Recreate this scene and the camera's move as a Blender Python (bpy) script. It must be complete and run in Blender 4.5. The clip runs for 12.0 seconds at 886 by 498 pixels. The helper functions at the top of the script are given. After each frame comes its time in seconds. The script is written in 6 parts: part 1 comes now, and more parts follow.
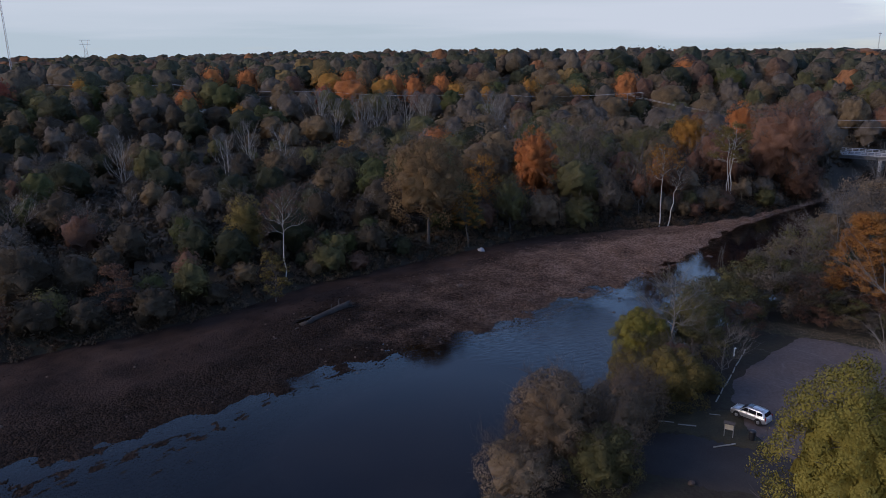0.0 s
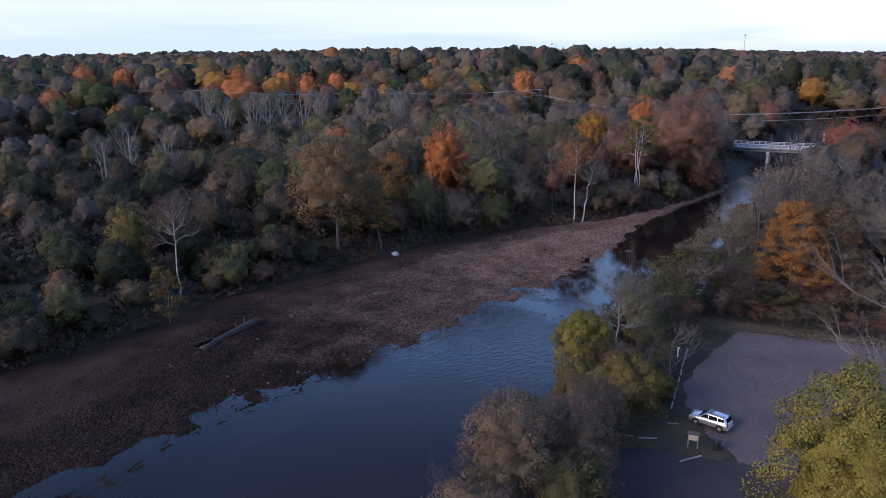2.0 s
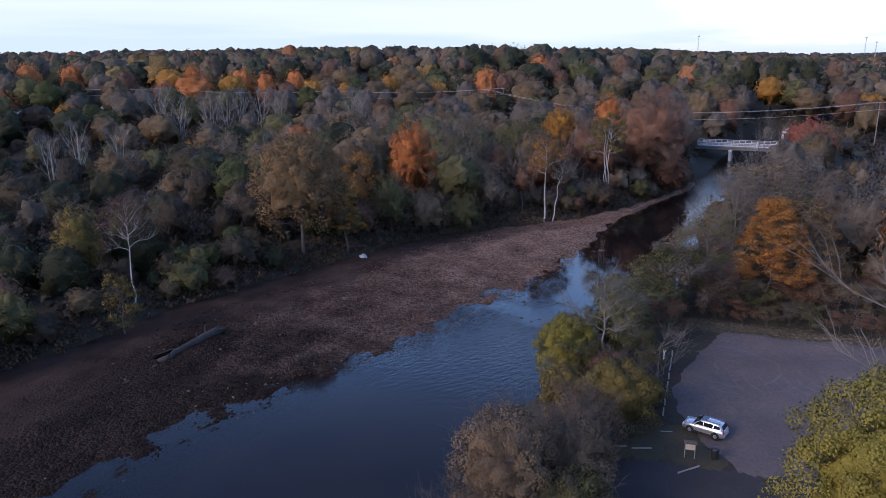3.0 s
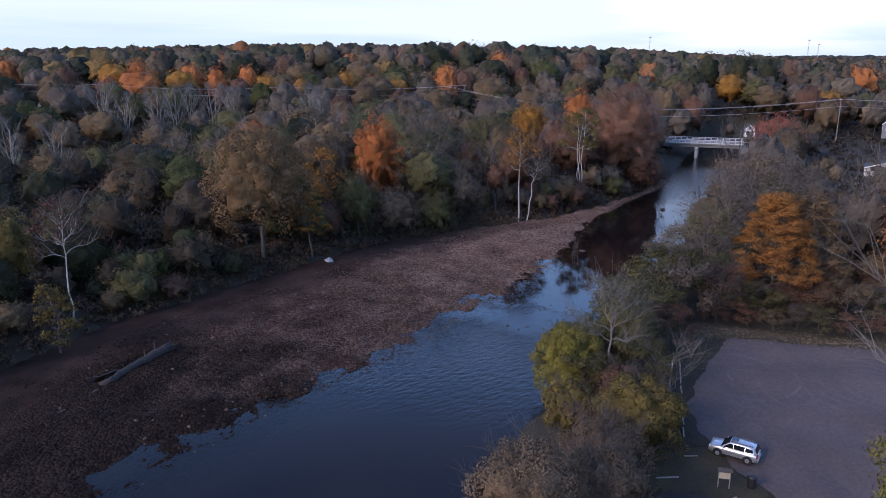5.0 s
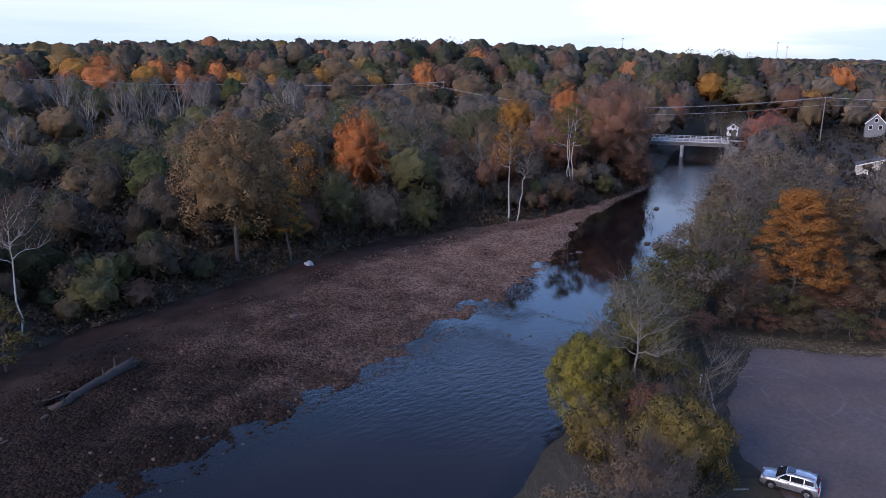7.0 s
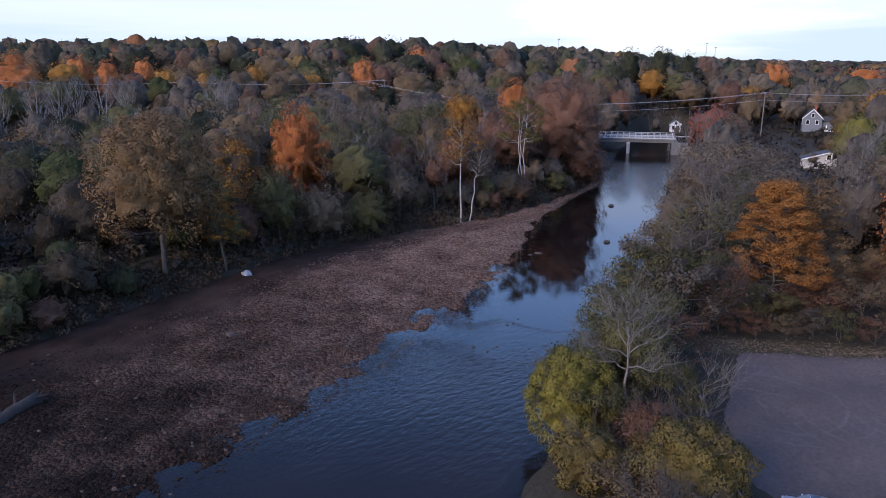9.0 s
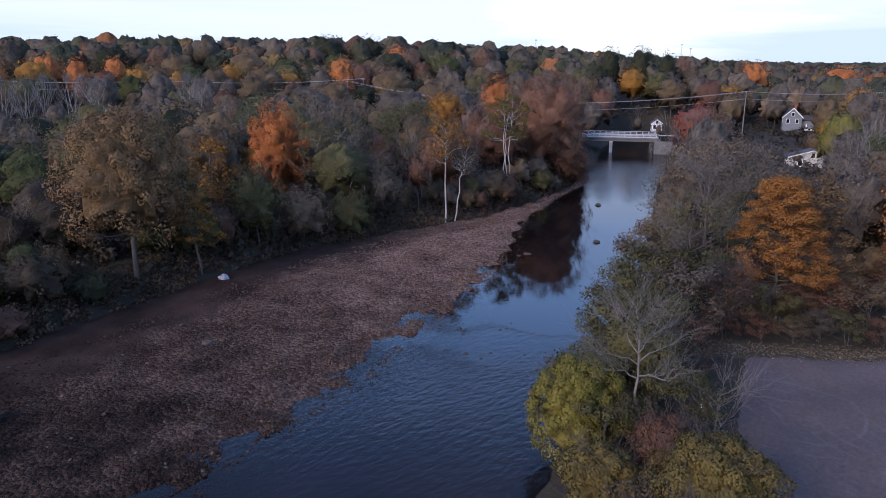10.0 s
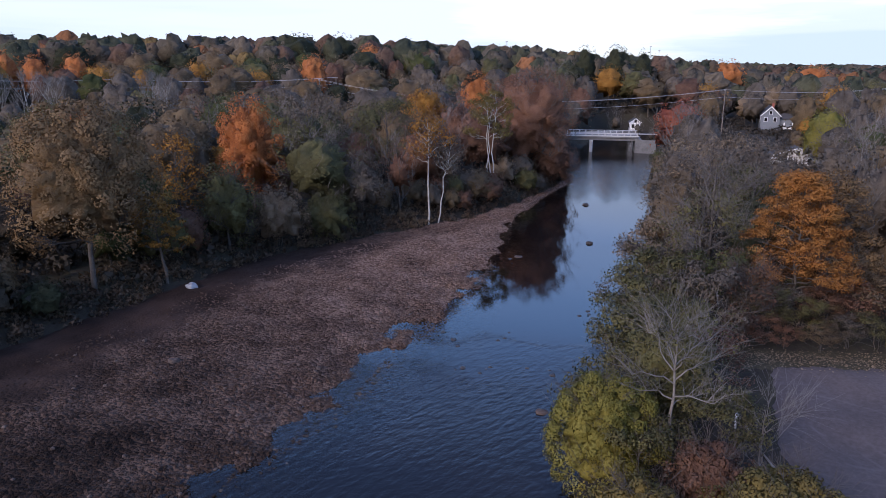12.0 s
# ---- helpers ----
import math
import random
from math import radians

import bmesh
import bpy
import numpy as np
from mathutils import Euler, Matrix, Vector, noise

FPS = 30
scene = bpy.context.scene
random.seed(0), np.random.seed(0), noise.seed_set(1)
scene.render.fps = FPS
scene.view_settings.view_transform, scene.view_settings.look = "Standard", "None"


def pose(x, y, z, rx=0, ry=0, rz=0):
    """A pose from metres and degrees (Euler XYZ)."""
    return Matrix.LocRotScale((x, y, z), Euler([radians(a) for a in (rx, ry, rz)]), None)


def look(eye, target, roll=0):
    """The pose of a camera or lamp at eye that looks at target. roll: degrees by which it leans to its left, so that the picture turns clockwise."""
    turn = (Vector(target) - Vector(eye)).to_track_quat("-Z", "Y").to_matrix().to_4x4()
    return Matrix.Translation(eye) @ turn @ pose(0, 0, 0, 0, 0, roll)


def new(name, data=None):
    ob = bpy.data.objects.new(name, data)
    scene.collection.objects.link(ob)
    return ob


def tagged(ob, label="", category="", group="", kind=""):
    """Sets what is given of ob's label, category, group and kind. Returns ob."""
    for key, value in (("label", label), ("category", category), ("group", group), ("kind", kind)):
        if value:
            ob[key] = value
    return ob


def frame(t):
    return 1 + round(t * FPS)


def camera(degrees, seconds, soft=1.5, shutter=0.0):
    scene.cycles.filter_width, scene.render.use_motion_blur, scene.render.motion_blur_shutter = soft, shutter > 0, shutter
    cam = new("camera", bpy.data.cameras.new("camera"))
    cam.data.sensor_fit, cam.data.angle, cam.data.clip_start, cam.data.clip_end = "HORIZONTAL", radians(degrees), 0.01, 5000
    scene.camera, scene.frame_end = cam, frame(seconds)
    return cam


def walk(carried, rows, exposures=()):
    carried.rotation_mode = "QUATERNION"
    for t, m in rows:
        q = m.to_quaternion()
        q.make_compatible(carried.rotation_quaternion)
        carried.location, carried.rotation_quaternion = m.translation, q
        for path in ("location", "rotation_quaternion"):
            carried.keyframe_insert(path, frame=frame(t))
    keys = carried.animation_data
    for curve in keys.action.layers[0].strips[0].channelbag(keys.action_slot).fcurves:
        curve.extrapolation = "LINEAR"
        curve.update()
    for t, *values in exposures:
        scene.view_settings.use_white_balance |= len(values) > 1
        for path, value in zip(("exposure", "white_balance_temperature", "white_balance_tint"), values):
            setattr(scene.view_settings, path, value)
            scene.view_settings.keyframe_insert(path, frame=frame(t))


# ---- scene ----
cam = camera(64.1, 12.0, soft=0.75)
PATH = [
    (0, (-0.261, -5.31, 35.547), (0.451, -3.516, 35.023), -0.8),
    (0.5, (-0.181, -2.939, 35.086), (0.612, -1.179, 34.562), -0.9),
    (1, (-0.115, -0.885, 34.684), (0.746, 0.842, 34.16), -0.9),
    (1.5, (0.098, 1.3, 34.272), (1.02, 2.995, 33.748), -0.8),
    (2, (0.298, 3.428, 33.832), (1.273, 5.093, 33.308), -0.8),
    (2.5, (0.576, 5.568, 33.405), (1.602, 7.203, 32.881), -0.7),
    (3, (0.883, 7.698, 32.946), (1.954, 9.303, 32.422), -0.6),
    (5, (3.027, 15.943, 30.971), (4.203, 17.474, 30.449), -0.3),
    (5.5, (3.741, 17.945, 30.502), (4.933, 19.464, 29.98), -0.2),
    (6, (4.411, 19.846, 30.021), (5.616, 21.355, 29.5), -0.1),
    (6.5, (4.947, 21.709, 29.539), (6.166, 23.208, 29.019), 0.0),
    (8.5, (8.51, 28.2, 27.751), (9.837, 29.605, 27.236), -0.0),
    (9, (9.436, 29.962, 27.318), (10.797, 31.335, 26.805), -0.1),
    (9.5, (10.323, 31.75, 26.804), (11.709, 33.098, 26.293), 0.0),
    (10, (11.148, 33.343, 26.373), (12.554, 34.672, 25.863), -0.0),
    (10.5, (12.027, 34.879, 25.947), (13.449, 36.191, 25.44), -0.0),
    (11, (12.81, 36.34, 25.531), (14.247, 37.636, 25.025), 0.0),
    (11.5, (13.58, 37.661, 25.177), (15.031, 38.943, 24.673), -0.0),
    (12, (14.294, 38.912, 24.885), (15.755, 40.182, 24.382), 0.0),
]
walk(cam, [(t, look(eye, target, roll)) for t, eye, target, roll in PATH],
     exposures=((0, -0.5, 6950, 19), (0.4, 0.09, 6580, 22), (0.9, 0.17, 6580, 22), (12, 0.19, 6580, 22)))

# ---- sky and light: a veiled evening sky, the sun low behind cloud ----
SUN_UP, SUN_ROUND = 24.0, 268.0
world = bpy.data.worlds.new("evening_sky")
scene.world = world
world.use_nodes = True
wn, wl = world.node_tree.nodes, world.node_tree.links
wn.clear()
w_out, w_bg = wn.new("ShaderNodeOutputWorld"), wn.new("ShaderNodeBackground")
sky = wn.new("ShaderNodeTexSky")
sky.sky_type, sky.sun_disc = "NISHITA", False
sky.sun_elevation, sky.sun_rotation = radians(SUN_UP), radians(SUN_ROUND)
sky.air_density, sky.dust_density, sky.ozone_density = 1.1, 0.8, 2.2
w_co, w_map, w_noise = wn.new("ShaderNodeTexCoord"), wn.new("ShaderNodeMapping"), wn.new("ShaderNodeTexNoise")
w_map.inputs["Scale"].default_value = (1.0, 1.0, 9.0)
w_map.inputs["Rotation"].default_value = (0.03, -0.05, 0.0)
w_noise.inputs["Scale"].default_value, w_noise.inputs["Detail"].default_value = 1.7, 6.0
w_noise.inputs["Roughness"].default_value = 0.55
w_ramp = wn.new("ShaderNodeValToRGB")
w_ramp.color_ramp.elements[0].position, w_ramp.color_ramp.elements[1].position = 0.24, 0.48
w_mix = wn.new("ShaderNodeMix")
w_mix.data_type = "RGBA"
w_mix.inputs["B"].default_value = (5.2, 5.8, 6.3, 1)
wl.new(w_co.outputs["Generated"], w_map.inputs["Vector"])
wl.new(w_map.outputs["Vector"], w_noise.inputs["Vector"])
wl.new(w_noise.outputs["Fac"], w_ramp.inputs["Fac"])
# the cloud lies low along the horizon and thins out overhead
w_sep, w_fall, w_mul = wn.new("ShaderNodeSeparateXYZ"), wn.new("ShaderNodeMapRange"), wn.new("ShaderNodeMath")
w_fall.inputs["From Min"].default_value, w_fall.inputs["From Max"].default_value = 0.28, 0.52
w_fall.inputs["To Min"].default_value, w_fall.inputs["To Max"].default_value = 1.0, 0.06
w_fall.interpolation_type = "SMOOTHSTEP"
w_mul.operation = "MULTIPLY"
wl.new(w_co.outputs["Generated"], w_sep.inputs["Vector"])
wl.new(w_sep.outputs["Z"], w_fall.inputs["Value"])
wl.new(w_ramp.outputs["Color"], w_mul.inputs[0])
wl.new(w_fall.outputs["Result"], w_mul.inputs[1])
wl.new(w_mul.outputs[0], w_mix.inputs["Factor"])
# long blue-grey banks lie within the white cloud
w_map2, w_noise2, w_ramp2, w_bank = wn.new("ShaderNodeMapping"), wn.new("ShaderNodeTexNoise"), wn.new("ShaderNodeValToRGB"), wn.new("ShaderNodeMix")
w_map2.inputs["Scale"].default_value = (1.1, 1.1, 16.0)
w_map2.inputs["Location"].default_value = (0.35, 0.1, 0.0)
w_noise2.inputs["Scale"].default_value, w_noise2.inputs["Detail"].default_value = 1.3, 5.0
w_ramp2.color_ramp.elements[0].position, w_ramp2.color_ramp.elements[1].position = 0.44, 0.62
w_bank.data_type = "RGBA"
w_bank.inputs["A"].default_value = (4.6, 5.6, 6.7, 1)
w_bank.inputs["B"].default_value = (3.5, 4.7, 5.6, 1)
wl.new(w_co.outputs["Generated"], w_map2.inputs["Vector"])
wl.new(w_map2.outputs["Vector"], w_noise2.inputs["Vector"])
wl.new(w_noise2.outputs["Fac"], w_ramp2.inputs["Fac"])
w_lift, w_low, w_max, w_half = wn.new("ShaderNodeMath"), wn.new("ShaderNodeMapRange"), wn.new("ShaderNodeMath"), wn.new("ShaderNodeMath")
w_lift.operation, w_max.operation, w_half.operation = "MULTIPLY_ADD", "MAXIMUM", "MULTIPLY"
w_lift.inputs[1].default_value = -0.11
w_half.inputs[1].default_value = 0.45
w_low.inputs["From Min"].default_value, w_low.inputs["From Max"].default_value = -0.036, -0.018
w_low.inputs["To Min"].default_value, w_low.inputs["To Max"].default_value = 0.9, 0.0
wl.new(w_noise2.outputs["Fac"], w_lift.inputs[0])
wl.new(w_sep.outputs["Z"], w_lift.inputs[2])
wl.new(w_lift.outputs[0], w_low.inputs["Value"])
wl.new(w_ramp2.outputs["Color"], w_half.inputs[0])
wl.new(w_half.outputs[0], w_max.inputs[0])
wl.new(w_low.outputs["Result"], w_max.inputs[1])
wl.new(w_max.outputs[0], w_bank.inputs["Factor"])
# higher up the veil is thinner and the blue shows through it
w_high, w_thin = wn.new("ShaderNodeMapRange"), wn.new("ShaderNodeMix")
w_high.inputs["From Min"].default_value, w_high.inputs["From Max"].default_value = 0.13, 0.36
w_thin.data_type = "RGBA"
w_thin.inputs["B"].default_value = (3.4, 7.6, 15.6, 1)
wl.new(w_sep.outputs["Z"], w_high.inputs["Value"])
wl.new(w_high.outputs["Result"], w_thin.inputs["Factor"])
wl.new(w_bank.outputs["Result"], w_thin.inputs["A"])
wl.new(w_thin.outputs["Result"], w_mix.inputs["B"])
w_blue = wn.new("ShaderNodeMix")
w_blue.data_type, w_blue.blend_type = "RGBA", "MULTIPLY"
w_blue.inputs["Factor"].default_value = 1.0
w_blue.inputs["B"].default_value = (1.3, 1.42, 1.8, 1)
wl.new(sky.outputs["Color"], w_blue.inputs["A"])
wl.new(w_blue.outputs["Result"], w_mix.inputs["A"])
wl.new(w_mix.outputs["Result"], w_bg.inputs["Color"])
w_bg.inputs["Strength"].default_value = 0.165
wl.new(w_bg.outputs["Background"], w_out.inputs["Surface"])

sun = new("sun", bpy.data.lights.new("sun", "SUN"))
sun.data.energy, sun.data.angle, sun.data.color = 2.5, radians(22), (1.0, 0.87, 0.73)
sun.matrix_world = look((math.sin(radians(SUN_ROUND)) * 50, math.cos(radians(SUN_ROUND)) * 50, 50 * math.tan(radians(SUN_UP))), (0, 0, 0))

# ---- materials ----
def node_mat(name):
    m = bpy.data.materials.new(name)
    m.use_nodes = True
    nt = m.node_tree
    return m, nt.nodes, nt.links, nt.nodes["Principled BSDF"]


def add(nodes, kind, **values):
    n = nodes.new(kind)
    for k, v in values.items():
        n.inputs[k.replace("_", " ")].default_value = v
    return n


def grain(name, stops, scale, rough=0.85, bump=0.4, fine=9.0, depth=0.03, metallic=0.0, world_space=True, spread=0.5):
    """A surface with stains at one scale and grain at a finer one, in metres."""
    m, n, l, b = node_mat(name)
    if world_space:
        co = n.new("ShaderNodeNewGeometry").outputs["Position"]
    else:
        co = n.new("ShaderNodeTexCoord").outputs["Object"]
    big = add(n, "ShaderNodeTexNoise", Scale=scale, Detail=5.0, Roughness=0.6)
    small = add(n, "ShaderNodeTexNoise", Scale=scale * fine, Detail=4.0, Roughness=0.65)
    mix = n.new("ShaderNodeMix")
    mix.inputs["Factor"].default_value = spread
    l.new(co, big.inputs["Vector"])
    l.new(co, small.inputs["Vector"])
    l.new(big.outputs["Fac"], mix.inputs["A"])
    l.new(small.outputs["Fac"], mix.inputs["B"])
    r = n.new("ShaderNodeValToRGB")
    els = r.color_ramp.elements
    while len(els) < len(stops):
        els.new(0.5)
    for e, (at, c) in zip(els, stops):
        e.position, e.color = at, (*c, 1)
    l.new(mix.outputs["Result"], r.inputs["Fac"])
    l.new(r.outputs["Color"], b.inputs["Base Color"])
    bp = add(n, "ShaderNodeBump", Strength=bump, Distance=depth)
    l.new(small.outputs["Fac"], bp.inputs["Height"])
    l.new(bp.outputs["Normal"], b.inputs["Normal"])
    b.inputs["Roughness"].default_value, b.inputs["Metallic"].default_value = rough, metallic
    b.inputs["Specular IOR Level"].default_value = 0.25
    return m


def plain(name, c, rough=0.5, metallic=0.0, spec=0.5):
    m, n, l, b = node_mat(name)
    co = n.new("ShaderNodeTexCoord").outputs["Object"]
    nz = add(n, "ShaderNodeTexNoise", Scale=3.0, Detail=6.0)
    l.new(co, nz.inputs["Vector"])
    r = n.new("ShaderNodeValToRGB")
    for e, (at, k) in zip(r.color_ramp.elements, ((0.3, 0.82), (0.7, 1.12))):
        e.position, e.color = at, (*[min(1, v * k) for v in c], 1)
    l.new(nz.outputs["Fac"], r.inputs["Fac"])
    l.new(r.outputs["Color"], b.inputs["Base Color"])
    b.inputs["Roughness"].default_value, b.inputs["Metallic"].default_value = rough, metallic
    b.inputs["Specular IOR Level"].default_value = spec
    return m


def leafy(name, dark, mid, light, patch=0.35):
    """Leaves: each one its own shade, clumps that differ, a little light let through."""
    m, n, l, b = node_mat(name)
    geo, info = n.new("ShaderNodeNewGeometry"), n.new("ShaderNodeObjectInfo")
    nz = add(n, "ShaderNodeTexNoise", Scale=patch, Detail=3.0)
    l.new(geo.outputs["Position"], nz.inputs["Vector"])
    a = n.new("ShaderNodeMath")
    a.operation = "MULTIPLY_ADD"
    a.inputs[1].default_value, a.inputs[2].default_value = 0.20, -0.03
    l.new(geo.outputs["Random Per Island"], a.inputs[0])
    c = n.new("ShaderNodeMath")
    c.operation = "MULTIPLY_ADD"
    c.inputs[1].default_value = 0.9
    l.new(nz.outputs["Fac"], c.inputs[0])
    l.new(a.outputs[0], c.inputs[2])
    d = n.new("ShaderNodeMath")
    d.operation = "MULTIPLY_ADD"
    d.inputs[1].default_value = 0.18
    l.new(info.outputs["Random"], d.inputs[0])
    l.new(c.outputs[0], d.inputs[2])
    r = n.new("ShaderNodeValToRGB")
    els = r.color_ramp.elements
    els.new(0.5)
    for e, (at, k) in zip(els, ((0.15, dark), (0.52, mid), (0.92, light))):
        e.position, e.color = at, (*k, 1)
    tiny = add(n, "ShaderNodeTexNoise", Scale=2.6, Detail=4.0, Roughness=0.7)
    l.new(geo.outputs["Position"], tiny.inputs["Vector"])
    q = n.new("ShaderNodeMath")
    q.operation = "MULTIPLY_ADD"
    q.inputs[1].default_value = 0.5
    l.new(tiny.outputs["Fac"], q.inputs[0])
    shift = n.new("ShaderNodeMath")
    shift.inputs[1].default_value = -0.25
    l.new(d.outputs[0], shift.inputs[0])
    l.new(shift.outputs[0], q.inputs[2])
    l.new(q.outputs[0], r.inputs["Fac"])
    l.new(r.outputs["Color"], b.inputs["Base Color"])
    relief = add(n, "ShaderNodeBump", Strength=0.55, Distance=0.35)
    l.new(tiny.outputs["Fac"], relief.inputs["Height"])
    l.new(relief.outputs["Normal"], b.inputs["Normal"])
    b.inputs["Roughness"].default_value = 0.7
    b.inputs["Specular IOR Level"].default_value = 0.15
    tr = n.new("ShaderNodeBsdfTranslucent")
    l.new(r.outputs["Color"], tr.inputs["Color"])
    mx = n.new("ShaderNodeMixShader")
    mx.inputs["Fac"].default_value = 0.22
    l.new(b.outputs["BSDF"], mx.inputs[1])
    l.new(tr.outputs["BSDF"], mx.inputs[2])
    l.new(mx.outputs["Shader"], n["Material Output"].inputs["Surface"])
    return m


def cobbled():
    """Packed cobbles: every cell a stone of its own shade, with dark sunk joints between."""
    m, n, l, b = node_mat("river_gravel")
    pos = n.new("ShaderNodeNewGeometry").outputs["Position"]
    warp = add(n, "ShaderNodeTexNoise", Scale=1.6, Detail=3.0)
    l.new(pos, warp.inputs["Vector"])
    off = n.new("ShaderNodeVectorMath")
    off.operation = "MULTIPLY_ADD"
    off.inputs[1].default_value = (0.35, 0.35, 0.35)
    l.new(warp.outputs["Color"], off.inputs[0])
    l.new(pos, off.inputs[2])
    cell = n.new("ShaderNodeTexVoronoi")
    cell.inputs["Scale"].default_value = 3.5
    small = n.new("ShaderNodeTexVoronoi")
    small.inputs["Scale"].default_value = 9.0
    stain = add(n, "ShaderNodeTexNoise", Scale=0.16, Detail=5.0, Roughness=0.6)
    for t in (cell, small):
        l.new(off.outputs["Vector"], t.inputs["Vector"])
    l.new(pos, stain.inputs["Vector"])
    sep = n.new("ShaderNodeSeparateColor")
    l.new(cell.outputs["Color"], sep.inputs["Color"])
    k = n.new("ShaderNodeMath")
    k.operation = "MULTIPLY_ADD"
    k.inputs[1].default_value = 0.55
    l.new(sep.outputs["Red"], k.inputs[0])
    l.new(stain.outputs["Fac"], k.inputs[2])
    r = n.new("ShaderNodeValToRGB")
    els = r.color_ramp.elements
    els.new(0.6)
    for e, (at, c) in zip(els, ((0.35, (0.038, 0.0215, 0.0145)), (0.72, (0.112, 0.066, 0.046)), (1.0, (0.2, 0.128, 0.095)))):
        e.position, e.color = at, (*c, 1)
    l.new(k.outputs[0], r.inputs["Fac"])
    # the view's dim left side is painted in: colour darkens towards low x
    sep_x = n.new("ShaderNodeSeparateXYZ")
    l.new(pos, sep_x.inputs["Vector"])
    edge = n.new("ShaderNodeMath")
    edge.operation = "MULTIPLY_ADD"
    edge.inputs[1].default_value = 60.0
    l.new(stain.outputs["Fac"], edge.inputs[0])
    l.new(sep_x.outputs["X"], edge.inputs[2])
    shade_by_x = n.new("ShaderNodeMapRange")
    shade_by_x.inputs["From Min"].default_value, shade_by_x.inputs["From Max"].default_value = 52.0, 110.0
    shade_by_x.inputs["To Min"].default_value, shade_by_x.inputs["To Max"].default_value = 0.17, 1.32
    l.new(edge.outputs[0], shade_by_x.inputs["Value"])
    shade_or_marsh = n.new("ShaderNodeVectorMath")
    shade_or_marsh.operation = "SCALE"
    l.new(r.outputs["Color"], shade_or_marsh.inputs[0])
    l.new(shade_by_x.outputs["Result"], shade_or_marsh.inputs["Scale"])
    # silt lies over the stones under the bank; its dark tone also holds tree shade
    silt = n.new("ShaderNodeAttribute")
    silt.attribute_name = "silt"
    silty = n.new("ShaderNodeMix")
    silty.data_type = "RGBA"
    dull = n.new("ShaderNodeValToRGB")
    for e, (at, c) in zip(dull.color_ramp.elements, ((0.35, (0.02, 0.0122, 0.0096)), (0.65, (0.05, 0.0305, 0.0235)))):
        e.position, e.color = at, (*c, 1)
    l.new(stain.outputs["Fac"], dull.inputs["Fac"])
    cover = n.new("ShaderNodeMath")
    cover.operation = "MULTIPLY"
    cover.inputs[1].default_value = 0.95
    l.new(silt.outputs["Fac"], cover.inputs[0])
    l.new(cover.outputs[0], silty.inputs["Factor"])
    l.new(shade_or_marsh.outputs["Vector"], silty.inputs["A"])
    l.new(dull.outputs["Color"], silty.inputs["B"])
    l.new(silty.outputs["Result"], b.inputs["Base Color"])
    hgt = n.new("ShaderNodeMath")
    hgt.operation = "MULTIPLY_ADD"
    hgt.inputs[1].default_value = 0.35
    l.new(small.outputs["Distance"], hgt.inputs[0])
    l.new(cell.outputs["Distance"], hgt.inputs[2])
    bp = add(n, "ShaderNodeBump", Strength=1.0, Distance=0.3)
    bp.invert = True
    rest = n.new("ShaderNodeMath")
    rest.operation = "MULTIPLY_ADD"
    rest.inputs[1].default_value, rest.inputs[2].default_value = -0.8, 1.0
    l.new(silt.outputs["Fac"], rest.inputs[0])
    l.new(rest.outputs[0], bp.inputs["Strength"])
    l.new(hgt.outputs[0], bp.inputs["Height"])
    l.new(bp.outputs["Normal"], b.inputs["Normal"])
    b.inputs["Roughness"].default_value = 0.95
    b.inputs["Specular IOR Level"].default_value = 0.08
    return m


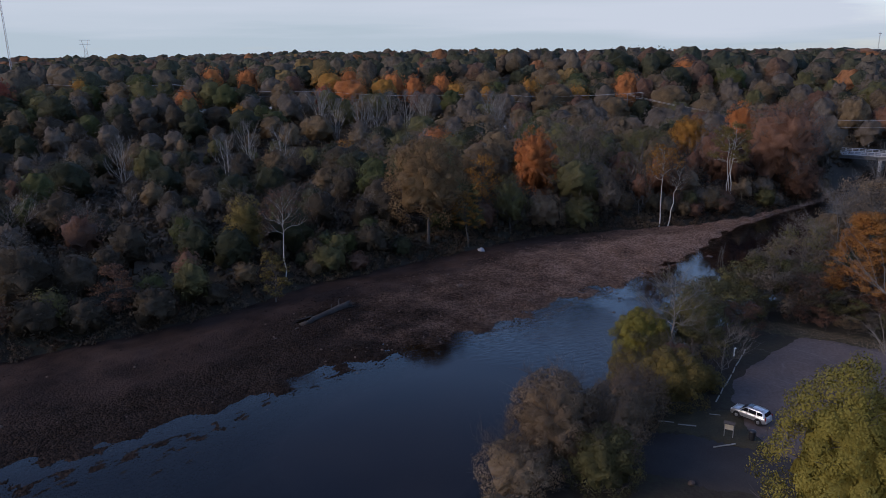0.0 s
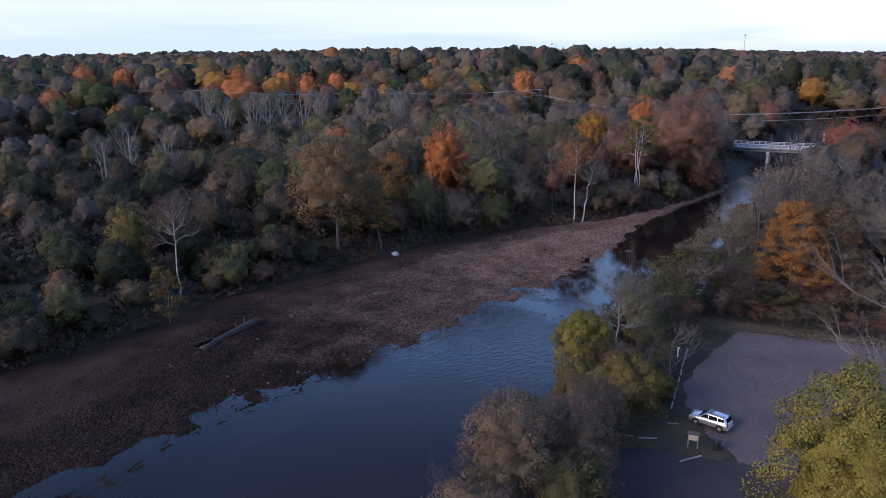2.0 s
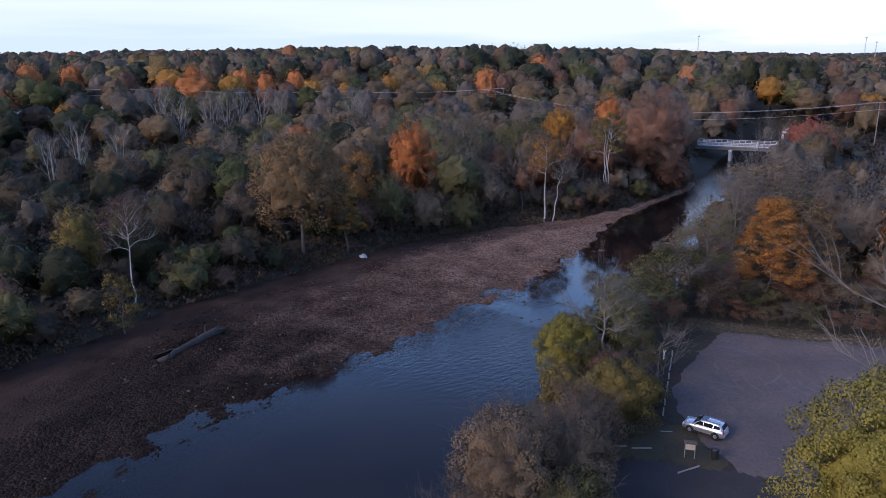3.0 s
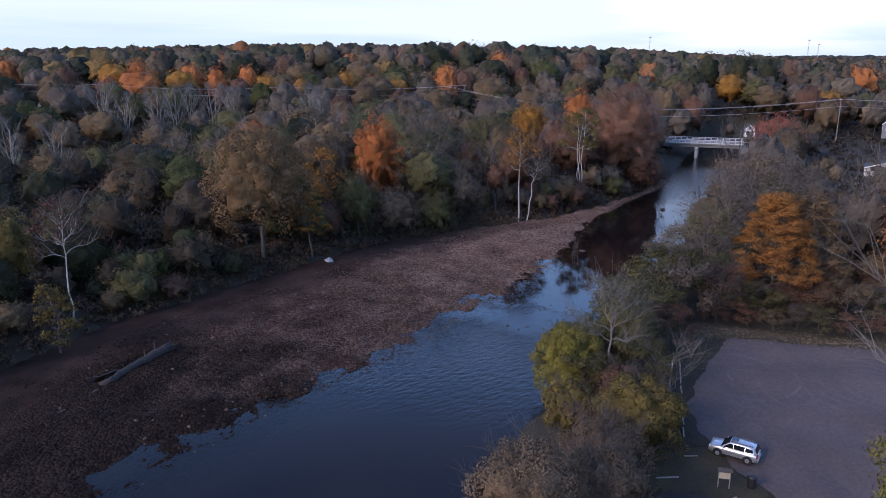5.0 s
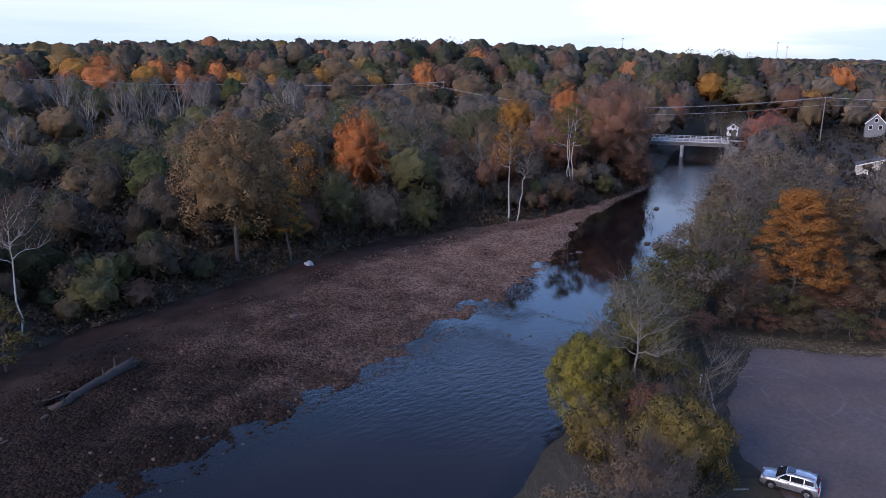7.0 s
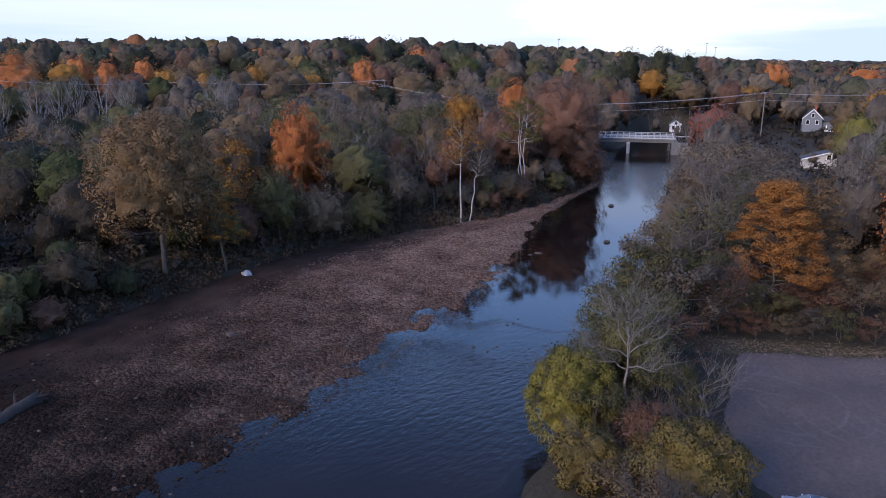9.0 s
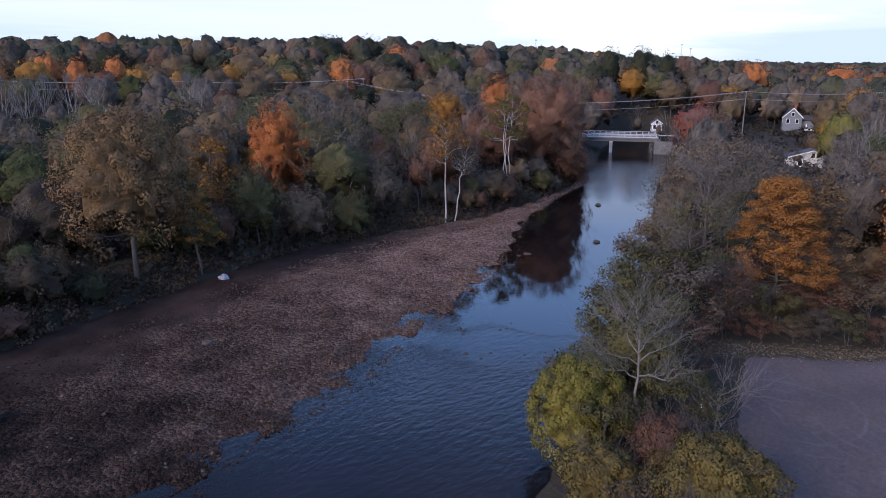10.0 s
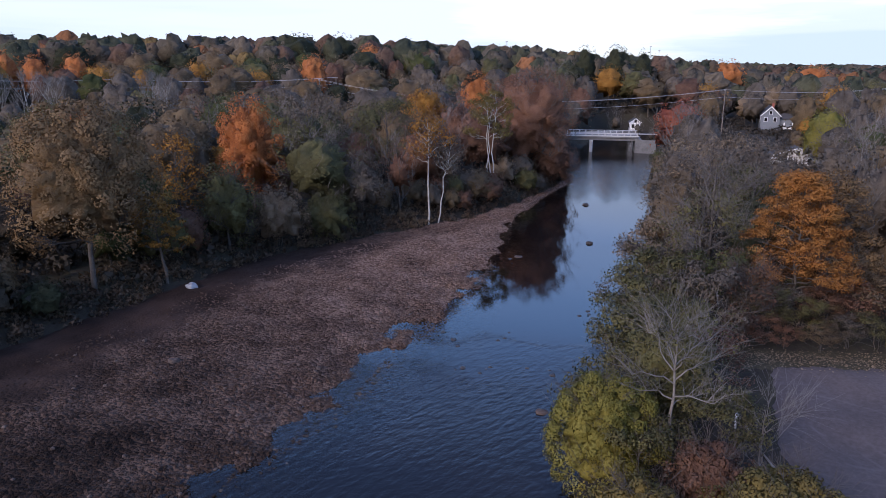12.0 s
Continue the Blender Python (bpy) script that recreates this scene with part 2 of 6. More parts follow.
LEAF = {
    "orange": leafy("orange_leaves", (0.19, 0.062, 0.025), (0.39, 0.132, 0.042), (0.52, 0.205, 0.068)),
    "red": leafy("red_leaves", (0.12, 0.032, 0.02), (0.24, 0.064, 0.036), (0.34, 0.11, 0.055)),
    "amber": leafy("amber_leaves", (0.14, 0.068, 0.02), (0.28, 0.13, 0.028), (0.40, 0.2, 0.045)),
    "yellow": leafy("yellow_leaves", (0.07, 0.068, 0.019), (0.155, 0.138, 0.03), (0.265, 0.222, 0.052)),
    "olive": leafy("olive_leaves", (0.044, 0.042, 0.021), (0.09, 0.083, 0.035), (0.155, 0.135, 0.052)),
    "green": leafy("green_leaves", (0.026, 0.033, 0.013), (0.05, 0.058, 0.021), (0.092, 0.095, 0.032)),
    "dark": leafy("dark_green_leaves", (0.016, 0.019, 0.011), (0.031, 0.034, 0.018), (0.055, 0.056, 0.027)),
    "brown": leafy("brown_leaves", (0.058, 0.041, 0.025), (0.12, 0.083, 0.047), (0.205, 0.145, 0.082)),
    "bronze": leafy("bronze_leaves", (0.07, 0.044, 0.024), (0.15, 0.094, 0.047), (0.25, 0.162, 0.082)),
    "gold": leafy("gold_olive_leaves", (0.052, 0.042, 0.017), (0.128, 0.097, 0.032), (0.23, 0.168, 0.05)),
    "maroon": leafy("maroon_leaves", (0.085, 0.044, 0.029), (0.165, 0.082, 0.051), (0.25, 0.13, 0.082)),
    "grey": leafy("withered_leaves", (0.062, 0.05, 0.039), (0.112, 0.09, 0.069), (0.18, 0.145, 0.111)),
    "poplar": leafy("poplar_leaves", (0.078, 0.067, 0.016), (0.175, 0.142, 0.029), (0.29, 0.235, 0.05)),
    "fawn": leafy("fawn_leaves", (0.08, 0.054, 0.034), (0.155, 0.106, 0.066), (0.255, 0.178, 0.112)),
    "copper": leafy("copper_leaves", (0.165, 0.068, 0.023), (0.33, 0.138, 0.038), (0.45, 0.212, 0.062)),
    "tan": leafy("tan_leaves", (0.10, 0.072, 0.045), (0.19, 0.135, 0.085), (0.30, 0.22, 0.145)),
    # brown leaves darkened in colour to stand for the dim left side
    "umber": leafy("shaded_brown_leaves", (0.026, 0.02, 0.014), (0.05, 0.039, 0.026), (0.088, 0.068, 0.045)),
    "russet": leafy("russet_leaves", (0.07, 0.038, 0.027), (0.125, 0.066, 0.044), (0.2, 0.108, 0.066)),
}
BARK = grain("grey_brown_bark", ((0.3, (0.038, 0.032, 0.027)), (0.7, (0.12, 0.102, 0.088))), 1.2, 0.9, 0.6, 8)
PALE_BARK = grain("pale_sycamore_bark", ((0.3, (0.19, 0.17, 0.145)), (0.48, (0.34, 0.32, 0.285)), (0.75, (0.54, 0.52, 0.475))), 1.4, 0.8, 0.4, 6)
TWIG = grain("weathered_grey_twigs", ((0.3, (0.095, 0.082, 0.072)), (0.7, (0.23, 0.205, 0.18))), 0.6, 0.9, 0.2, 8)
DARK_TWIG = grain("dark_twigs", ((0.3, (0.045, 0.037, 0.033)), (0.7, (0.12, 0.10, 0.088))), 0.6, 0.9, 0.2, 8)
SOIL = grain("leaf_strewn_soil", ((0.25, (0.016, 0.012, 0.009)), (0.45, (0.034, 0.026, 0.019)), (0.6, (0.042, 0.038, 0.022)), (0.78, (0.095, 0.062, 0.038))), 0.09, 0.95, 0.8, 26, 0.12, spread=0.6)
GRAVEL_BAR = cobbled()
LOT = grain("compacted_gravel", ((0.3, (0.066, 0.05, 0.046)), (0.5, (0.1, 0.077, 0.071)), (0.72, (0.142, 0.112, 0.104))), 0.14, 0.9, 0.5, 22, 0.04, spread=0.55)


def tyre_marks(m, centres):
    """Faint rings that turning wheels have left in the gravel, broken up by noise."""
    n, l = m.node_tree.nodes, m.node_tree.links
    b = n["Principled BSDF"]
    pos = n.new("ShaderNodeNewGeometry").outputs["Position"]
    col = b.inputs["Base Color"].links[0].from_socket
    for k, (x, y, far) in enumerate(centres):
        d = n.new("ShaderNodeVectorMath")
        d.operation = "DISTANCE"
        d.inputs[1].default_value = (x, y, 2.2)
        l.new(pos, d.inputs[0])
        rough = add(n, "ShaderNodeTexNoise", Scale=0.35, Detail=3.0)
        l.new(pos, rough.inputs["Vector"])
        bend = n.new("ShaderNodeMath")
        bend.operation = "MULTIPLY_ADD"
        bend.inputs[1].default_value = 0.9
        l.new(rough.outputs["Fac"], bend.inputs[0])
        l.new(d.outputs["Value"], bend.inputs[2])
        ring = n.new("ShaderNodeMath")
        ring.operation = "PINGPONG"
        ring.inputs[1].default_value = 0.62 + 0.13 * k
        l.new(bend.outputs[0], ring.inputs[0])
        line = n.new("ShaderNodeMapRange")
        line.inputs["From Min"].default_value, line.inputs["From Max"].default_value = 0.0, 0.2
        line.inputs["To Min"].default_value, line.inputs["To Max"].default_value = 1.0, 0.0
        l.new(ring.outputs[0], line.inputs["Value"])
        fade = n.new("ShaderNodeMapRange")
        fade.inputs["From Min"].default_value, fade.inputs["From Max"].default_value = far * 0.45, far
        fade.inputs["To Min"].default_value, fade.inputs["To Max"].default_value = 0.34, 0.0
        l.new(d.outputs["Value"], fade.inputs["Value"])
        some = add(n, "ShaderNodeTexNoise", Scale=0.16 + 0.05 * k, Detail=2.0)
        l.new(pos, some.inputs["Vector"])
        gate = n.new("ShaderNodeMapRange")
        gate.inputs["From Min"].default_value, gate.inputs["From Max"].default_value = 0.5, 0.66
        l.new(some.outputs["Fac"], gate.inputs["Value"])
        f = n.new("ShaderNodeMath")
        f.operation = "MULTIPLY"
        l.new(line.outputs["Result"], f.inputs[0])
        l.new(fade.outputs["Result"], f.inputs[1])
        g = n.new("ShaderNodeMath")
        g.operation = "MULTIPLY"
        l.new(f.outputs[0], g.inputs[0])
        l.new(gate.outputs["Result"], g.inputs[1])
        mix = n.new("ShaderNodeMix")
        mix.data_type = "RGBA"
        mix.inputs["B"].default_value = (0.19, 0.158, 0.147, 1)
        l.new(g.outputs[0], mix.inputs["Factor"])
        l.new(col, mix.inputs["A"])
        col = mix.outputs["Result"]
    l.new(col, b.inputs["Base Color"])


tyre_marks(LOT, ((68.0, 38.0, 16.0), (58.0, 30.0, 14.0), (62.0, 47.0, 10.0)))
ASPHALT = grain("worn_wet_asphalt", ((0.3, (0.022, 0.019, 0.018)), (0.7, (0.048, 0.041, 0.04))), 0.35, 0.88, 0.3, 20, 0.02)
GRASS = grain("dull_grass", ((0.28, (0.03, 0.026, 0.015)), (0.55, (0.058, 0.047, 0.027)), (0.8, (0.115, 0.083, 0.047))), 0.25, 0.95, 0.9, 18, 0.1)
MEADOW = grain("pale_meadow_grass", ((0.3, (0.09, 0.085, 0.04)), (0.55, (0.13, 0.13, 0.06)), (0.8, (0.19, 0.155, 0.09))), 0.05, 0.95, 0.5, 16, 0.1)
STONE = grain("river_stone", ((0.2, (0.04, 0.027, 0.02)), (0.5, (0.085, 0.058, 0.045)), (0.8, (0.16, 0.12, 0.098))), 0.9, 0.75, 0.4, 7, 0.02)
WET_STONE = grain("wet_river_stone", ((0.2, (0.02, 0.017, 0.016)), (0.5, (0.045, 0.038, 0.035)), (0.8, (0.09, 0.078, 0.07))), 0.9, 0.45, 0.4, 7, 0.02)
PALE_STONE = grain("pale_stone", ((0.3, (0.22, 0.22, 0.225)), (0.7, (0.42, 0.42, 0.43))), 2.0, 0.8, 0.4, 6)
DRIFTWOOD = grain("weathered_driftwood", ((0.35, (0.02, 0.017, 0.015)), (0.62, (0.055, 0.047, 0.042)), (0.8, (0.16, 0.145, 0.135))), 1.3, 0.85, 0.7, 7, world_space=False)
TIMBER = grain("weathered_timber", ((0.3, (0.17, 0.15, 0.13)), (0.7, (0.36, 0.33, 0.29))), 2.0, 0.85, 0.4, 6, world_space=False)
CONCRETE = grain("pale_concrete", ((0.3, (0.36, 0.35, 0.34)), (0.7, (0.56, 0.55, 0.53))), 0.5, 0.85, 0.3, 8)
# weathered concrete, its colour darkened further to hold shade under the deck
GIRDER = grain("shaded_weathered_concrete", ((0.3, (0.10, 0.098, 0.095)), (0.7, (0.22, 0.215, 0.21))), 0.5, 0.85, 0.3, 8)
POLE_WOOD = grain("creosoted_pole", ((0.3, (0.12, 0.095, 0.075)), (0.7, (0.25, 0.21, 0.18))), 1.5, 0.9, 0.3, 6)
STEEL = plain("galvanised_steel", (0.42, 0.43, 0.44), 0.45, 0.7)
WIRE = plain("bare_wire", (0.5, 0.5, 0.51), 0.5, 0.3)
WHITE_PAINT = plain("white_paint", (0.78, 0.78, 0.78), 0.6)
SLATE_SIDING = plain("grey_blue_siding", (0.15, 0.165, 0.185), 0.7)
ROOF_DARK = plain("dark_shingles", (0.055, 0.055, 0.06), 0.85)
BRICK_RED = plain("red_brick", (0.30, 0.09, 0.06), 0.85)
GLASS_DARK = plain("dark_window_glass", (0.012, 0.014, 0.018), 0.08, 0.0, 0.8)
SILVER = plain("silver_car_paint", (0.56, 0.57, 0.58), 0.3, 0.75)
BLACK_TRIM = plain("black_plastic", (0.018, 0.018, 0.02), 0.5)
RUBBER = plain("tyre_rubber", (0.016, 0.016, 0.017), 0.8)
ALLOY = plain("alloy_wheel", (0.6, 0.61, 0.62), 0.3, 0.9)
RED_LENS = plain("red_lens", (0.32, 0.012, 0.01), 0.2)
CLEAR_LENS = plain("headlamp_lens", (0.62, 0.64, 0.66), 0.12)
TAN_BOARD = plain("tan_notice_board", (0.5, 0.42, 0.31), 0.7)
BLUE_PLASTIC = plain("pale_blue_plastic", (0.42, 0.5, 0.6), 0.5)


def water_material():
    m, n, l, b = node_mat("river_water")
    pos = n.new("ShaderNodeNewGeometry").outputs["Position"]
    stain = add(n, "ShaderNodeTexNoise", Scale=0.08, Detail=4.0)
    r = n.new("ShaderNodeValToRGB")
    for e, (at, c) in zip(r.color_ramp.elements, ((0.35, (0.006, 0.005, 0.006)), (0.7, (0.013, 0.0095, 0.0085)))):
        e.position, e.color = at, (*c, 1)
    l.new(pos, stain.inputs["Vector"])
    l.new(stain.outputs["Fac"], r.inputs["Fac"])
    mp = n.new("ShaderNodeMapping")
    mp.inputs["Rotation"].default_value = (0, 0, radians(-28))
    mp.inputs["Scale"].default_value = (0.55, 1.3, 1.0)
    l.new(pos, mp.inputs["Vector"])
    rip = add(n, "ShaderNodeTexNoise", Scale=1.5, Detail=4.0, Roughness=0.55)
    l.new(mp.outputs["Vector"], rip.inputs["Vector"])
    # riffles: choppy water below two ledges that cross the river aslant, smooth pools elsewhere
    zone = add(n, "ShaderNodeTexNoise", Scale=0.16, Detail=4.0)
    l.new(pos, zone.inputs["Vector"])
    across = n.new("ShaderNodeVectorMath")
    across.operation = "DOT_PRODUCT"
    across.inputs[1].default_value = (0.873, 0.487, 0.0)
    l.new(pos, across.inputs[0])
    wob = n.new("ShaderNodeMath")
    wob.operation = "MULTIPLY_ADD"
    wob.inputs[1].default_value = 11.0
    l.new(zone.outputs["Fac"], wob.inputs[0])
    l.new(across.outputs["Value"], wob.inputs[2])
    run = n.new("ShaderNodeMapRange")
    run.inputs["From Min"].default_value, run.inputs["From Max"].default_value = 55.5, 215.5
    l.new(wob.outputs[0], run.inputs["Value"])
    shoal = n.new("ShaderNodeValToRGB")
    stops = [((q - 50) / 160, k) for q, k in ((50, 0.01), (60, 0.03), (66, 0.15), (75, 0.28), (85, 0.38), (86.8, 0.12), (91.5, 0.1), (93, 0.3), (94.6, 0.015), (160, 0.012), (182, 0.14), (210, 0.22))]
    els = shoal.color_ramp.elements
    while len(els) < len(stops):
        els.new(0.5)
    for e, (at, v) in zip(els, stops):
        e.position, e.color = at, (v, v, v, 1)
    l.new(run.outputs["Result"], shoal.inputs["Fac"])
    bp = add(n, "ShaderNodeBump", Distance=0.3)
    l.new(shoal.outputs["Color"], bp.inputs["Strength"])
    l.new(rip.outputs["Fac"], bp.inputs["Height"])
    # clear over the shallows, so that the bed shows; dark where it is deep
    depth = n.new("ShaderNodeAttribute")
    depth.attribute_name = "depth"
    clear_part = n.new("ShaderNodeMapRange")
    clear_part.inputs["From Min"].default_value, clear_part.inputs["From Max"].default_value = 0.0, 0.42
    clear_part.inputs["To Min"].default_value, clear_part.inputs["To Max"].default_value = 0.9, 0.0
    l.new(depth.outputs["Fac"], clear_part.inputs["Value"])
    deep, bed, under = n.new("ShaderNodeBsdfDiffuse"), n.new("ShaderNodeBsdfTransparent"), n.new("ShaderNodeMixShader")
    bed.inputs["Color"].default_value = (0.62, 0.52, 0.42, 1)
    l.new(r.outputs["Color"], deep.inputs["Color"])
    l.new(clear_part.outputs["Result"], under.inputs["Fac"])
    l.new(deep.outputs["BSDF"], under.inputs[1])
    l.new(bed.outputs["BSDF"], under.inputs[2])
    gloss, fres, top = n.new("ShaderNodeBsdfGlossy"), n.new("ShaderNodeFresnel"), n.new("ShaderNodeMixShader")
    gloss.inputs["Roughness"].default_value = 0.03
    fres.inputs["IOR"].default_value = 1.34
    l.new(bp.outputs["Normal"], gloss.inputs["Normal"])
    l.new(bp.outputs["Normal"], fres.inputs["Normal"])
    l.new(fres.outputs["Fac"], top.inputs["Fac"])
    l.new(under.outputs["Shader"], top.inputs[1])
    l.new(gloss.outputs["BSDF"], top.inputs[2])
    l.new(top.outputs["Shader"], n["Material Output"].inputs["Surface"])
    n.remove(b)
    return m


WATER = water_material()
# ---- lie of the land: river edges as y over x, and heights ----
RX = np.array([-400, -120, -60, -20, 0, 10, 20, 32, 47, 56, 66, 78, 91, 105, 129, 150, 200, 240, 330, 600.0])
BAR_EDGE = np.array([-20, 36, 50, 57.5, 63, 67.5, 70.5, 73.5, 77, 81, 83.5, 89, 94, 104, 113, 119, 147, 165, 176, 190.0])
BANK_FOOT = np.array([40, 74, 84, 89, 93.5, 98, 104, 107, 111, 114, 116, 115, 113, 112, 115, 121, 150, 168, 179, 193.0])
SX = np.array([-400, -120, -60, -20, 0, 18, 28, 35, 48, 66, 83, 119, 156, 225, 330, 600.0])
SOUTH_EDGE = np.array([-70, -6, 12, 24, 31, 39, 46, 52, 57.5, 63, 69.5, 85.5, 102, 134, 156, 168.0])


def smooth(a, b, v):
    s = np.clip((v - a) / (b - a), 0, 1)
    return s * s * (3 - 2 * s)


def wave(x, y, scale, seed):
    """Cheap smooth noise, about -1 to 1, over metres."""
    k = 6.283 / scale
    a = np.sin(k * (x * 0.83 + y * 0.41) + seed * 1.7 + 1.3 * np.sin(k * 0.47 * (y - x * 0.3) + seed))
    b = np.sin(k * (x * -0.52 + y * 0.91) + seed * 2.9 + 1.1 * np.sin(k * 0.61 * (x + y * 0.2) - seed))
    return 0.5 * (a + b)


def land(x, y):
    """Height of the solid ground, the river bed included; water stands at 0."""
    x, y = np.asarray(x, float), np.asarray(y, float)
    ys, yb, yn = np.interp(x, SX, SOUTH_EDGE), np.interp(x, RX, BAR_EDGE), np.interp(x, RX, BANK_FOOT)
    south = 0.1 + 2.1 * smooth(0, 6, ys - y) + 1.5 * smooth(40, 200, ys - y) + 0.12 * wave(x, y, 7, 3)
    off = np.minimum((y - ys) * 2.5, yb - y)
    bed = (-0.05 - 0.28 * smooth(0, 5, off) - 0.75 * smooth(4, 12, off)) * (1 - 0.86 * smooth(19, 0, x)) + 0.05 * wave(x, y, 2.6, 13)
    v = (y - yb) / np.maximum(yn - yb, 1)
    broad = smooth(6, 16, yn - yb)
    bar = -0.05 + 0.42 * smooth(0, 0.2, v) + (0.17 * wave(x, y, 6.5, 21) + 0.09 * wave(x, y, 2.4, 23)) * smooth(0.3, 0.05, v) + 0.18 * smooth(0.2, 0.6, v) * broad - 0.25 * smooth(0.7, 0.95, v)
    bar = bar + 0.13 * wave(x, y, 9, 1) + 0.09 * wave(x, y, 3.7, 5) + 0.05 * wave(x, y, 1.7, 9) + 0.22 * wave(x, y, 6, 15) * smooth(96, 112, x)
    # the backwater behind the fallen trunk, and shoals awash farther downstream
    pool = smooth(1, 0.35, np.hypot((x - 3) / 26, (y - 84 - (x - 3) * 0.5) / 7.5))
    bar = bar - 0.2 * pool * broad - 0.16 * smooth(24, -6, x) * smooth(1.0, 0.45, v) * smooth(-0.6, 0.5, wave(x, y, 23, 12) + 0.4 * smooth(15, -20, x))
    # a puddle lies along the fallen trunk
    bar = bar - 0.6 * smooth(1, 0.5, np.hypot(((x - 17.2) * 0.89 + (y - 89.3) * 0.454) / 3.6, ((y - 89.3) * 0.89 - (x - 17.2) * 0.454) / 0.85))
    rise = 0.35 + 2.3 * smooth(0, 6, y - yn)
    far = np.hypot(x - 60, y - 60)
    turn = np.degrees(np.arctan2(x - 15, y - 20))
    lift = 5 + 11 * smooth(78, 48, turn) * smooth(-60, 0, turn) + 4 * smooth(60, 42, turn) * smooth(5, 22, turn)
    rise = rise + lift * smooth(150, 330, far) + 4 * smooth(400, 1500, far) + 0.25 * wave(x, y, 19, 2)
    rise = rise + 5 * smooth(60, 38, turn) * smooth(330, 800, far)
    rise = rise - 3 * smooth(55, 85, turn) * smooth(400, 1500, far) + 4 * wave(x, y, 620, 4) * smooth(500, 1200, far)
    south = south + 3.5 * smooth(150, 330, far) + 2 * smooth(400, 1500, far) + 3 * wave(x, y, 620, 4) * smooth(500, 1200, far)
    # past the bridge raised wooded land ends the river, out of the camera's sight
    gone = smooth(264, 276, x)
    hill = 2.6 + (lift - 1) * smooth(150, 330, far) + 2 * smooth(400, 1500, far) + 4 * wave(x, y, 620, 4) * smooth(500, 1200, far)
    shape = np.where(y < ys, south, np.where(y < yb, bed, np.where(y < yn, bar, rise)))
    return shape * (1 - gone) + np.where(y < ys, south, hill) * gone


# ---- mesh helpers ----
def mesh_of(name, verts, faces, mat, soft=False):
    me = bpy.data.meshes.new(name)
    me.from_pydata(verts, [], faces)
    me.materials.append(mat)
    if soft:
        me.shade_smooth()
    return me


def part(name, bm, material, parent, label="", soft=False):
    """Links a bmesh as one mesh object under a thing or a part."""
    me = bpy.data.meshes.new(name)
    bm.to_mesh(me)
    bm.free()
    me.materials.append(material)
    if soft:
        me.shade_smooth()
    ob = new(name, me)
    ob.parent = parent
    return tagged(ob, label)


def box(bm, sx, sy, sz, at=(0, 0, 0), turn=0.0, bevel=0.0, m=None):
    got = bmesh.ops.create_cube(bm, size=1.0, matrix=(m or pose(*at, 0, 0, turn)) @ Matrix.Diagonal((sx, sy, sz, 1)))
    if bevel:
        edges = list({e for v in got["verts"] for e in v.link_edges})
        bmesh.ops.bevel(bm, geom=edges, offset=bevel, segments=2, affect="EDGES", profile=0.5)
    return bm


def rod(bm, a, b, r0, r1, sides=8):
    a, b = Vector(a), Vector(b)
    d = b - a
    m = Matrix.Translation((a + b) / 2) @ d.to_track_quat("Z", "Y").to_matrix().to_4x4()
    bmesh.ops.create_cone(bm, cap_ends=True, segments=sides, radius1=r0, radius2=r1, depth=d.length, matrix=m)
    return bm


def thing(name, m, label, category, group="", kind=""):
    ob = new(name)
    ob.empty_display_size = 0.3
    ob.matrix_world = m
    return tagged(ob, label, category, group, kind)


def sheet(name, xs, ys, height, mat, label, kind="structure", category=""):
    """A grid of ground over the lines xs and ys."""
    gx, gy = np.meshgrid(xs, ys)
    gz = height(gx, gy)
    verts = np.stack([gx.ravel(), gy.ravel(), gz.ravel()], 1)
    nx, ny = len(xs), len(ys)
    i = (np.arange(ny - 1)[:, None] * nx + np.arange(nx - 1)[None, :]).ravel()
    faces = np.stack([i, i + 1, i + nx + 1, i + nx], 1)
    ob = new(name, mesh_of(name, verts.tolist(), faces.tolist(), mat, True))
    return tagged(ob, label, category, kind=kind)


def spread(a, b, step, far, grow=1.16):
    """Grid lines: even between a and b, then ever wider out to far."""
    mid = list(np.arange(a, b + 0.01, step))
    lo, hi, s = [], [], step
    while (b + (hi[-1] - b if hi else 0)) < far:
        s *= grow
        hi.append((hi[-1] if hi else b) + s)
        lo.append((lo[-1] if lo else a) - s)
    return np.array(lo[::-1] + mid + hi)


# ---- ground, river, gravel bar, parking ground ----
def lot_shape(x, y):
    """1 inside the parking ground, falling to 0 over its ragged edge, in a frame along its west side."""
    u = (x - 47.0) * 0.80 + (y - 41.5) * 0.60
    v = (x - 47.0) * 0.60 - (y - 41.5) * 0.80
    u, v = u + 0.35 * wave(x, y, 4.5, 6), v + 0.35 * wave(x, y, 4.5, 8)
    body = smooth(-9.5, -8.3, u - 0.3 * v) * smooth(25.4, 24.5, u) * smooth(-0.5, 0.5, v - 4.4 * smooth(9, 27, u)) * smooth(46, 44, v)
    corner = smooth(0.0, 1.4, v + 0.55 * u - 1.5)
    return body * np.where(u < 3, corner, 1)


def path_shape(x, y):
    """The paved way from the parking ground down to the water's edge."""
    px, py = x - 43.5, y - 32.0
    along, across = -0.70 * px + 0.71 * py, 0.71 * px + 0.70 * py
    return smooth(-18, -16, along) * smooth(16, 14.5, along + 0.3 * wave(x, y, 3, 2)) * smooth(3.9, 3.2, np.abs(across - 0.2 * wave(x, y, 5, 1)))


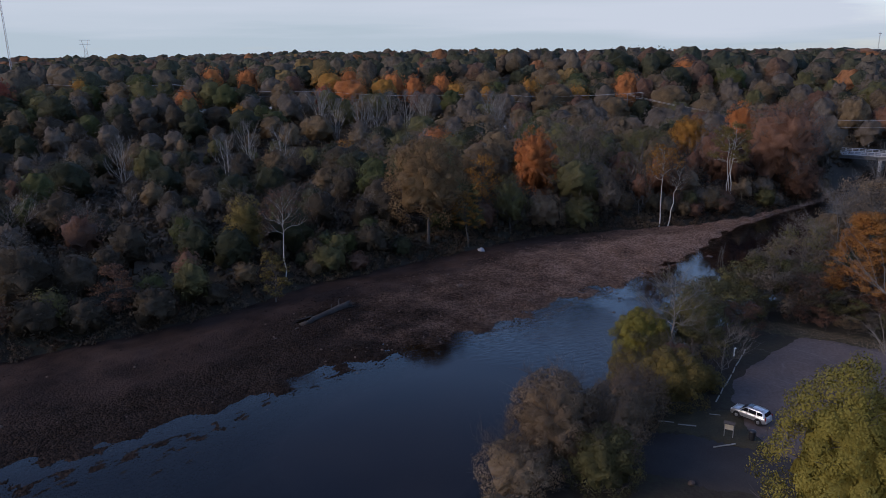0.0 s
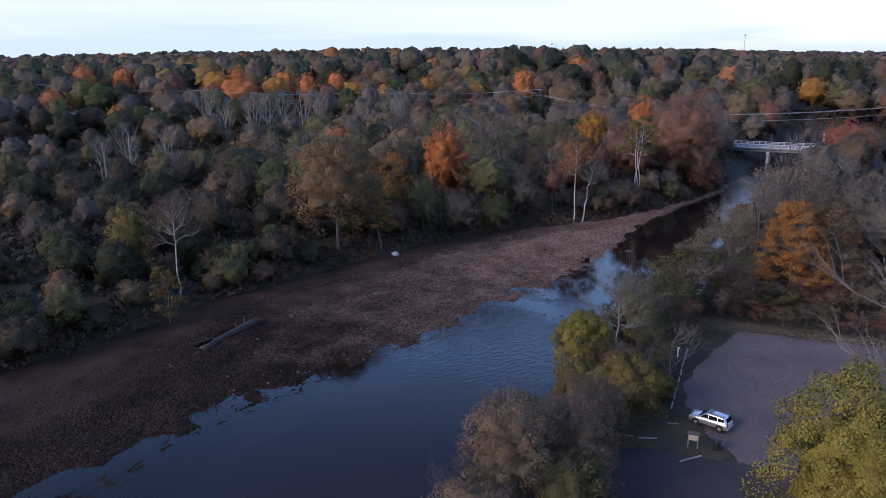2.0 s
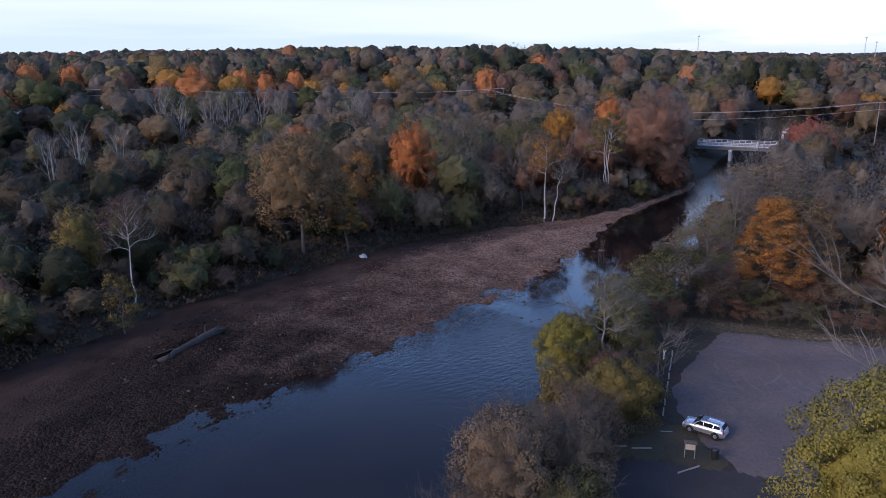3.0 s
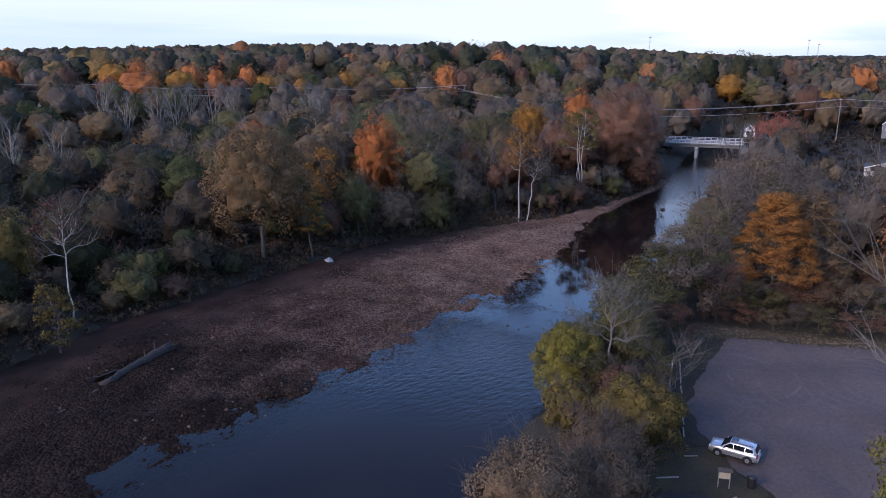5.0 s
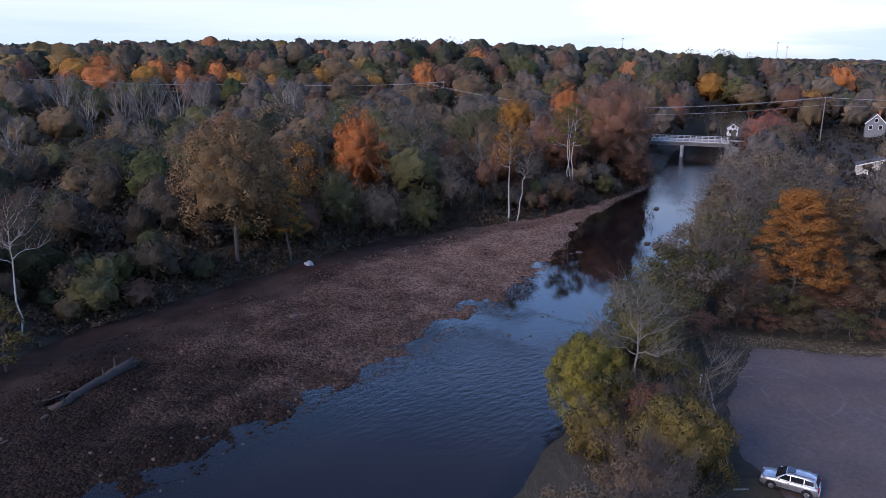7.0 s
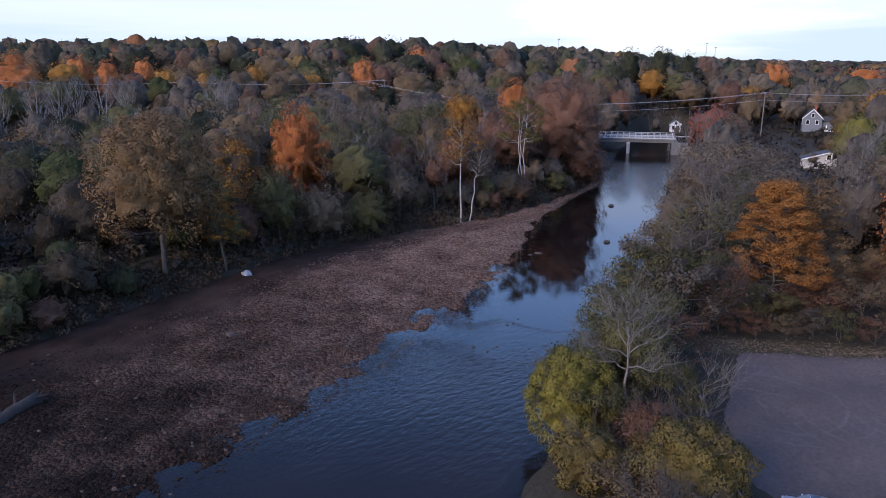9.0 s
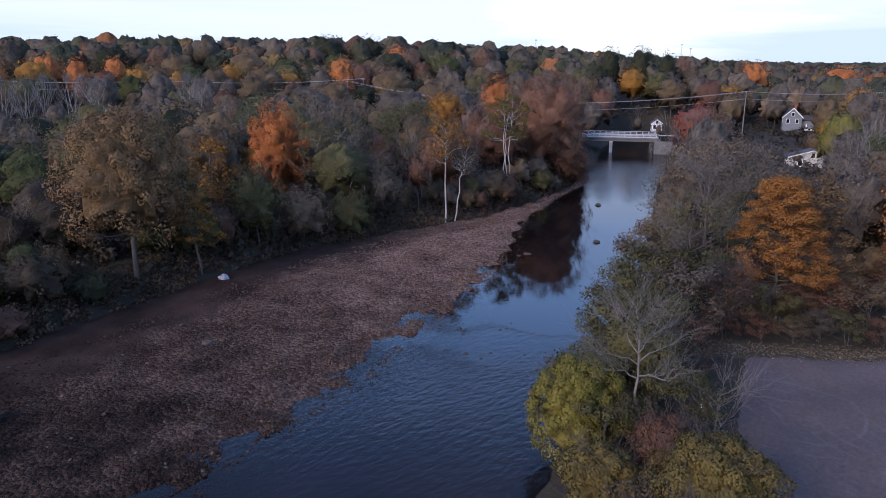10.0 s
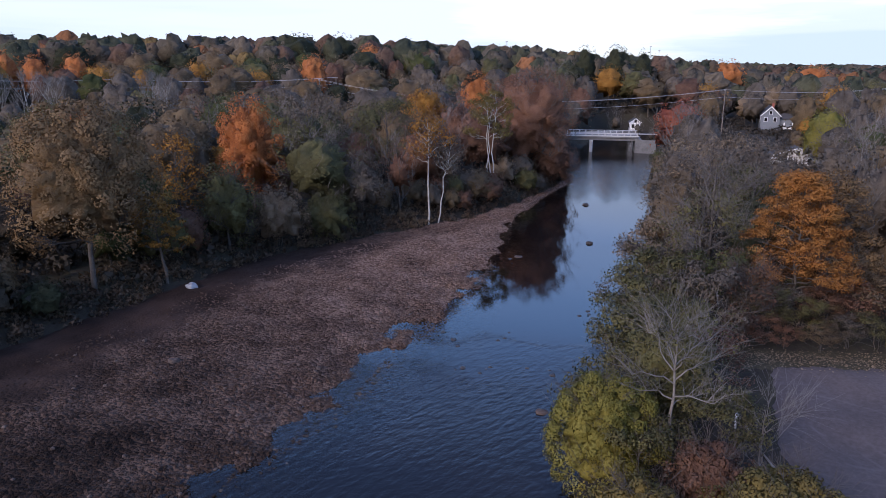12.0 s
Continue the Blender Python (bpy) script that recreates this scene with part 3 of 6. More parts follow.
def ground_height(x, y):
    h = land(x, y)
    yb, yn = np.interp(x, RX, BAR_EDGE), np.interp(x, RX, BANK_FOOT)
    on_bar = smooth(-12.5, -11.5, y - yb) * smooth(0.2, -0.8, y - yn) * smooth(-125, -115, x) * smooth(170, 160, x)
    return h - 0.5 * on_bar - 0.12 * np.maximum(lot_shape(x, y) > 0.05, path_shape(x, y) > 0.05)


sheet("ground", spread(-60, 240, 1.6, 4600), spread(15, 165, 1.6, 4600), ground_height, SOIL, "dark soil strewn with fallen leaves under the woods")


def strip(name, x0, x1, dx, lo, hi, rows, height, mat, label):
    xs = np.arange(x0, x1 + 0.01, dx)
    t = np.linspace(0, 1, rows)
    gx = np.repeat(xs[None, :], rows, 0)
    gy = lo(xs)[None, :] * (1 - t[:, None]) + hi(xs)[None, :] * t[:, None]
    verts = np.stack([gx.ravel(), gy.ravel(), height(gx, gy).ravel()], 1)
    nx = len(xs)
    i = (np.arange(rows - 1)[:, None] * nx + np.arange(nx - 1)[None, :]).ravel()
    faces = np.stack([i, i + 1, i + nx + 1, i + nx], 1)
    return tagged(new(name, mesh_of(name, verts.tolist(), faces.tolist(), mat, True)), label, kind="structure")


def bar_height(x, y):
    return land(x, y) + 0.035 * wave(x, y, 0.9, 7) + 0.025 * wave(x, y, 0.55, 11)


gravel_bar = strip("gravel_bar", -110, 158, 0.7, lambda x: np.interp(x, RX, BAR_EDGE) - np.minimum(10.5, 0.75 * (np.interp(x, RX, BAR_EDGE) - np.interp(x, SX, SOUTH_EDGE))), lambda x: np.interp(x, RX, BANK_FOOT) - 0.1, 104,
                   bar_height, GRAVEL_BAR, "brown cobble and gravel bar beside the river, left end coloured as shaded")
water = strip("water", -390, 277, 1, lambda x: np.interp(x, SX, SOUTH_EDGE) - 1.5, lambda x: np.interp(x, RX, BANK_FOOT) + 1.2, 70,
              lambda x, y: x * 0, WATER, "dark slow river with riffles over shallows")


def along_mesh(ob, name, fn):
    """Keeps fn of every vertex's x and y as a value on the mesh."""
    co = np.empty(len(ob.data.vertices) * 3, np.float32)
    ob.data.vertices.foreach_get("co", co)
    co = co.reshape(-1, 3)
    ob.data.attributes.new(name, "FLOAT", "POINT").data.foreach_set("value", fn(co[:, 0], co[:, 1]).astype(np.float32))


def mud_and_shade(x, y):
    """Silt and painted shade over the cobbles: a strip under the bank, widest downstream."""
    yb, yn = np.interp(x, RX, BAR_EDGE), np.interp(x, RX, BANK_FOOT)
    v = (y - yb) / np.maximum(yn - yb, 1) + 0.07 * wave(x, y, 11, 4) + 0.03 * wave(x, y, 3, 6)
    return smooth(0.58, 0.78, v) * smooth(112, 70, x) + 0.7 * smooth(0.3, 0.55, v) * smooth(16, -2, x) * smooth(0.8, 0.58, v)


along_mesh(water, "depth", lambda x, y: -land(x, y))
along_mesh(gravel_bar, "silt", mud_and_shade)


def patch(name, x0, x1, y0, y1, step, shape, lift, mat, label):
    """Ground of its own, laid just over the land where shape says so."""
    xs, ys = np.arange(x0, x1, step), np.arange(y0, y1, step)
    gx, gy = np.meshgrid(xs, ys)
    s = shape(gx, gy)
    gz = land(gx, gy) + lift * smooth(0.0, 0.5, s) - 0.15 * smooth(0.5, 0.0, s)
    nx = len(xs)
    verts = np.stack([gx.ravel(), gy.ravel(), gz.ravel()], 1)
    c = (s[:-1, :-1] + s[1:, :-1] + s[:-1, 1:] + s[1:, 1:]) > 0.02
    i = (np.arange(len(ys) - 1)[:, None] * nx + np.arange(nx - 1)[None, :])[c]
    faces = np.stack([i, i + 1, i + nx + 1, i + nx], 1)
    return tagged(new(name, mesh_of(name, verts.tolist(), faces.tolist(), mat, True)), label, kind="structure")


patch("pavement", 20, 110, -10, 62, 0.6, lot_shape, 0.03, LOT, "grey-mauve compacted gravel parking ground with tyre marks")
patch("road", 20, 70, 10, 50, 0.5, path_shape, 0.045, ASPHALT, "dark worn asphalt way down to the river")


# ---- trees ----
def tubes(segs, sides):
    """Tapered tubes along (start, end, radius, radius) pieces, as vertices and faces."""
    if not len(segs):
        return np.zeros((0, 3)), []
    a = np.array([s[0] for s in segs]); b = np.array([s[1] for s in segs])
    r0 = np.array([s[2] for s in segs]); r1 = np.array([s[3] for s in segs])
    d = b - a
    d = d / np.maximum(np.linalg.norm(d, axis=1, keepdims=True), 1e-6)
    ref = np.where(np.abs(d[:, 2:3]) > 0.9, np.array([[1.0, 0, 0]]), np.array([[0, 0, 1.0]]))
    u = np.cross(d, ref); u /= np.linalg.norm(u, axis=1, keepdims=True)
    w = np.cross(d, u)
    rings = []
    for k in range(sides):
        c, s = math.cos(2 * math.pi * k / sides), math.sin(2 * math.pi * k / sides)
        rings.append((a + (u * c + w * s) * r0[:, None], b + (u * c + w * s) * r1[:, None]))
    v = np.stack([q for pair in rings for q in pair], 1)          # segment, 2*sides, xyz
    n = len(segs)
    base = np.arange(n) * 2 * sides
    faces = []
    for k in range(sides if sides > 2 else 1):
        j = (k + 1) % sides
        faces.append(np.stack([base + 2 * k, base + 2 * j, base + 2 * j + 1, base + 2 * k + 1], 1))
    return v.reshape(-1, 3), np.concatenate(faces).tolist()


def bent(rng, p, q, n, sag, r0, r1, crook=0.05):
    """A crooked limb from p to q in n pieces."""
    p, q = np.array(p, float), np.array(q, float)
    t = np.linspace(0, 1, n + 1)[:, None]
    pts = p + (q - p) * t
    ln = np.linalg.norm(q - p)
    pts[1:-1] += rng.normal(0, crook * ln, (n - 1, 3))
    pts[:, 2] += sag * ln * np.sin(np.pi * t[:, 0])
    r = r0 + (r1 - r0) * t[:, 0]
    return [(pts[i], pts[i + 1], r[i], r[i + 1]) for i in range(n)], pts


def grow(rng, H, R, start=0.3, limbs=11, rise=0.45, forks=5, twigs=4, twig=1.1, girth=0.016, stems=1, lean=0.03, pieces=(7, 4, 2), cone=0.0, bold=1.0):
    """Wood of a tree: stems, limbs, forks and twigs; gives pieces thick and thin, and the tips that bear leaves."""
    thick, thin, tips = [], [], []
    for s in range(stems):
        around = rng.uniform(0, 6.28)
        off = np.array([math.cos(around), math.sin(around), 0]) * (0 if stems == 1 else 0.03 * H)
        tip = off * (2.2 if stems > 1 else 0) + np.array([rng.normal(0, lean * H), rng.normal(0, lean * H), H * rng.uniform(0.86, 0.93)])
        r_base = girth * H * (1 if stems == 1 else 0.62)
        segs, pts = bent(rng, off + np.array([0, 0, -0.3]), tip, pieces[0], 0, r_base, r_base * 0.16, 0.012)
        thick += segs
        m = max(3, limbs // stems)
        for i in range(m):
            f = start + (0.93 - start) * (i + rng.uniform(0.1, 0.9)) / m
            k = f * (len(pts) - 1)
            p = pts[int(k)] + (pts[min(int(k) + 1, len(pts) - 1)] - pts[int(k)]) * (k - int(k))
            g = (f - start) / (1 - start)
            reach = R * (0.62 + 0.5 * math.sin(math.pi * min(1, 0.18 + 0.86 * g))) * (1.12 - 0.62 * g) * rng.uniform(0.55, 0.85)
            reach = reach * (1 - cone) + cone * R * (0.98 - 0.86 * g) * (0.55 + 0.45 * min(1, g * 6 + 0.35)) * rng.uniform(0.7, 1.0)
            ang = around + i * 2.4 + rng.uniform(-0.5, 0.5)
            up = reach * (rise * (0.35 + 0.9 * g) + 0.45 * g) * rng.uniform(0.7, 1.3)
            q = p + np.array([math.cos(ang) * reach, math.sin(ang) * reach, up])
            q[2] = min(q[2], H * rng.uniform(0.93, 1.0))
            rl = r_base * (0.42 - 0.25 * f) + 0.012
            segs, lp = bent(rng, p, q, pieces[1], 0.08, rl, rl * 0.3)
            thick += segs
            for j in range(forks):
                e = rng.uniform(0.35, 1.0) if j else 1.0
                kk = e * pieces[1]
                lo = int(min(kk, pieces[1] - 1))
                o = lp[lo] + (lp[lo + 1] - lp[lo]) * (kk - lo)
                a2 = ang + rng.uniform(-1.2, 1.2)
                l2 = reach * rng.uniform(0.22, 0.42) + 0.3
                tp = o + np.array([math.cos(a2) * l2, math.sin(a2) * l2, l2 * rng.uniform(rise - 0.25, rise + 0.9)])
                tp[2] = min(tp[2], H)
                segs, fp = bent(rng, o, tp, pieces[2], 0.05, rl * 0.38, rl * 0.16)
                thick += segs
                tips.append(tp)
                for w in range(twigs):
                    s0 = fp[rng.integers(0, len(fp))]
                    d = np.array([math.cos(a2), math.sin(a2), 0.6 + rise]) * 0.8 + rng.normal(0, 0.7, 3)
                    d /= np.linalg.norm(d)
                    end = s0 + d * twig * rng.uniform(0.5, 1.2)
                    thin.append((s0, end, bold * max(0.008, rl * 0.13), bold * 0.005))
                    if w % 2 == 0:
                        e2 = end + (d + rng.normal(0, 0.5, 3)) * twig * 0.45
                        thin.append((s0 + (end - s0) * 0.6, e2, bold * max(0.006, rl * 0.09), bold * 0.004))
    return thick, thin, np.array(tips)


def leaves(rng, tips, n, size, clump, squash=0.7, corners=4, cover=1.0):
    """n leaves in clumps round the tips, most on the clumps' outsides."""
    c = tips[rng.integers(0, len(tips), n)]
    d = rng.normal(0, 1, (n, 3))
    d /= np.linalg.norm(d, axis=1, keepdims=True)
    rad = clump * (0.35 + 0.65 * rng.uniform(0, 1, (n, 1)) ** 0.6) * rng.uniform(0.7, 1.15, (n, 1))
    p = c + d * rad * np.array([1, 1, squash])
    nrm = d * 0.7 + rng.normal(0, 0.6, (n, 3)) + np.array([0, 0, 0.35])
    nrm /= np.linalg.norm(nrm, axis=1, keepdims=True)
    u = np.cross(nrm, rng.normal(0, 1, (n, 3))); u /= np.maximum(np.linalg.norm(u, axis=1, keepdims=True), 1e-6)
    w = np.cross(nrm, u)
    s = size * rng.uniform(0.6, 1.35, (n, 1))
    if corners == 4:
        v = np.stack([p - u * s * 0.62, p - w * s * 0.36 + nrm * s * 0.10, p + u * s * 0.62, p + w * s * 0.36 + nrm * s * 0.10], 1)
    else:
        v = np.stack([p - u * s * 0.6 - w * s * 0.4, p + u * s * 0.6 - w * s * 0.3, p + w * s * 0.65], 1)
    f = np.arange(n * corners).reshape(n, corners)
    return v.reshape(-1, 3), f.tolist(), rounded(p, d, nrm, tips, corners)


def rounded(p, d, nrm, tips, corners):
    """Shading normals for leaves: by the clump they sit on, a little by the whole crown and by the leaf itself."""
    mid = np.array([0, 0, tips[:, 2].min() * 0.5 + tips[:, 2].mean() * 0.5])
    whole = p - mid
    whole /= np.maximum(np.linalg.norm(whole, axis=1, keepdims=True), 1e-6)
    out = d * 0.75 + whole * 0.6 + nrm * 0.3
    out /= np.maximum(np.linalg.norm(out, axis=1, keepdims=True), 1e-6)
    return np.repeat(out, corners, 0)


def crown_lobes(rng, H, R, base, lobes, cone, lobe):
    """Centres and sizes of the rounded lobes of a crown; cone 0 is a dome, 1 a spire."""
    u = (np.arange(lobes) + rng.uniform(0, 1, lobes)) / lobes
    dome = np.sqrt(np.clip(1 - np.abs(u * 1.62 - 0.66) ** 2.2, 0.03, 1))
    spire = (1 - u) ** 0.75 * np.clip(u * 4 + 0.45, 0, 1)
    prof = dome * (1 - cone) + spire * cone
    a = np.arange(lobes) * 2.39996 + rng.uniform(-0.4, 0.4, lobes)
    size = R * lobe * rng.uniform(0.75, 1.3, lobes) * (1 - 0.35 * cone * u)
    out = np.maximum(prof * R - size * 0.6, 0.0) * rng.uniform(0.72, 1.12, lobes)
    z = H * (base + (1 - base) * u) - size * (0.2 + 0.7 * u)
    c = np.stack([np.cos(a) * out, np.sin(a) * out, np.maximum(z, size * 0.6)], 1)
    return c, size


def crown_skin(d, mid, c, size, core):
    """How far the skin of the joined lobes lies from mid along each way d, and its outward direction there."""
    q = c - mid
    along = d @ q.T
    under = size[None] ** 2 - (q * q).sum(1)[None] + along ** 2
    t = np.where(under > 0, along + np.sqrt(np.maximum(under, 0)), 0.0)
    k = t.argmax(1)
    far = t.max(1)
    r0 = 1 / np.sqrt((d[:, 0] ** 2 + d[:, 1] ** 2) / core[0] ** 2 + d[:, 2] ** 2 / core[1] ** 2)
    bare = far < r0
    far = np.where(bare, r0, far)
    p = mid + d * far[:, None]
    nrm = np.where(bare[:, None], d, (p - c[k]) / size[k][:, None])
    return p, nrm / np.maximum(np.linalg.norm(nrm, axis=1, keepdims=True), 1e-6)


def lobed(rng, H, R, n, leaf, base=0.2, lobes=26, cone=0.0, lobe=0.25, corners=4, body=0.9, grid=(14, 9)):
    """A full crown of many rounded lobes: leaves all over its skin, and the dense foliage within."""
    c, size = crown_lobes(rng, H, R, base, lobes, cone, lobe)
    low, high = max(c[:, 2].min(), 0.0), H
    mid = np.array([0, 0, low * 0.55 + high * 0.45 if cone < 0.4 else low * 0.7 + high * 0.3])
    core = (R * (0.62 if cone < 0.4 else 0.5), (high - low) * 0.40)
    d = rng.normal(0, 1, (n, 3)) + np.array([0, 0, 0.3])
    d /= np.linalg.norm(d, axis=1, keepdims=True)
    p, out = crown_skin(d, mid, c, size, core)
    p = p + (p - mid) * (rng.normal(0.0, 0.03, n) - 0.2 * rng.uniform(0, 1, n) * (rng.uniform(0, 1, n) < 0.4))[:, None]
    nrm = out + rng.normal(0, 0.4, (n, 3))
    nrm /= np.linalg.norm(nrm, axis=1, keepdims=True)
    t = np.cross(nrm, rng.normal(0, 1, (n, 3))); t /= np.maximum(np.linalg.norm(t, axis=1, keepdims=True), 1e-6)
    b = np.cross(nrm, t)
    s = leaf * rng.uniform(0.6, 1.35, (n, 1))
    if corners == 4:
        v = np.stack([p - t * s * 0.62, p - b * s * 0.38 + nrm * s * 0.1, p + t * s * 0.62, p + b * s * 0.38 + nrm * s * 0.1], 1)
    else:
        v = np.stack([p - t * s * 0.6 - b * s * 0.4, p + t * s * 0.6 - b * s * 0.3, p + b * s * 0.65], 1)
    v, f = v.reshape(-1, 3), np.arange(n * corners).reshape(n, corners).tolist()
    shade = rounded(p, out, nrm, c, corners)
    if body:
        na, nz = grid
        lat = np.linspace(-0.47, 0.5, nz + 1) * math.pi
        g = np.array([(math.cos(q) * math.cos(6.2832 * (i + 0.5 * (j % 2)) / na), math.cos(q) * math.sin(6.2832 * (i + 0.5 * (j % 2)) / na), math.sin(q)) for j, q in enumerate(lat) for i in range(na)])
        bp, bn = crown_skin(g, mid, c, size, core)
        bp = mid + (bp - mid) * (body * rng.uniform(0.94, 1.05, (len(g), 1)))
        bn = bn + 0.4 * g
        bn /= np.linalg.norm(bn, axis=1, keepdims=True)
        k = len(v)
        f += [[k + j * na + i, k + j * na + (i + 1) % na, k + (j + 1) * na + (i + 1) % na, k + (j + 1) * na + i] for j in range(nz) for i in range(na)]
        v, shade = np.concatenate([v, bp]), np.concatenate([shade, bn])
    return v, f, shade


KINDS = {
    # wood: limbs, rise, start...; leaves: share of the full crown
    "round": dict(start=0.13, limbs=16, rise=0.35, forks=5, twigs=2, twig=0.9),
    "sparse": dict(start=0.18, limbs=14, rise=0.65, forks=6, twigs=9, twig=1.5),
    "bare": dict(start=0.16, limbs=12, rise=1.15, forks=6, twigs=11, twig=1.9, girth=0.015),
    "vase": dict(start=0.12, limbs=20, rise=1.7, forks=6, twigs=10, twig=1.6, stems=4, girth=0.014, bold=2.4),
    "bush": dict(start=0.06, limbs=18, rise=0.75, forks=5, twigs=3, twig=0.8, stems=3, girth=0.011),
    "spread": dict(start=0.12, limbs=12, rise=0.35, forks=8, twigs=12, twig=1.6, girth=0.018),
}


def tree_meshes(seed, kind, H, R, n_leaf, leaf, clump, bark, twig_mat, leaf_mat, fine=True, full=0, spire=0.0, lobe=0.25, squash=0.7, body=0.8, **more):
    rng = np.random.default_rng(seed)
    thick, thin, tips = grow(rng, H, R, **{**KINDS[kind], **({} if fine else dict(pieces=(4, 2, 1))), **more})
    v1, f1 = tubes(thick, 6 if fine else 3)
    v2, f2 = tubes(thin, 3 if fine else 2)
    k = len(v1)
    me = mesh_of("trunk", np.concatenate([v1, v2]).tolist(), f1 + [[i + k for i in q] for q in f2], bark, True)
    if twig_mat is not bark:
        me.materials.append(twig_mat)
        idx = np.zeros(len(me.polygons), np.int32)
        idx[len(f1):] = 1
        me.polygons.foreach_set("material_index", idx)
    crown = None
    if n_leaf:
        tips = tips[tips[:, 2] > 0.2]
        if full:
            v, f, out = lobed(rng, H, R, n_leaf, leaf, max(0.1, more.get("start", 0.13)), full, spire, lobe, 4 if fine else 3, body, (30, 20) if fine else (16, 10))
        else:
            v, f, out = leaves(rng, tips, n_leaf, leaf, clump, squash, corners=4 if fine else 3)
        low = v[:, 2] < 0.05
        v[low, 2] = 0.05
        crown = mesh_of("crown", v.tolist(), f, leaf_mat, True)
        crown.normals_split_custom_set_from_vertices(out.tolist())
    return me, crown


def plant(name, x, y, meshes, label, group="", scale=1.0, turn=0.0, leaf_mat=None, category="tree", wide=1.0, z=None):
    """A tree or shrub: trunk and crown under an Empty at its foot."""
    root = thing(name, Matrix.Translation((x, y, float(land(x, y)) if z is None else z)) @ pose(0, 0, 0, 0, 0, turn)
                 @ Matrix.Diagonal((scale * wide, scale * wide, scale, 1)), label, category, group)
    trunk = new("trunk", meshes[0])
    trunk.parent = root
    if meshes[1]:
        crown = new("crown", meshes[1])
        crown.parent = root
        if leaf_mat:
            crown.material_slots[0].link = "OBJECT"
            crown.material_slots[0].material = leaf_mat
    return root


def hero(name, seed, x, y, H, R, kind, colour, label, n=5000, leaf=0.2, clump=1.1, bark=None, thin=None, category="tree", z=None, **more):
    m = tree_meshes(seed, kind, H, R, n, leaf, clump, bark or BARK, thin or DARK_TWIG, LEAF[colour], **more)
    return plant(name, x, y, m, label, category=category, z=z)


# ---- trees that stand out, along the far bank ----
hero("oak_tree", 11, 44.0, 113.6, 20.0, 7.2, "round", "bronze", "broad bronze-brown oak at the edge of the gravel bar", n=30000, leaf=0.22, limbs=24, start=0.3, full=80, lobe=0.17, body=0.7)
hero("maple_tree", 12, 75.5, 130.5, 18.3, 4.9, "round", "orange", "tall bright orange maple among grey trees", n=17000, leaf=0.22, limbs=16, start=0.2, full=54, lobe=0.19, body=0.76)
hero("maple_tree", 13, 52.2, 113.8, 12.0, 2.7, "round", "amber", "small amber maple leaning over the bank", n=5000, leaf=0.2, limbs=18, forks=6, start=0.34, clump=0.6, squash=0.45)
hero("maple_tree", 14, 13.5, 97.5, 8.5, 2.0, "round", "gold", "small golden maple at the edge of the water", n=2600, leaf=0.2, clump=0.6, squash=0.5)
hero("maple_tree", 15, 11.5, 112.5, 12.2, 3.4, "round", "gold", "mustard yellow tree behind the bank shrubs", n=7000, leaf=0.22, full=36, lobe=0.2, body=0.74)
hero("birch_tree", 16, 16, 104, 15.5, 3.8, "sparse", "russet", "white-barked tree with thin russet leaves", n=1300, leaf=0.22, clump=1.2, bark=PALE_BARK, start=0.55, girth=0.008)
hero("maple_tree", 17, -8, 96, 7.5, 2.4, "round", "russet", "small dull orange maple in the shrubs", n=2800, leaf=0.2, clump=0.7, squash=0.5)
hero("maple_tree", 18, -22, 92, 6.5, 2.3, "round", "russet", "low russet maple at the edge of the water", n=2600, leaf=0.2, clump=0.7, squash=0.5)
hero("maple_tree", 19, 128, 143, 17.5, 5.2, "round", "amber", "amber maple with long bare trunk", n=9000, leaf=0.24, start=0.42, full=36, lobe=0.2, body=0.75)
hero("sycamore_tree", 20, 95.5, 112.5, 17.5, 3.4, "sparse", "amber", "slim sycamore with white trunk and few leaves", n=1500, leaf=0.3, clump=1.1, bark=PALE_BARK, start=0.62, girth=0.010)
hero("sycamore_tree", 21, 97.6, 112.4, 14.5, 2.6, "sparse", "grey", "slim leaning sycamore with white trunk", n=700, leaf=0.3, clump=1.0, bark=PALE_BARK, start=0.6, girth=0.010, lean=0.06)
hero("sycamore_tree", 22, 119.2, 118, 20.5, 4.0, "round", "gold", "tall sycamore with several white trunks and golden crown", n=7000, leaf=0.22, clump=0.8, limbs=24, bark=PALE_BARK, start=0.5, stems=3, girth=0.012)
hero("maple_tree", 23, 140, 138, 21.5, 4.4, "round", "orange", "tall orange maple above the sycamores", n=9000, leaf=0.23, start=0.35, full=34, spire=0.2, lobe=0.2, body=0.75)
hero("oak_tree", 24, 138, 122.0, 22.3, 9.6, "sparse", "maroon", "wide maroon oak beside the river bend", n=30000, leaf=0.2, start=0.12, limbs=26, thin=TWIG, full=90, lobe=0.16, body=0.78, bold=1.6)
hero("oak_tree", 25, 141, 118.5, 10.5, 5.2, "round", "russet", "low russet oak boughs hanging over the water", n=8000, leaf=0.22, start=0.1, full=36, lobe=0.2, body=0.7)
hero("ash_tree", 26, 88, 130, 17.5, 7.5, "sparse", "grey", "grey half-bare ash with fine twigs", n=3800, leaf=0.26, clump=1.5)
hero("ash_tree", 27, 102, 128, 16.5, 7.0, "sparse", "olive", "grey-green half-bare ash with fine twigs", n=3600, leaf=0.26, clump=1.5)
hero("locust_tree", 28, 63.5, 118.5, 12.0, 4.0, "sparse", "olive", "olive tree thinning beside the orange maple", n=6000, leaf=0.22, full=40, lobe=0.2, body=0.7)
hero("maple_tree", 29, 60, 124, 14.5, 3.6, "sparse", "amber", "thin amber maple behind the bank", n=2400, leaf=0.27, clump=1.2)
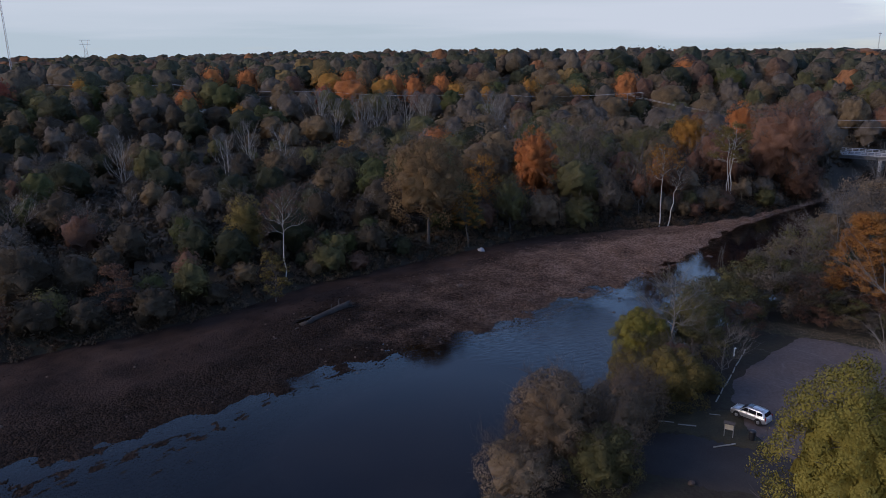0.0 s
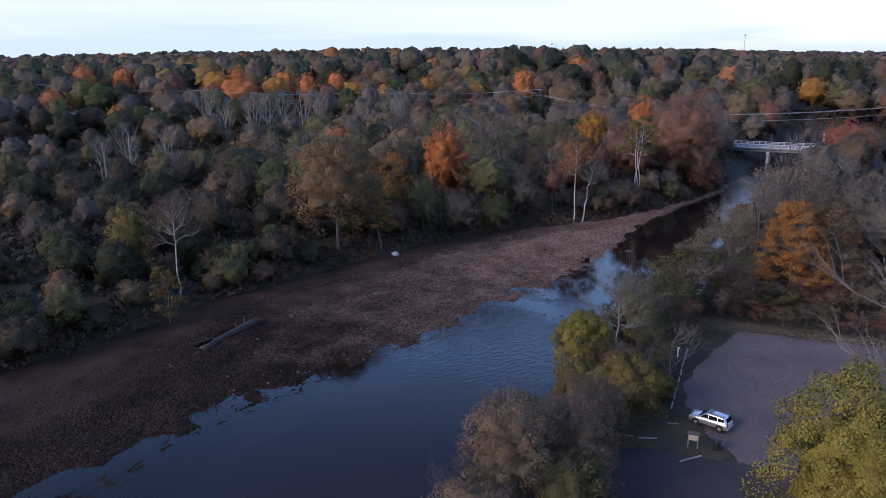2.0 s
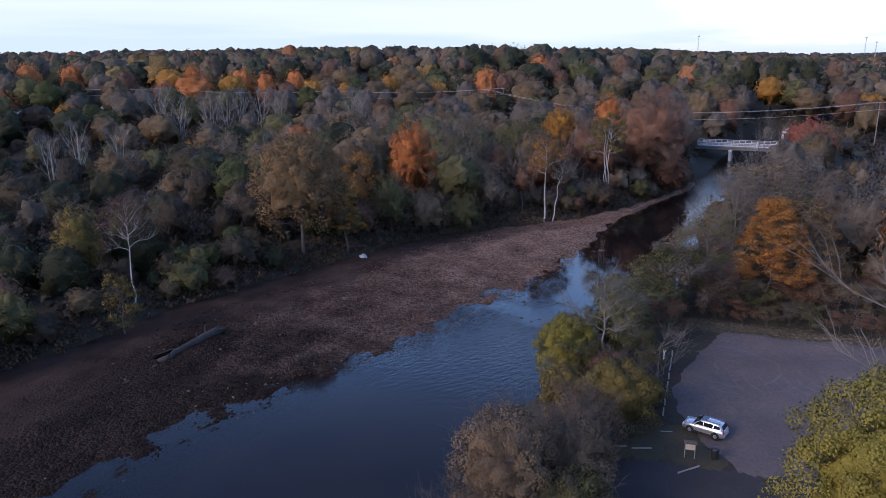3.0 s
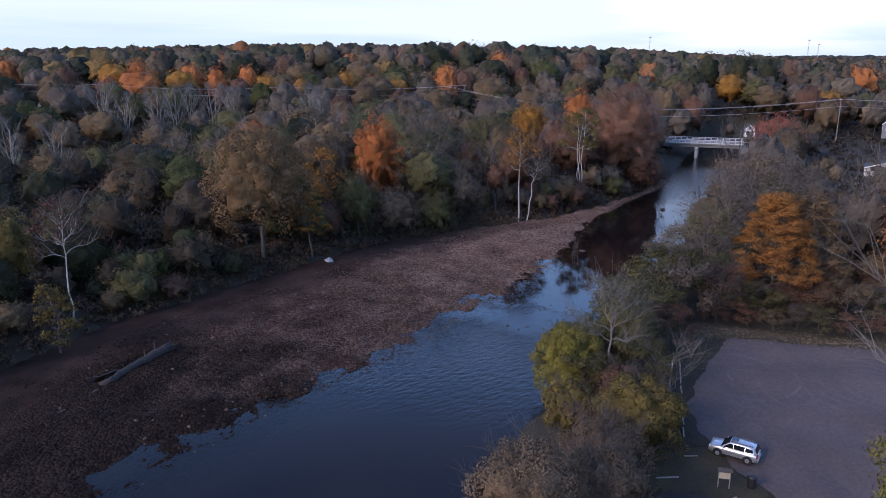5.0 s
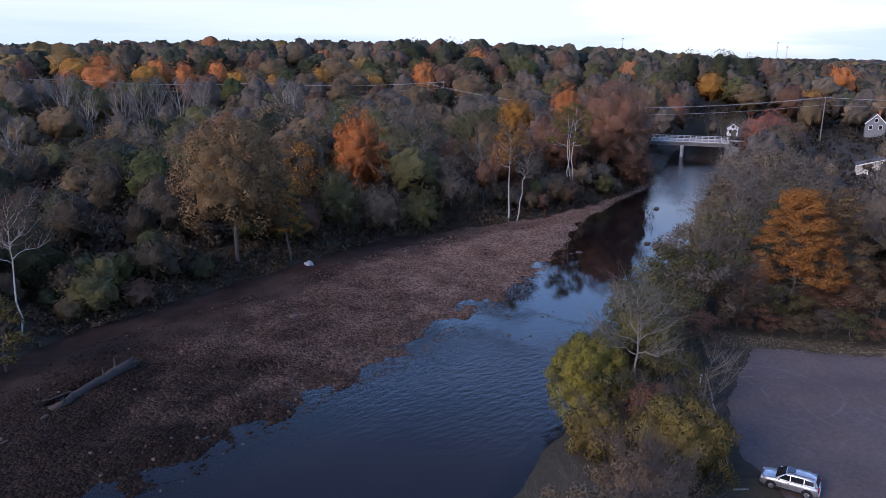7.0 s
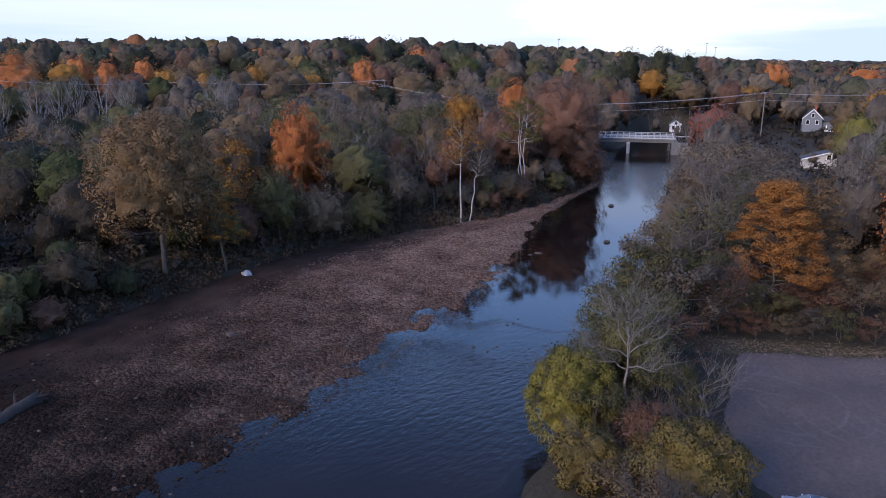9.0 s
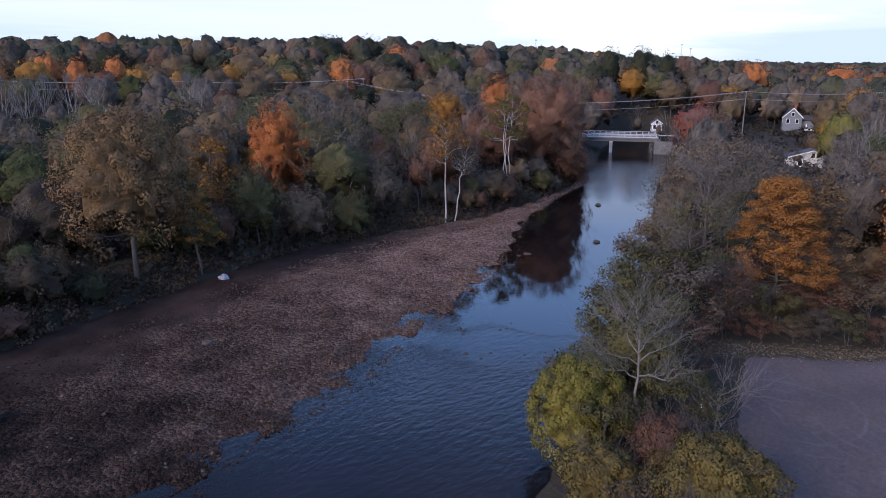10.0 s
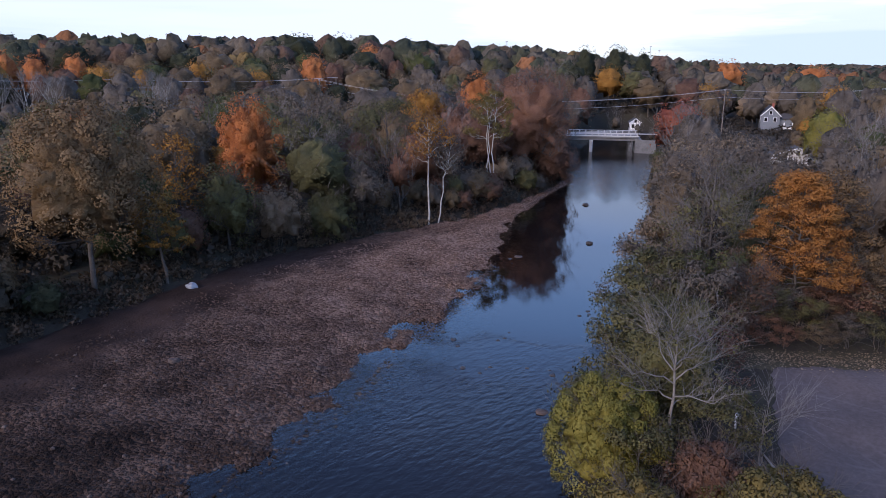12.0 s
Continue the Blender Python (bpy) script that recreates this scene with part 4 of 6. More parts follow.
hero("locust_tree", 30, 86, 118, 10.5, 4.4, "bush", "grey", "grey-brown thicket tree on the far bank", n=5200, leaf=0.2, full=40, lobe=0.2, body=0.65)
hero("alder_tree", 31, 78, 116, 7.0, 4.0, "bush", "olive", "olive alder spilling over the gravel bar", n=6500, leaf=0.18, full=44, lobe=0.19, body=0.74)
hero("alder_tree", 32, 70.5, 117.5, 8.5, 4.2, "bush", "fawn", "brown-leaved alder at the bank", n=6500, leaf=0.2, full=44, lobe=0.19, body=0.72)

# ---- trees and shrubs on the near bank ----
hero("maple_tree", 41, 81.9, 55.3, 14.8, 4.4, "round", "copper", "orange maple at the edge of the parking ground", n=42000, leaf=0.13, limbs=44, forks=7, start=0.2, cone=0.8, girth=0.011, clump=0.85, squash=0.5, rise=0.22)
hero("maple_tree", 42, 87.0, 53.6, 14.2, 4.4, "round", "bronze", "yellow-brown maple thinning beside an orange one", n=12000, leaf=0.16, clump=0.85, limbs=26, forks=6, start=0.26, cone=0.6, twigs=5, girth=0.011, squash=0.5)
hero("maple_tree", 43, 73.5, 56.8, 6.5, 1.9, "sparse", "russet", "small russet sapling by the parking ground", n=900, leaf=0.2, clump=0.7)
hero("ash_tree", 44, 90.0, 66.0, 13.5, 9.0, "spread", "grey", "wide grey ash leaning to the river, nearly bare", n=1500, leaf=0.2, clump=1.3, thin=TWIG)
hero("ash_tree", 45, 80.5, 63.5, 10.5, 6.2, "spread", "olive", "grey tangled tree with a few olive leaves", n=2600, leaf=0.2, clump=1.2, thin=TWIG)
hero("elm_tree", 46, 97.0, 64.5, 14.0, 7.0, "sparse", "grey", "grey-brown elm with withered leaves", n=3600, leaf=0.22, clump=1.3)
hero("elm_tree", 47, 109.5, 74.5, 13.0, 8.5, "sparse", "tan", "tan half-bare elm above the river", n=4200, leaf=0.24, clump=1.4)
hero("willow_tree", 48, 74.5, 65.0, 7.5, 3.6, "bush", "olive", "olive willow overhanging the water", n=5200, leaf=0.2, clump=0.9)
hero("willow_tree", 49, 68.0, 61.8, 6.5, 3.4, "bush", "olive", "olive willow at the waterside", n=5200, leaf=0.2, clump=0.9)
hero("willow_tree", 50, 48.4, 56.2, 7.4, 3.3, "bush", "yellow", "yellow-green bush leaning over the river", n=36000, leaf=0.112, limbs=30, full=110, lobe=0.15, body=0.7, category="shrub")
hero("ash_tree", 51, 49.9, 52.9, 10.4, 3.4, "spread", "olive", "pale bare-limbed ash among green shrubs", n=900, leaf=0.15, clump=0.8, bark=TWIG, thin=TWIG, girth=0.015, forks=6, twigs=6, start=0.5, limbs=14, rise=0.6)
hero("willow_tree", 52, 55.5, 55.8, 7.6, 3.2, "bush", "olive", "olive-green bush behind the bare tree", n=14000, leaf=0.14, limbs=24, full=70, lobe=0.18, body=0.7)
hero("bare_tree", 53, 53.4, 48.9, 4.4, 3.0, "spread", "grey", "small bare grey tree beside the parking ground", n=0, bark=TWIG, thin=TWIG, stems=3, rise=0.9, limbs=9, forks=4, twigs=5)
hero("hawthorn_bush", 54, 43.6, 45.0, 5.9, 3.5, "bush", "gold", "dense olive and gold bush near the parking ground", n=22000, leaf=0.12, full=70, lobe=0.18, body=0.72, category="shrub")
hero("hawthorn_bush", 55, 47.6, 49.6, 3.9, 2.4, "bush", "russet", "russet and green bush beside the gravel edge", n=9000, leaf=0.125, full=44, lobe=0.19, body=0.72, category="shrub")
hero("hawthorn_bush", 56, 43.2, 51.2, 3.7, 2.3, "bush", "gold", "olive and gold bush on the river bank", n=8000, leaf=0.145, full=30, category="shrub")
hero("elder_bush", 57, 32.6, 39.4, 6.4, 3.4, "bush", "fawn", "tan-brown withered bush on the river bank", n=18000, leaf=0.11, limbs=26, full=70, lobe=0.18, body=0.72, category="shrub", twigs=7)
hero("elder_bush", 58, 26.9, 39.6, 9.0, 3.8, "bush", "fawn", "tall tan withered bush at the waterside", n=24000, leaf=0.11, limbs=28, full=80, lobe=0.18, body=0.72, category="shrub", twigs=7)
hero("elder_bush", 59, 29.4, 36.2, 5.4, 3.2, "bush", "olive", "olive bush beside the paved way", n=12000, leaf=0.12, full=60, lobe=0.19, body=0.75, category="shrub")
hero("elder_bush", 60, 23.0, 38.0, 5.2, 3.4, "bush", "tan", "pale tan withered bush at the waterside", n=11000, leaf=0.12, limbs=24, full=60, lobe=0.18, body=0.66, category="shrub", twigs=8)
hero("elder_bush", 61, 37.4, 43.0, 5.2, 3.2, "bush", "fawn", "brown half-bare bush beside the paved way", n=11000, leaf=0.11, limbs=24, full=60, lobe=0.18, body=0.66, category="shrub", twigs=8, twig=0.9)
hero("elder_bush", 65, 39.8, 45.2, 3.4, 3.0, "bush", "brown", "low brown withered bush beside the paved way", n=5000, leaf=0.15, clump=0.75, category="shrub", twigs=6)
hero("hawthorn_bush", 66, 48.6, 46.4, 2.7, 1.9, "bush", "gold", "low olive and gold bush at the gravel edge", n=5000, leaf=0.14, full=20, category="shrub")
hero("poplar_tree", 62, 39.0, 21.7, 14.8, 5.7, "round", "poplar", "yellow-green poplar beside the parking ground", n=68000, leaf=0.125, limbs=26, start=0.12, full=130, lobe=0.14, body=0.68)
hero("poplar_tree", 63, 46.0, 19.5, 13.8, 5.6, "round", "poplar", "second yellow poplar, thinner", n=34000, leaf=0.13, limbs=22, start=0.12, full=100, lobe=0.14, body=0.62)
hero("bare_tree", 64, 59.0, 27.0, 19.0, 11.5, "spread", "grey", "large bare pale-limbed tree beside the parking ground", n=0, bark=TWIG, thin=TWIG, rise=0.5, start=0.2, limbs=16, forks=10, girth=0.012)

# ---- thicket on the near bank, between the river and the parking ground ----
THICKET = [tree_meshes(70 + s, "bush", 6, 3.6, 3700, 0.17, 0.9, BARK, DARK_TWIG, LEAF["olive"], limbs=12, twigs=4) for s in range(4)]
for x, y, H, c, text in ((59.5, 59.3, 7.0, "olive", "olive-green bush by the water"), (63.5, 59.0, 6.0, "olive", "olive bush by the water"), (64.5, 62.0, 6.5, "olive", "olive bush hanging over the water"),
                         (70.5, 59.5, 6.5, "grey", "grey withered bush behind the verge"), (76.5, 61.0, 6.0, "green", "dark green bush under bare limbs"), (52.5, 57.8, 6.2, "olive", "olive bush leaning over the river"),
                         (62.0, 55.3, 4.2, "russet", "russet bush by the parking ground"), (51.4, 51.2, 4.4, "olive", "olive bush under the bare ash"), (53.6, 51.4, 4.2, "olive", "olive bush by the parking ground"), (47.2, 53.4, 4.4, "olive", "olive bush under the bare ash"),
                         (71.5, 64.6, 6.8, "olive", "olive bush hanging over the water"), (79.5, 67.8, 7.0, "grey", "grey withered bush hanging over the water"), (86.0, 70.0, 7.5, "tan", "tan bush hanging over the water"),
                         (84.5, 59.5, 5.0, "russet", "russet undergrowth beneath the maples"), (88.5, 57.0, 4.5, "brown", "brown undergrowth beneath the maples"), (76.5, 56.0, 3.8, "olive", "olive undergrowth by the verge"),
                         (72.0, 57.5, 2.6, "brown", "brown undergrowth by the verge"), (74.5, 55.0, 2.4, "russet", "russet undergrowth by the verge"), (77.5, 53.6, 2.6, "olive", "olive undergrowth by the verge"),
                         (80.5, 52.2, 2.4, "brown", "brown undergrowth by the verge"), (84.5, 55.5, 3.0, "olive", "olive undergrowth beneath the maples"), (85.5, 49.5, 2.6, "russet", "russet undergrowth by the verge"),
                         (82.0, 57.5, 3.2, "russet", "russet undergrowth beneath the maples"), (90.5, 47.0, 3.0, "brown", "brown undergrowth by the verge"), (91.0, 53.0, 3.6, "russet", "russet undergrowth beneath the maples"),
                         (83.0, 52.5, 3.6, "russet", "russet undergrowth by the verge"), (88.0, 50.0, 3.6, "brown", "brown undergrowth by the verge"), (93.0, 48.0, 4.0, "russet", "russet undergrowth by the verge")):
    plant("thicket_bush", x, y, THICKET[int(x) % 4], text, "thicket on the near bank", H / 6, x * 77, LEAF[c], "shrub", 1.0)

for row, low, high in ((0, 1.9, 2.8), (1, 3.0, 4.4)):
    for k in range(10):
        x, y = 72.3 + k * 1.5 + row * 3.4 + 0.5 * math.sin(k * 2.3), 55.6 - k * 2.1 + row * 2.4 + 0.5 * math.cos(k * 1.7)
        H = low + (high - low) * (0.5 + 0.5 * math.sin(k * 5.1 + row))
        c = ("russet", "brown", "olive", "maroon", "grey")[(k * 3 + row) % 5]
        plant("undergrowth_bush", x, y, THICKET[(k + row) % 4], "low %s undergrowth bush behind the verge" % ("withered" if c == "grey" else c), "undergrowth behind the verge", H / 6, k * 83, LEAF[c], "shrub", 1.25)

# ---- the woods: a few grown forms, set out many times ----
MID = {k: [] for k in ("round", "sparse", "bare", "bush", "vase")}
for s in range(5):
    MID["round"].append(tree_meshes(200 + s, "round", 15, 4.8 + 0.3 * s, 2100, 0.29, 1.35, BARK, DARK_TWIG, LEAF["brown"], fine=False, limbs=7, forks=2, twigs=1, full=34 + 3 * s, start=0.16, lobe=0.22, body=0.84))
    MID["sparse"].append(tree_meshes(210 + s, "sparse", 15, 4.6 + 0.3 * s, 1700, 0.22, 1.5, BARK, TWIG, LEAF["grey"], fine=False, limbs=11, forks=5, twigs=5, full=30 + 3 * s, lobe=0.2, body=0.72, bold=1.5))
for s in range(3):
    MID["bare"].append(tree_meshes(220 + s, "bare", 15, 4.2, 700, 0.2, 1.3, BARK, TWIG, LEAF["grey"], fine=False, limbs=10, forks=5, twigs=7, bold=2.0, full=22, lobe=0.22, body=0.5))
    MID["bush"].append(tree_meshes(230 + s, "bush", 6, 3.4, 1100, 0.23, 1.0, BARK, DARK_TWIG, LEAF["green"], fine=False, limbs=6, forks=2, twigs=3, full=26, lobe=0.24))
MID["vase"] = [tree_meshes(240 + s, "vase", 17, 5.0, 0, 0.3, 1.0, PALE_BARK, TWIG, LEAF["grey"], fine=False) for s in range(2)]
FAR = {"round": [tree_meshes(300 + s, "round", 15, 5.4 + 0.4 * s, 800, 0.36, 1.6, BARK, DARK_TWIG, LEAF["brown"], fine=False, limbs=5, forks=1, twigs=0, full=26 + 3 * s, start=0.16, lobe=0.23) for s in range(5)],
       "sparse": [tree_meshes(310 + s, "sparse", 15, 5.2, 700, 0.3, 1.7, BARK, TWIG, LEAF["grey"], fine=False, limbs=8, forks=3, twigs=3, full=26 + 3 * s, lobe=0.22, body=0.84) for s in range(4)]}
LOOKS = {"orange": "orange maple in the woods", "red": "red maple in the woods", "amber": "amber tree in the woods", "yellow": "yellow tree in the woods",
         "olive": "olive-green tree in the woods", "green": "green tree in the woods", "dark": "dark green oak in the woods", "brown": "brown-leaved oak in the woods",
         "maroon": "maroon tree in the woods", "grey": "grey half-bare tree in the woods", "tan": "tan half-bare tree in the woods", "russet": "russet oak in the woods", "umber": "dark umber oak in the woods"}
SPECIES = {"orange": "maple_tree", "red": "maple_tree", "amber": "maple_tree", "yellow": "poplar_tree", "olive": "locust_tree", "green": "locust_tree", "dark": "oak_tree",
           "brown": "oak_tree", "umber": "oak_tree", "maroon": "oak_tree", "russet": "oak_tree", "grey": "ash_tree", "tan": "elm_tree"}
taken = [(o.location.x, o.location.y, 4.5 if o["category"] == "tree" else 2.5) for o in scene.objects if o.get("category") in ("tree", "shrub")]


def wood_tree(rng, kind, colour, x, y, H, far=False, label="", wide=1.0):
    forms = (FAR if far else MID)[kind]
    base = 6.0 if kind == "bush" else (17.0 if kind == "vase" else 15.0)
    lab = label or (LOOKS[colour] if kind != "vase" else "pale bare many-stemmed tree with upright branches")
    if kind == "bush":
        lab = label or LOOKS[colour].replace("tree", "shrub").replace("oak", "shrub").replace("maple", "shrub")
    plant("shrub" if kind == "bush" else ("bare_tree" if kind in ("vase", "bare") else SPECIES[colour]), x, y, forms[int(rng.integers(0, len(forms)))], lab, "shrubs of the bank" if kind == "bush" else "trees of the woods", H / base,
          rng.uniform(0, 360), LEAF[colour], "shrub" if kind == "bush" else "tree", wide)
    taken.append((x, y, 0.0))


rng = np.random.default_rng(5)
for x, y, H, c, w in ((26, 348, 17, "orange", 0.8), (42, 352, 16, "orange", 0.8), (73, 314, 18, "amber", 1.1), (83, 317, 18, "orange", 0.9), (101, 308, 17, "orange", 0.9), (121, 299, 16, "orange", 0.8),
                      (120, 279, 15, "amber", 1.0), (152, 273, 16, "amber", 0.9), (131, 272, 15, "amber", 0.9), (181, 246, 18, "orange", 0.75), (214, 254, 18, "dark", 1.3), (343, 157, 19, "orange", 1.0),
                      (352, 166, 17, "amber", 1.1), (400, 136, 20, "orange", 1.2), (112, 287, 14, "russet", 1.0), (140, 280, 15, "green", 1.1), (60, 330, 15, "russet", 1.1)):
    wood_tree(rng, "round", c, x, y, H, True, wide=w)
for x, y, H in ((57, 262, 17), (62, 256, 15), (71, 254, 16), (78, 258, 15), (89, 256, 16), (94, 252, 15), (84, 262, 15), (116, 238, 17), (121, 241, 15), (24, 212, 14), (33, 206, 13), (17, 205, 12), (-10, 200, 13)):
    wood_tree(rng, "vase", "grey", x, y, H)
for x, y, H, c, k, w in ((30, 284, 11, "amber", "round", 0.8), (191, 258, 18, "orange", "round", 0.9), (158, 264, 15, "red", "round", 0.8), (235, 292, 19, "dark", "round", 1.3),
                         (231, 269, 17, "orange", "round", 0.9), (238, 247, 16, "green", "round", 1.2), (212, 294, 20, "dark", "round", 1.3), (133, 273, 15, "green", "round", 1.1),
                         (94, 300, 16, "amber", "round", 1.0), (107, 297, 16, "orange", "round", 0.9), (68, 303, 14, "red", "round", 0.8), (124, 290, 13, "amber", "round", 0.9)):
    wood_tree(rng, k, c, x, y, H, True, wide=w)
for x, y, H, c, k, w in ((187, 111, 15, "red", "round", 1.5), (190, 79, 14, "yellow", "round", 1.0), (178, 104, 14, "brown", "sparse", 1.2), (205, 116, 12, "brown", "round", 1.0),
                         (154, 93, 11, "tan", "sparse", 1.1), (140, 86, 12, "grey", "sparse", 1.2), (125, 79, 12, "tan", "sparse", 1.3), (168, 98, 9, "grey", "sparse", 1.1),
                         (128, 74, 12, "grey", "sparse", 1.2), (116, 66, 12, "grey", "sparse", 1.1), (104, 56, 12, "amber", "sparse", 1.0), (100, 47, 14, "orange", "round", 0.8),
                         (112, 52, 13, "grey", "sparse", 1.0), (95, 45, 14, "grey", "sparse", 0.9), (150, 158, 19, "grey", "sparse", 1.2), (176, 170, 18, "russet", "sparse", 1.2)):
    wood_tree(rng, k, c, x, y, H, wide=w)


def clear(x, y, gap):
    return all((x - a) ** 2 + (y - b) ** 2 > max(gap, r) ** 2 for a, b, r in taken)


def pick(rng, table):
    names = list(table)
    w = np.array([table[k] for k in names], float)
    return names[int(rng.choice(len(names), p=w / w.sum()))]


NORTH = dict(grey=38, tan=3, olive=17, brown=22, russet=8, green=5, dark=5, maroon=2, amber=2, orange=1)
EAST = dict(grey=38, tan=8, brown=20, russet=8, olive=10, dark=2, green=3, amber=1, maroon=2)
# mix for x below 45, darkened to paint in the dim left side
DIM_LEFT = dict(umber=40, dark=22, brown=8, russet=8, olive=8, grey=12, green=6)
HILL = dict(dark=14, green=11, olive=20, brown=20, grey=24, russet=5, amber=2, orange=2, red=1)


def site(x, y):
    """What kind of ground stands at x, y for the planting."""
    ys, yn = np.interp(x, SX, SOUTH_EDGE), np.interp(x, RX, BANK_FOOT)
    if x > 272:
        return "north" if y > 75 + 0.22 * x else "east"
    if y > yn + 1.5:
        return "north"
    if y < ys - 2 and x > 88 and lot_shape(np.array(x), np.array(y)) < 0.01:
        return "east"
    return ""


def marsh(x, y):
    return max(math.exp(-((x - 30) / 55) ** 2 - ((y - 215) / 42) ** 2), math.exp(-((x + 45) / 50) ** 2 - ((y - 205) / 60) ** 2), math.exp(-((x - 2) / 44) ** 2 - ((y - 155) / 48) ** 2))


def open_field(x, y):
    return abs(x - 58 - (y - 335) * 0.25) < 36 and 318 < y < 346


for dist, gap, step in (("near", 4.6, 520), ("mid", 6.6, 1100), ("far", 8.4, 1500)):
    lo, hi = {"near": (60, 135), "mid": (135, 215), "far": (215, 325)}[dist]
    for i in range(step):
        a, r = radians(rng.uniform(-22, 96)), math.sqrt(rng.uniform(lo * lo, hi * hi))
        x, y = 8 + math.sin(a) * r, 15 + math.cos(a) * r
        where = site(x, y)
        if not where or not clear(x, y, gap) or open_field(x, y):
            continue
        if 180 < x < 236 and 118 < y < 184 and abs((x - 205) * 0.87 + (y - 145) * 0.5) < 13:
            continue
        shade_or_marsh = marsh(x, y)
        if rng.uniform() < 0.85 * shade_or_marsh:
            continue
        h = land(x, y)
        colour = pick(rng, EAST if where == "east" else (HILL if h > 9 else (DIM_LEFT if x < 45 else NORTH)))
        kind = "round" if colour in ("orange", "red", "amber", "yellow", "green", "dark", "olive", "brown", "umber") and rng.uniform() < 0.8 else "sparse"
        if colour == "grey" and dist != "far" and rng.uniform() < 0.4:
            kind = "bare"
        H = rng.uniform(11.5, 17.5) * (1 - 0.45 * shade_or_marsh)
        if where == "east" and math.hypot(x - 200, y - 130) < 55:
            H = min(H, 7.5)
        # tree heights capped below the camera's line of sight to the houses
        way = (y - 39) / max(x - 14, 1)
        if where == "east" and abs(way - 0.312) < 0.05 and x < 275:
            H = min(H, 18.0 - 20.0 * (x - 14) / 262)
        if where == "east" and abs(way - 0.262) < 0.045 and x < 192:
            H = min(H, 19.5 - 22.0 * (x - 14) / 182)
        if H < 3:
            continue
        edge = y - np.interp(x, RX, BANK_FOOT)
        if where == "north" and 9 <= edge < 24 and x < 112:
            H = rng.uniform(6.5, 11)
        if where == "north" and edge < 26 and x > 75 and dist != "far":
            colour = pick(rng, dict(grey=8, tan=3, russet=3, brown=3, olive=2, maroon=1))
            kind = pick(rng, dict(sparse=6, bare=3, round=2))
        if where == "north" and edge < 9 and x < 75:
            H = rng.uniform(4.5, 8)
            # darker leaves here put the left side's dimness into the bank growth
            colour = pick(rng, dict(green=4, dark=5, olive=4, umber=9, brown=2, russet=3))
        wood_tree(rng, kind, colour, x, y, H, dist == "far", wide=rng.uniform(1.0, 1.4) if where == "north" else rng.uniform(0.85, 1.15))
for x, y, H in ((298, 188, 23), (306, 179, 21), (290, 198, 22), (312, 192, 21)):
    wood_tree(rng, "round", "dark", x, y, H, True, "tall dark green oak beyond the bridge", 0.75)
for x, y, H in ((240, 148, 9), (244, 158, 11), (238, 142, 6)):
    wood_tree(rng, "bare", "grey", x, y, H)
# shrubs along both banks and through the wet ground
for i in range(520):
    u = rng.uniform()
    if u < 0.55:
        x = rng.uniform(-45, 165)
        y = np.interp(x, RX, BANK_FOOT) + rng.uniform(0.8, 6.5)
        # below x 62 the leaf mix is darkened for the dim left side
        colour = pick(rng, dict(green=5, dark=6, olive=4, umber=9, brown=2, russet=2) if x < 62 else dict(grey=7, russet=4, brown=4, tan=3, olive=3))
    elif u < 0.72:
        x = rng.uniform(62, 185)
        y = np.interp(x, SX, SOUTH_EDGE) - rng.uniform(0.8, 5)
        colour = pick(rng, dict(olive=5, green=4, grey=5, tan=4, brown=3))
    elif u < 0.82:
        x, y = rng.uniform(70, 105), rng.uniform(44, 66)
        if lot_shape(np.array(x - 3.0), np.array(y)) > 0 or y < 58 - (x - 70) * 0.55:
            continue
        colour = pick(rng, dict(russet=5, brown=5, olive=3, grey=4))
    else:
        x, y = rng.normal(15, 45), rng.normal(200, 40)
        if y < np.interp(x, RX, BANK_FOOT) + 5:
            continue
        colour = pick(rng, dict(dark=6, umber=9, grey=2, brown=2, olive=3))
    if clear(x, y, 1.9):
        wood_tree(rng, "bush", colour, x, y, rng.uniform(2.8, 6.2), wide=rng.uniform(0.8, 1.3))


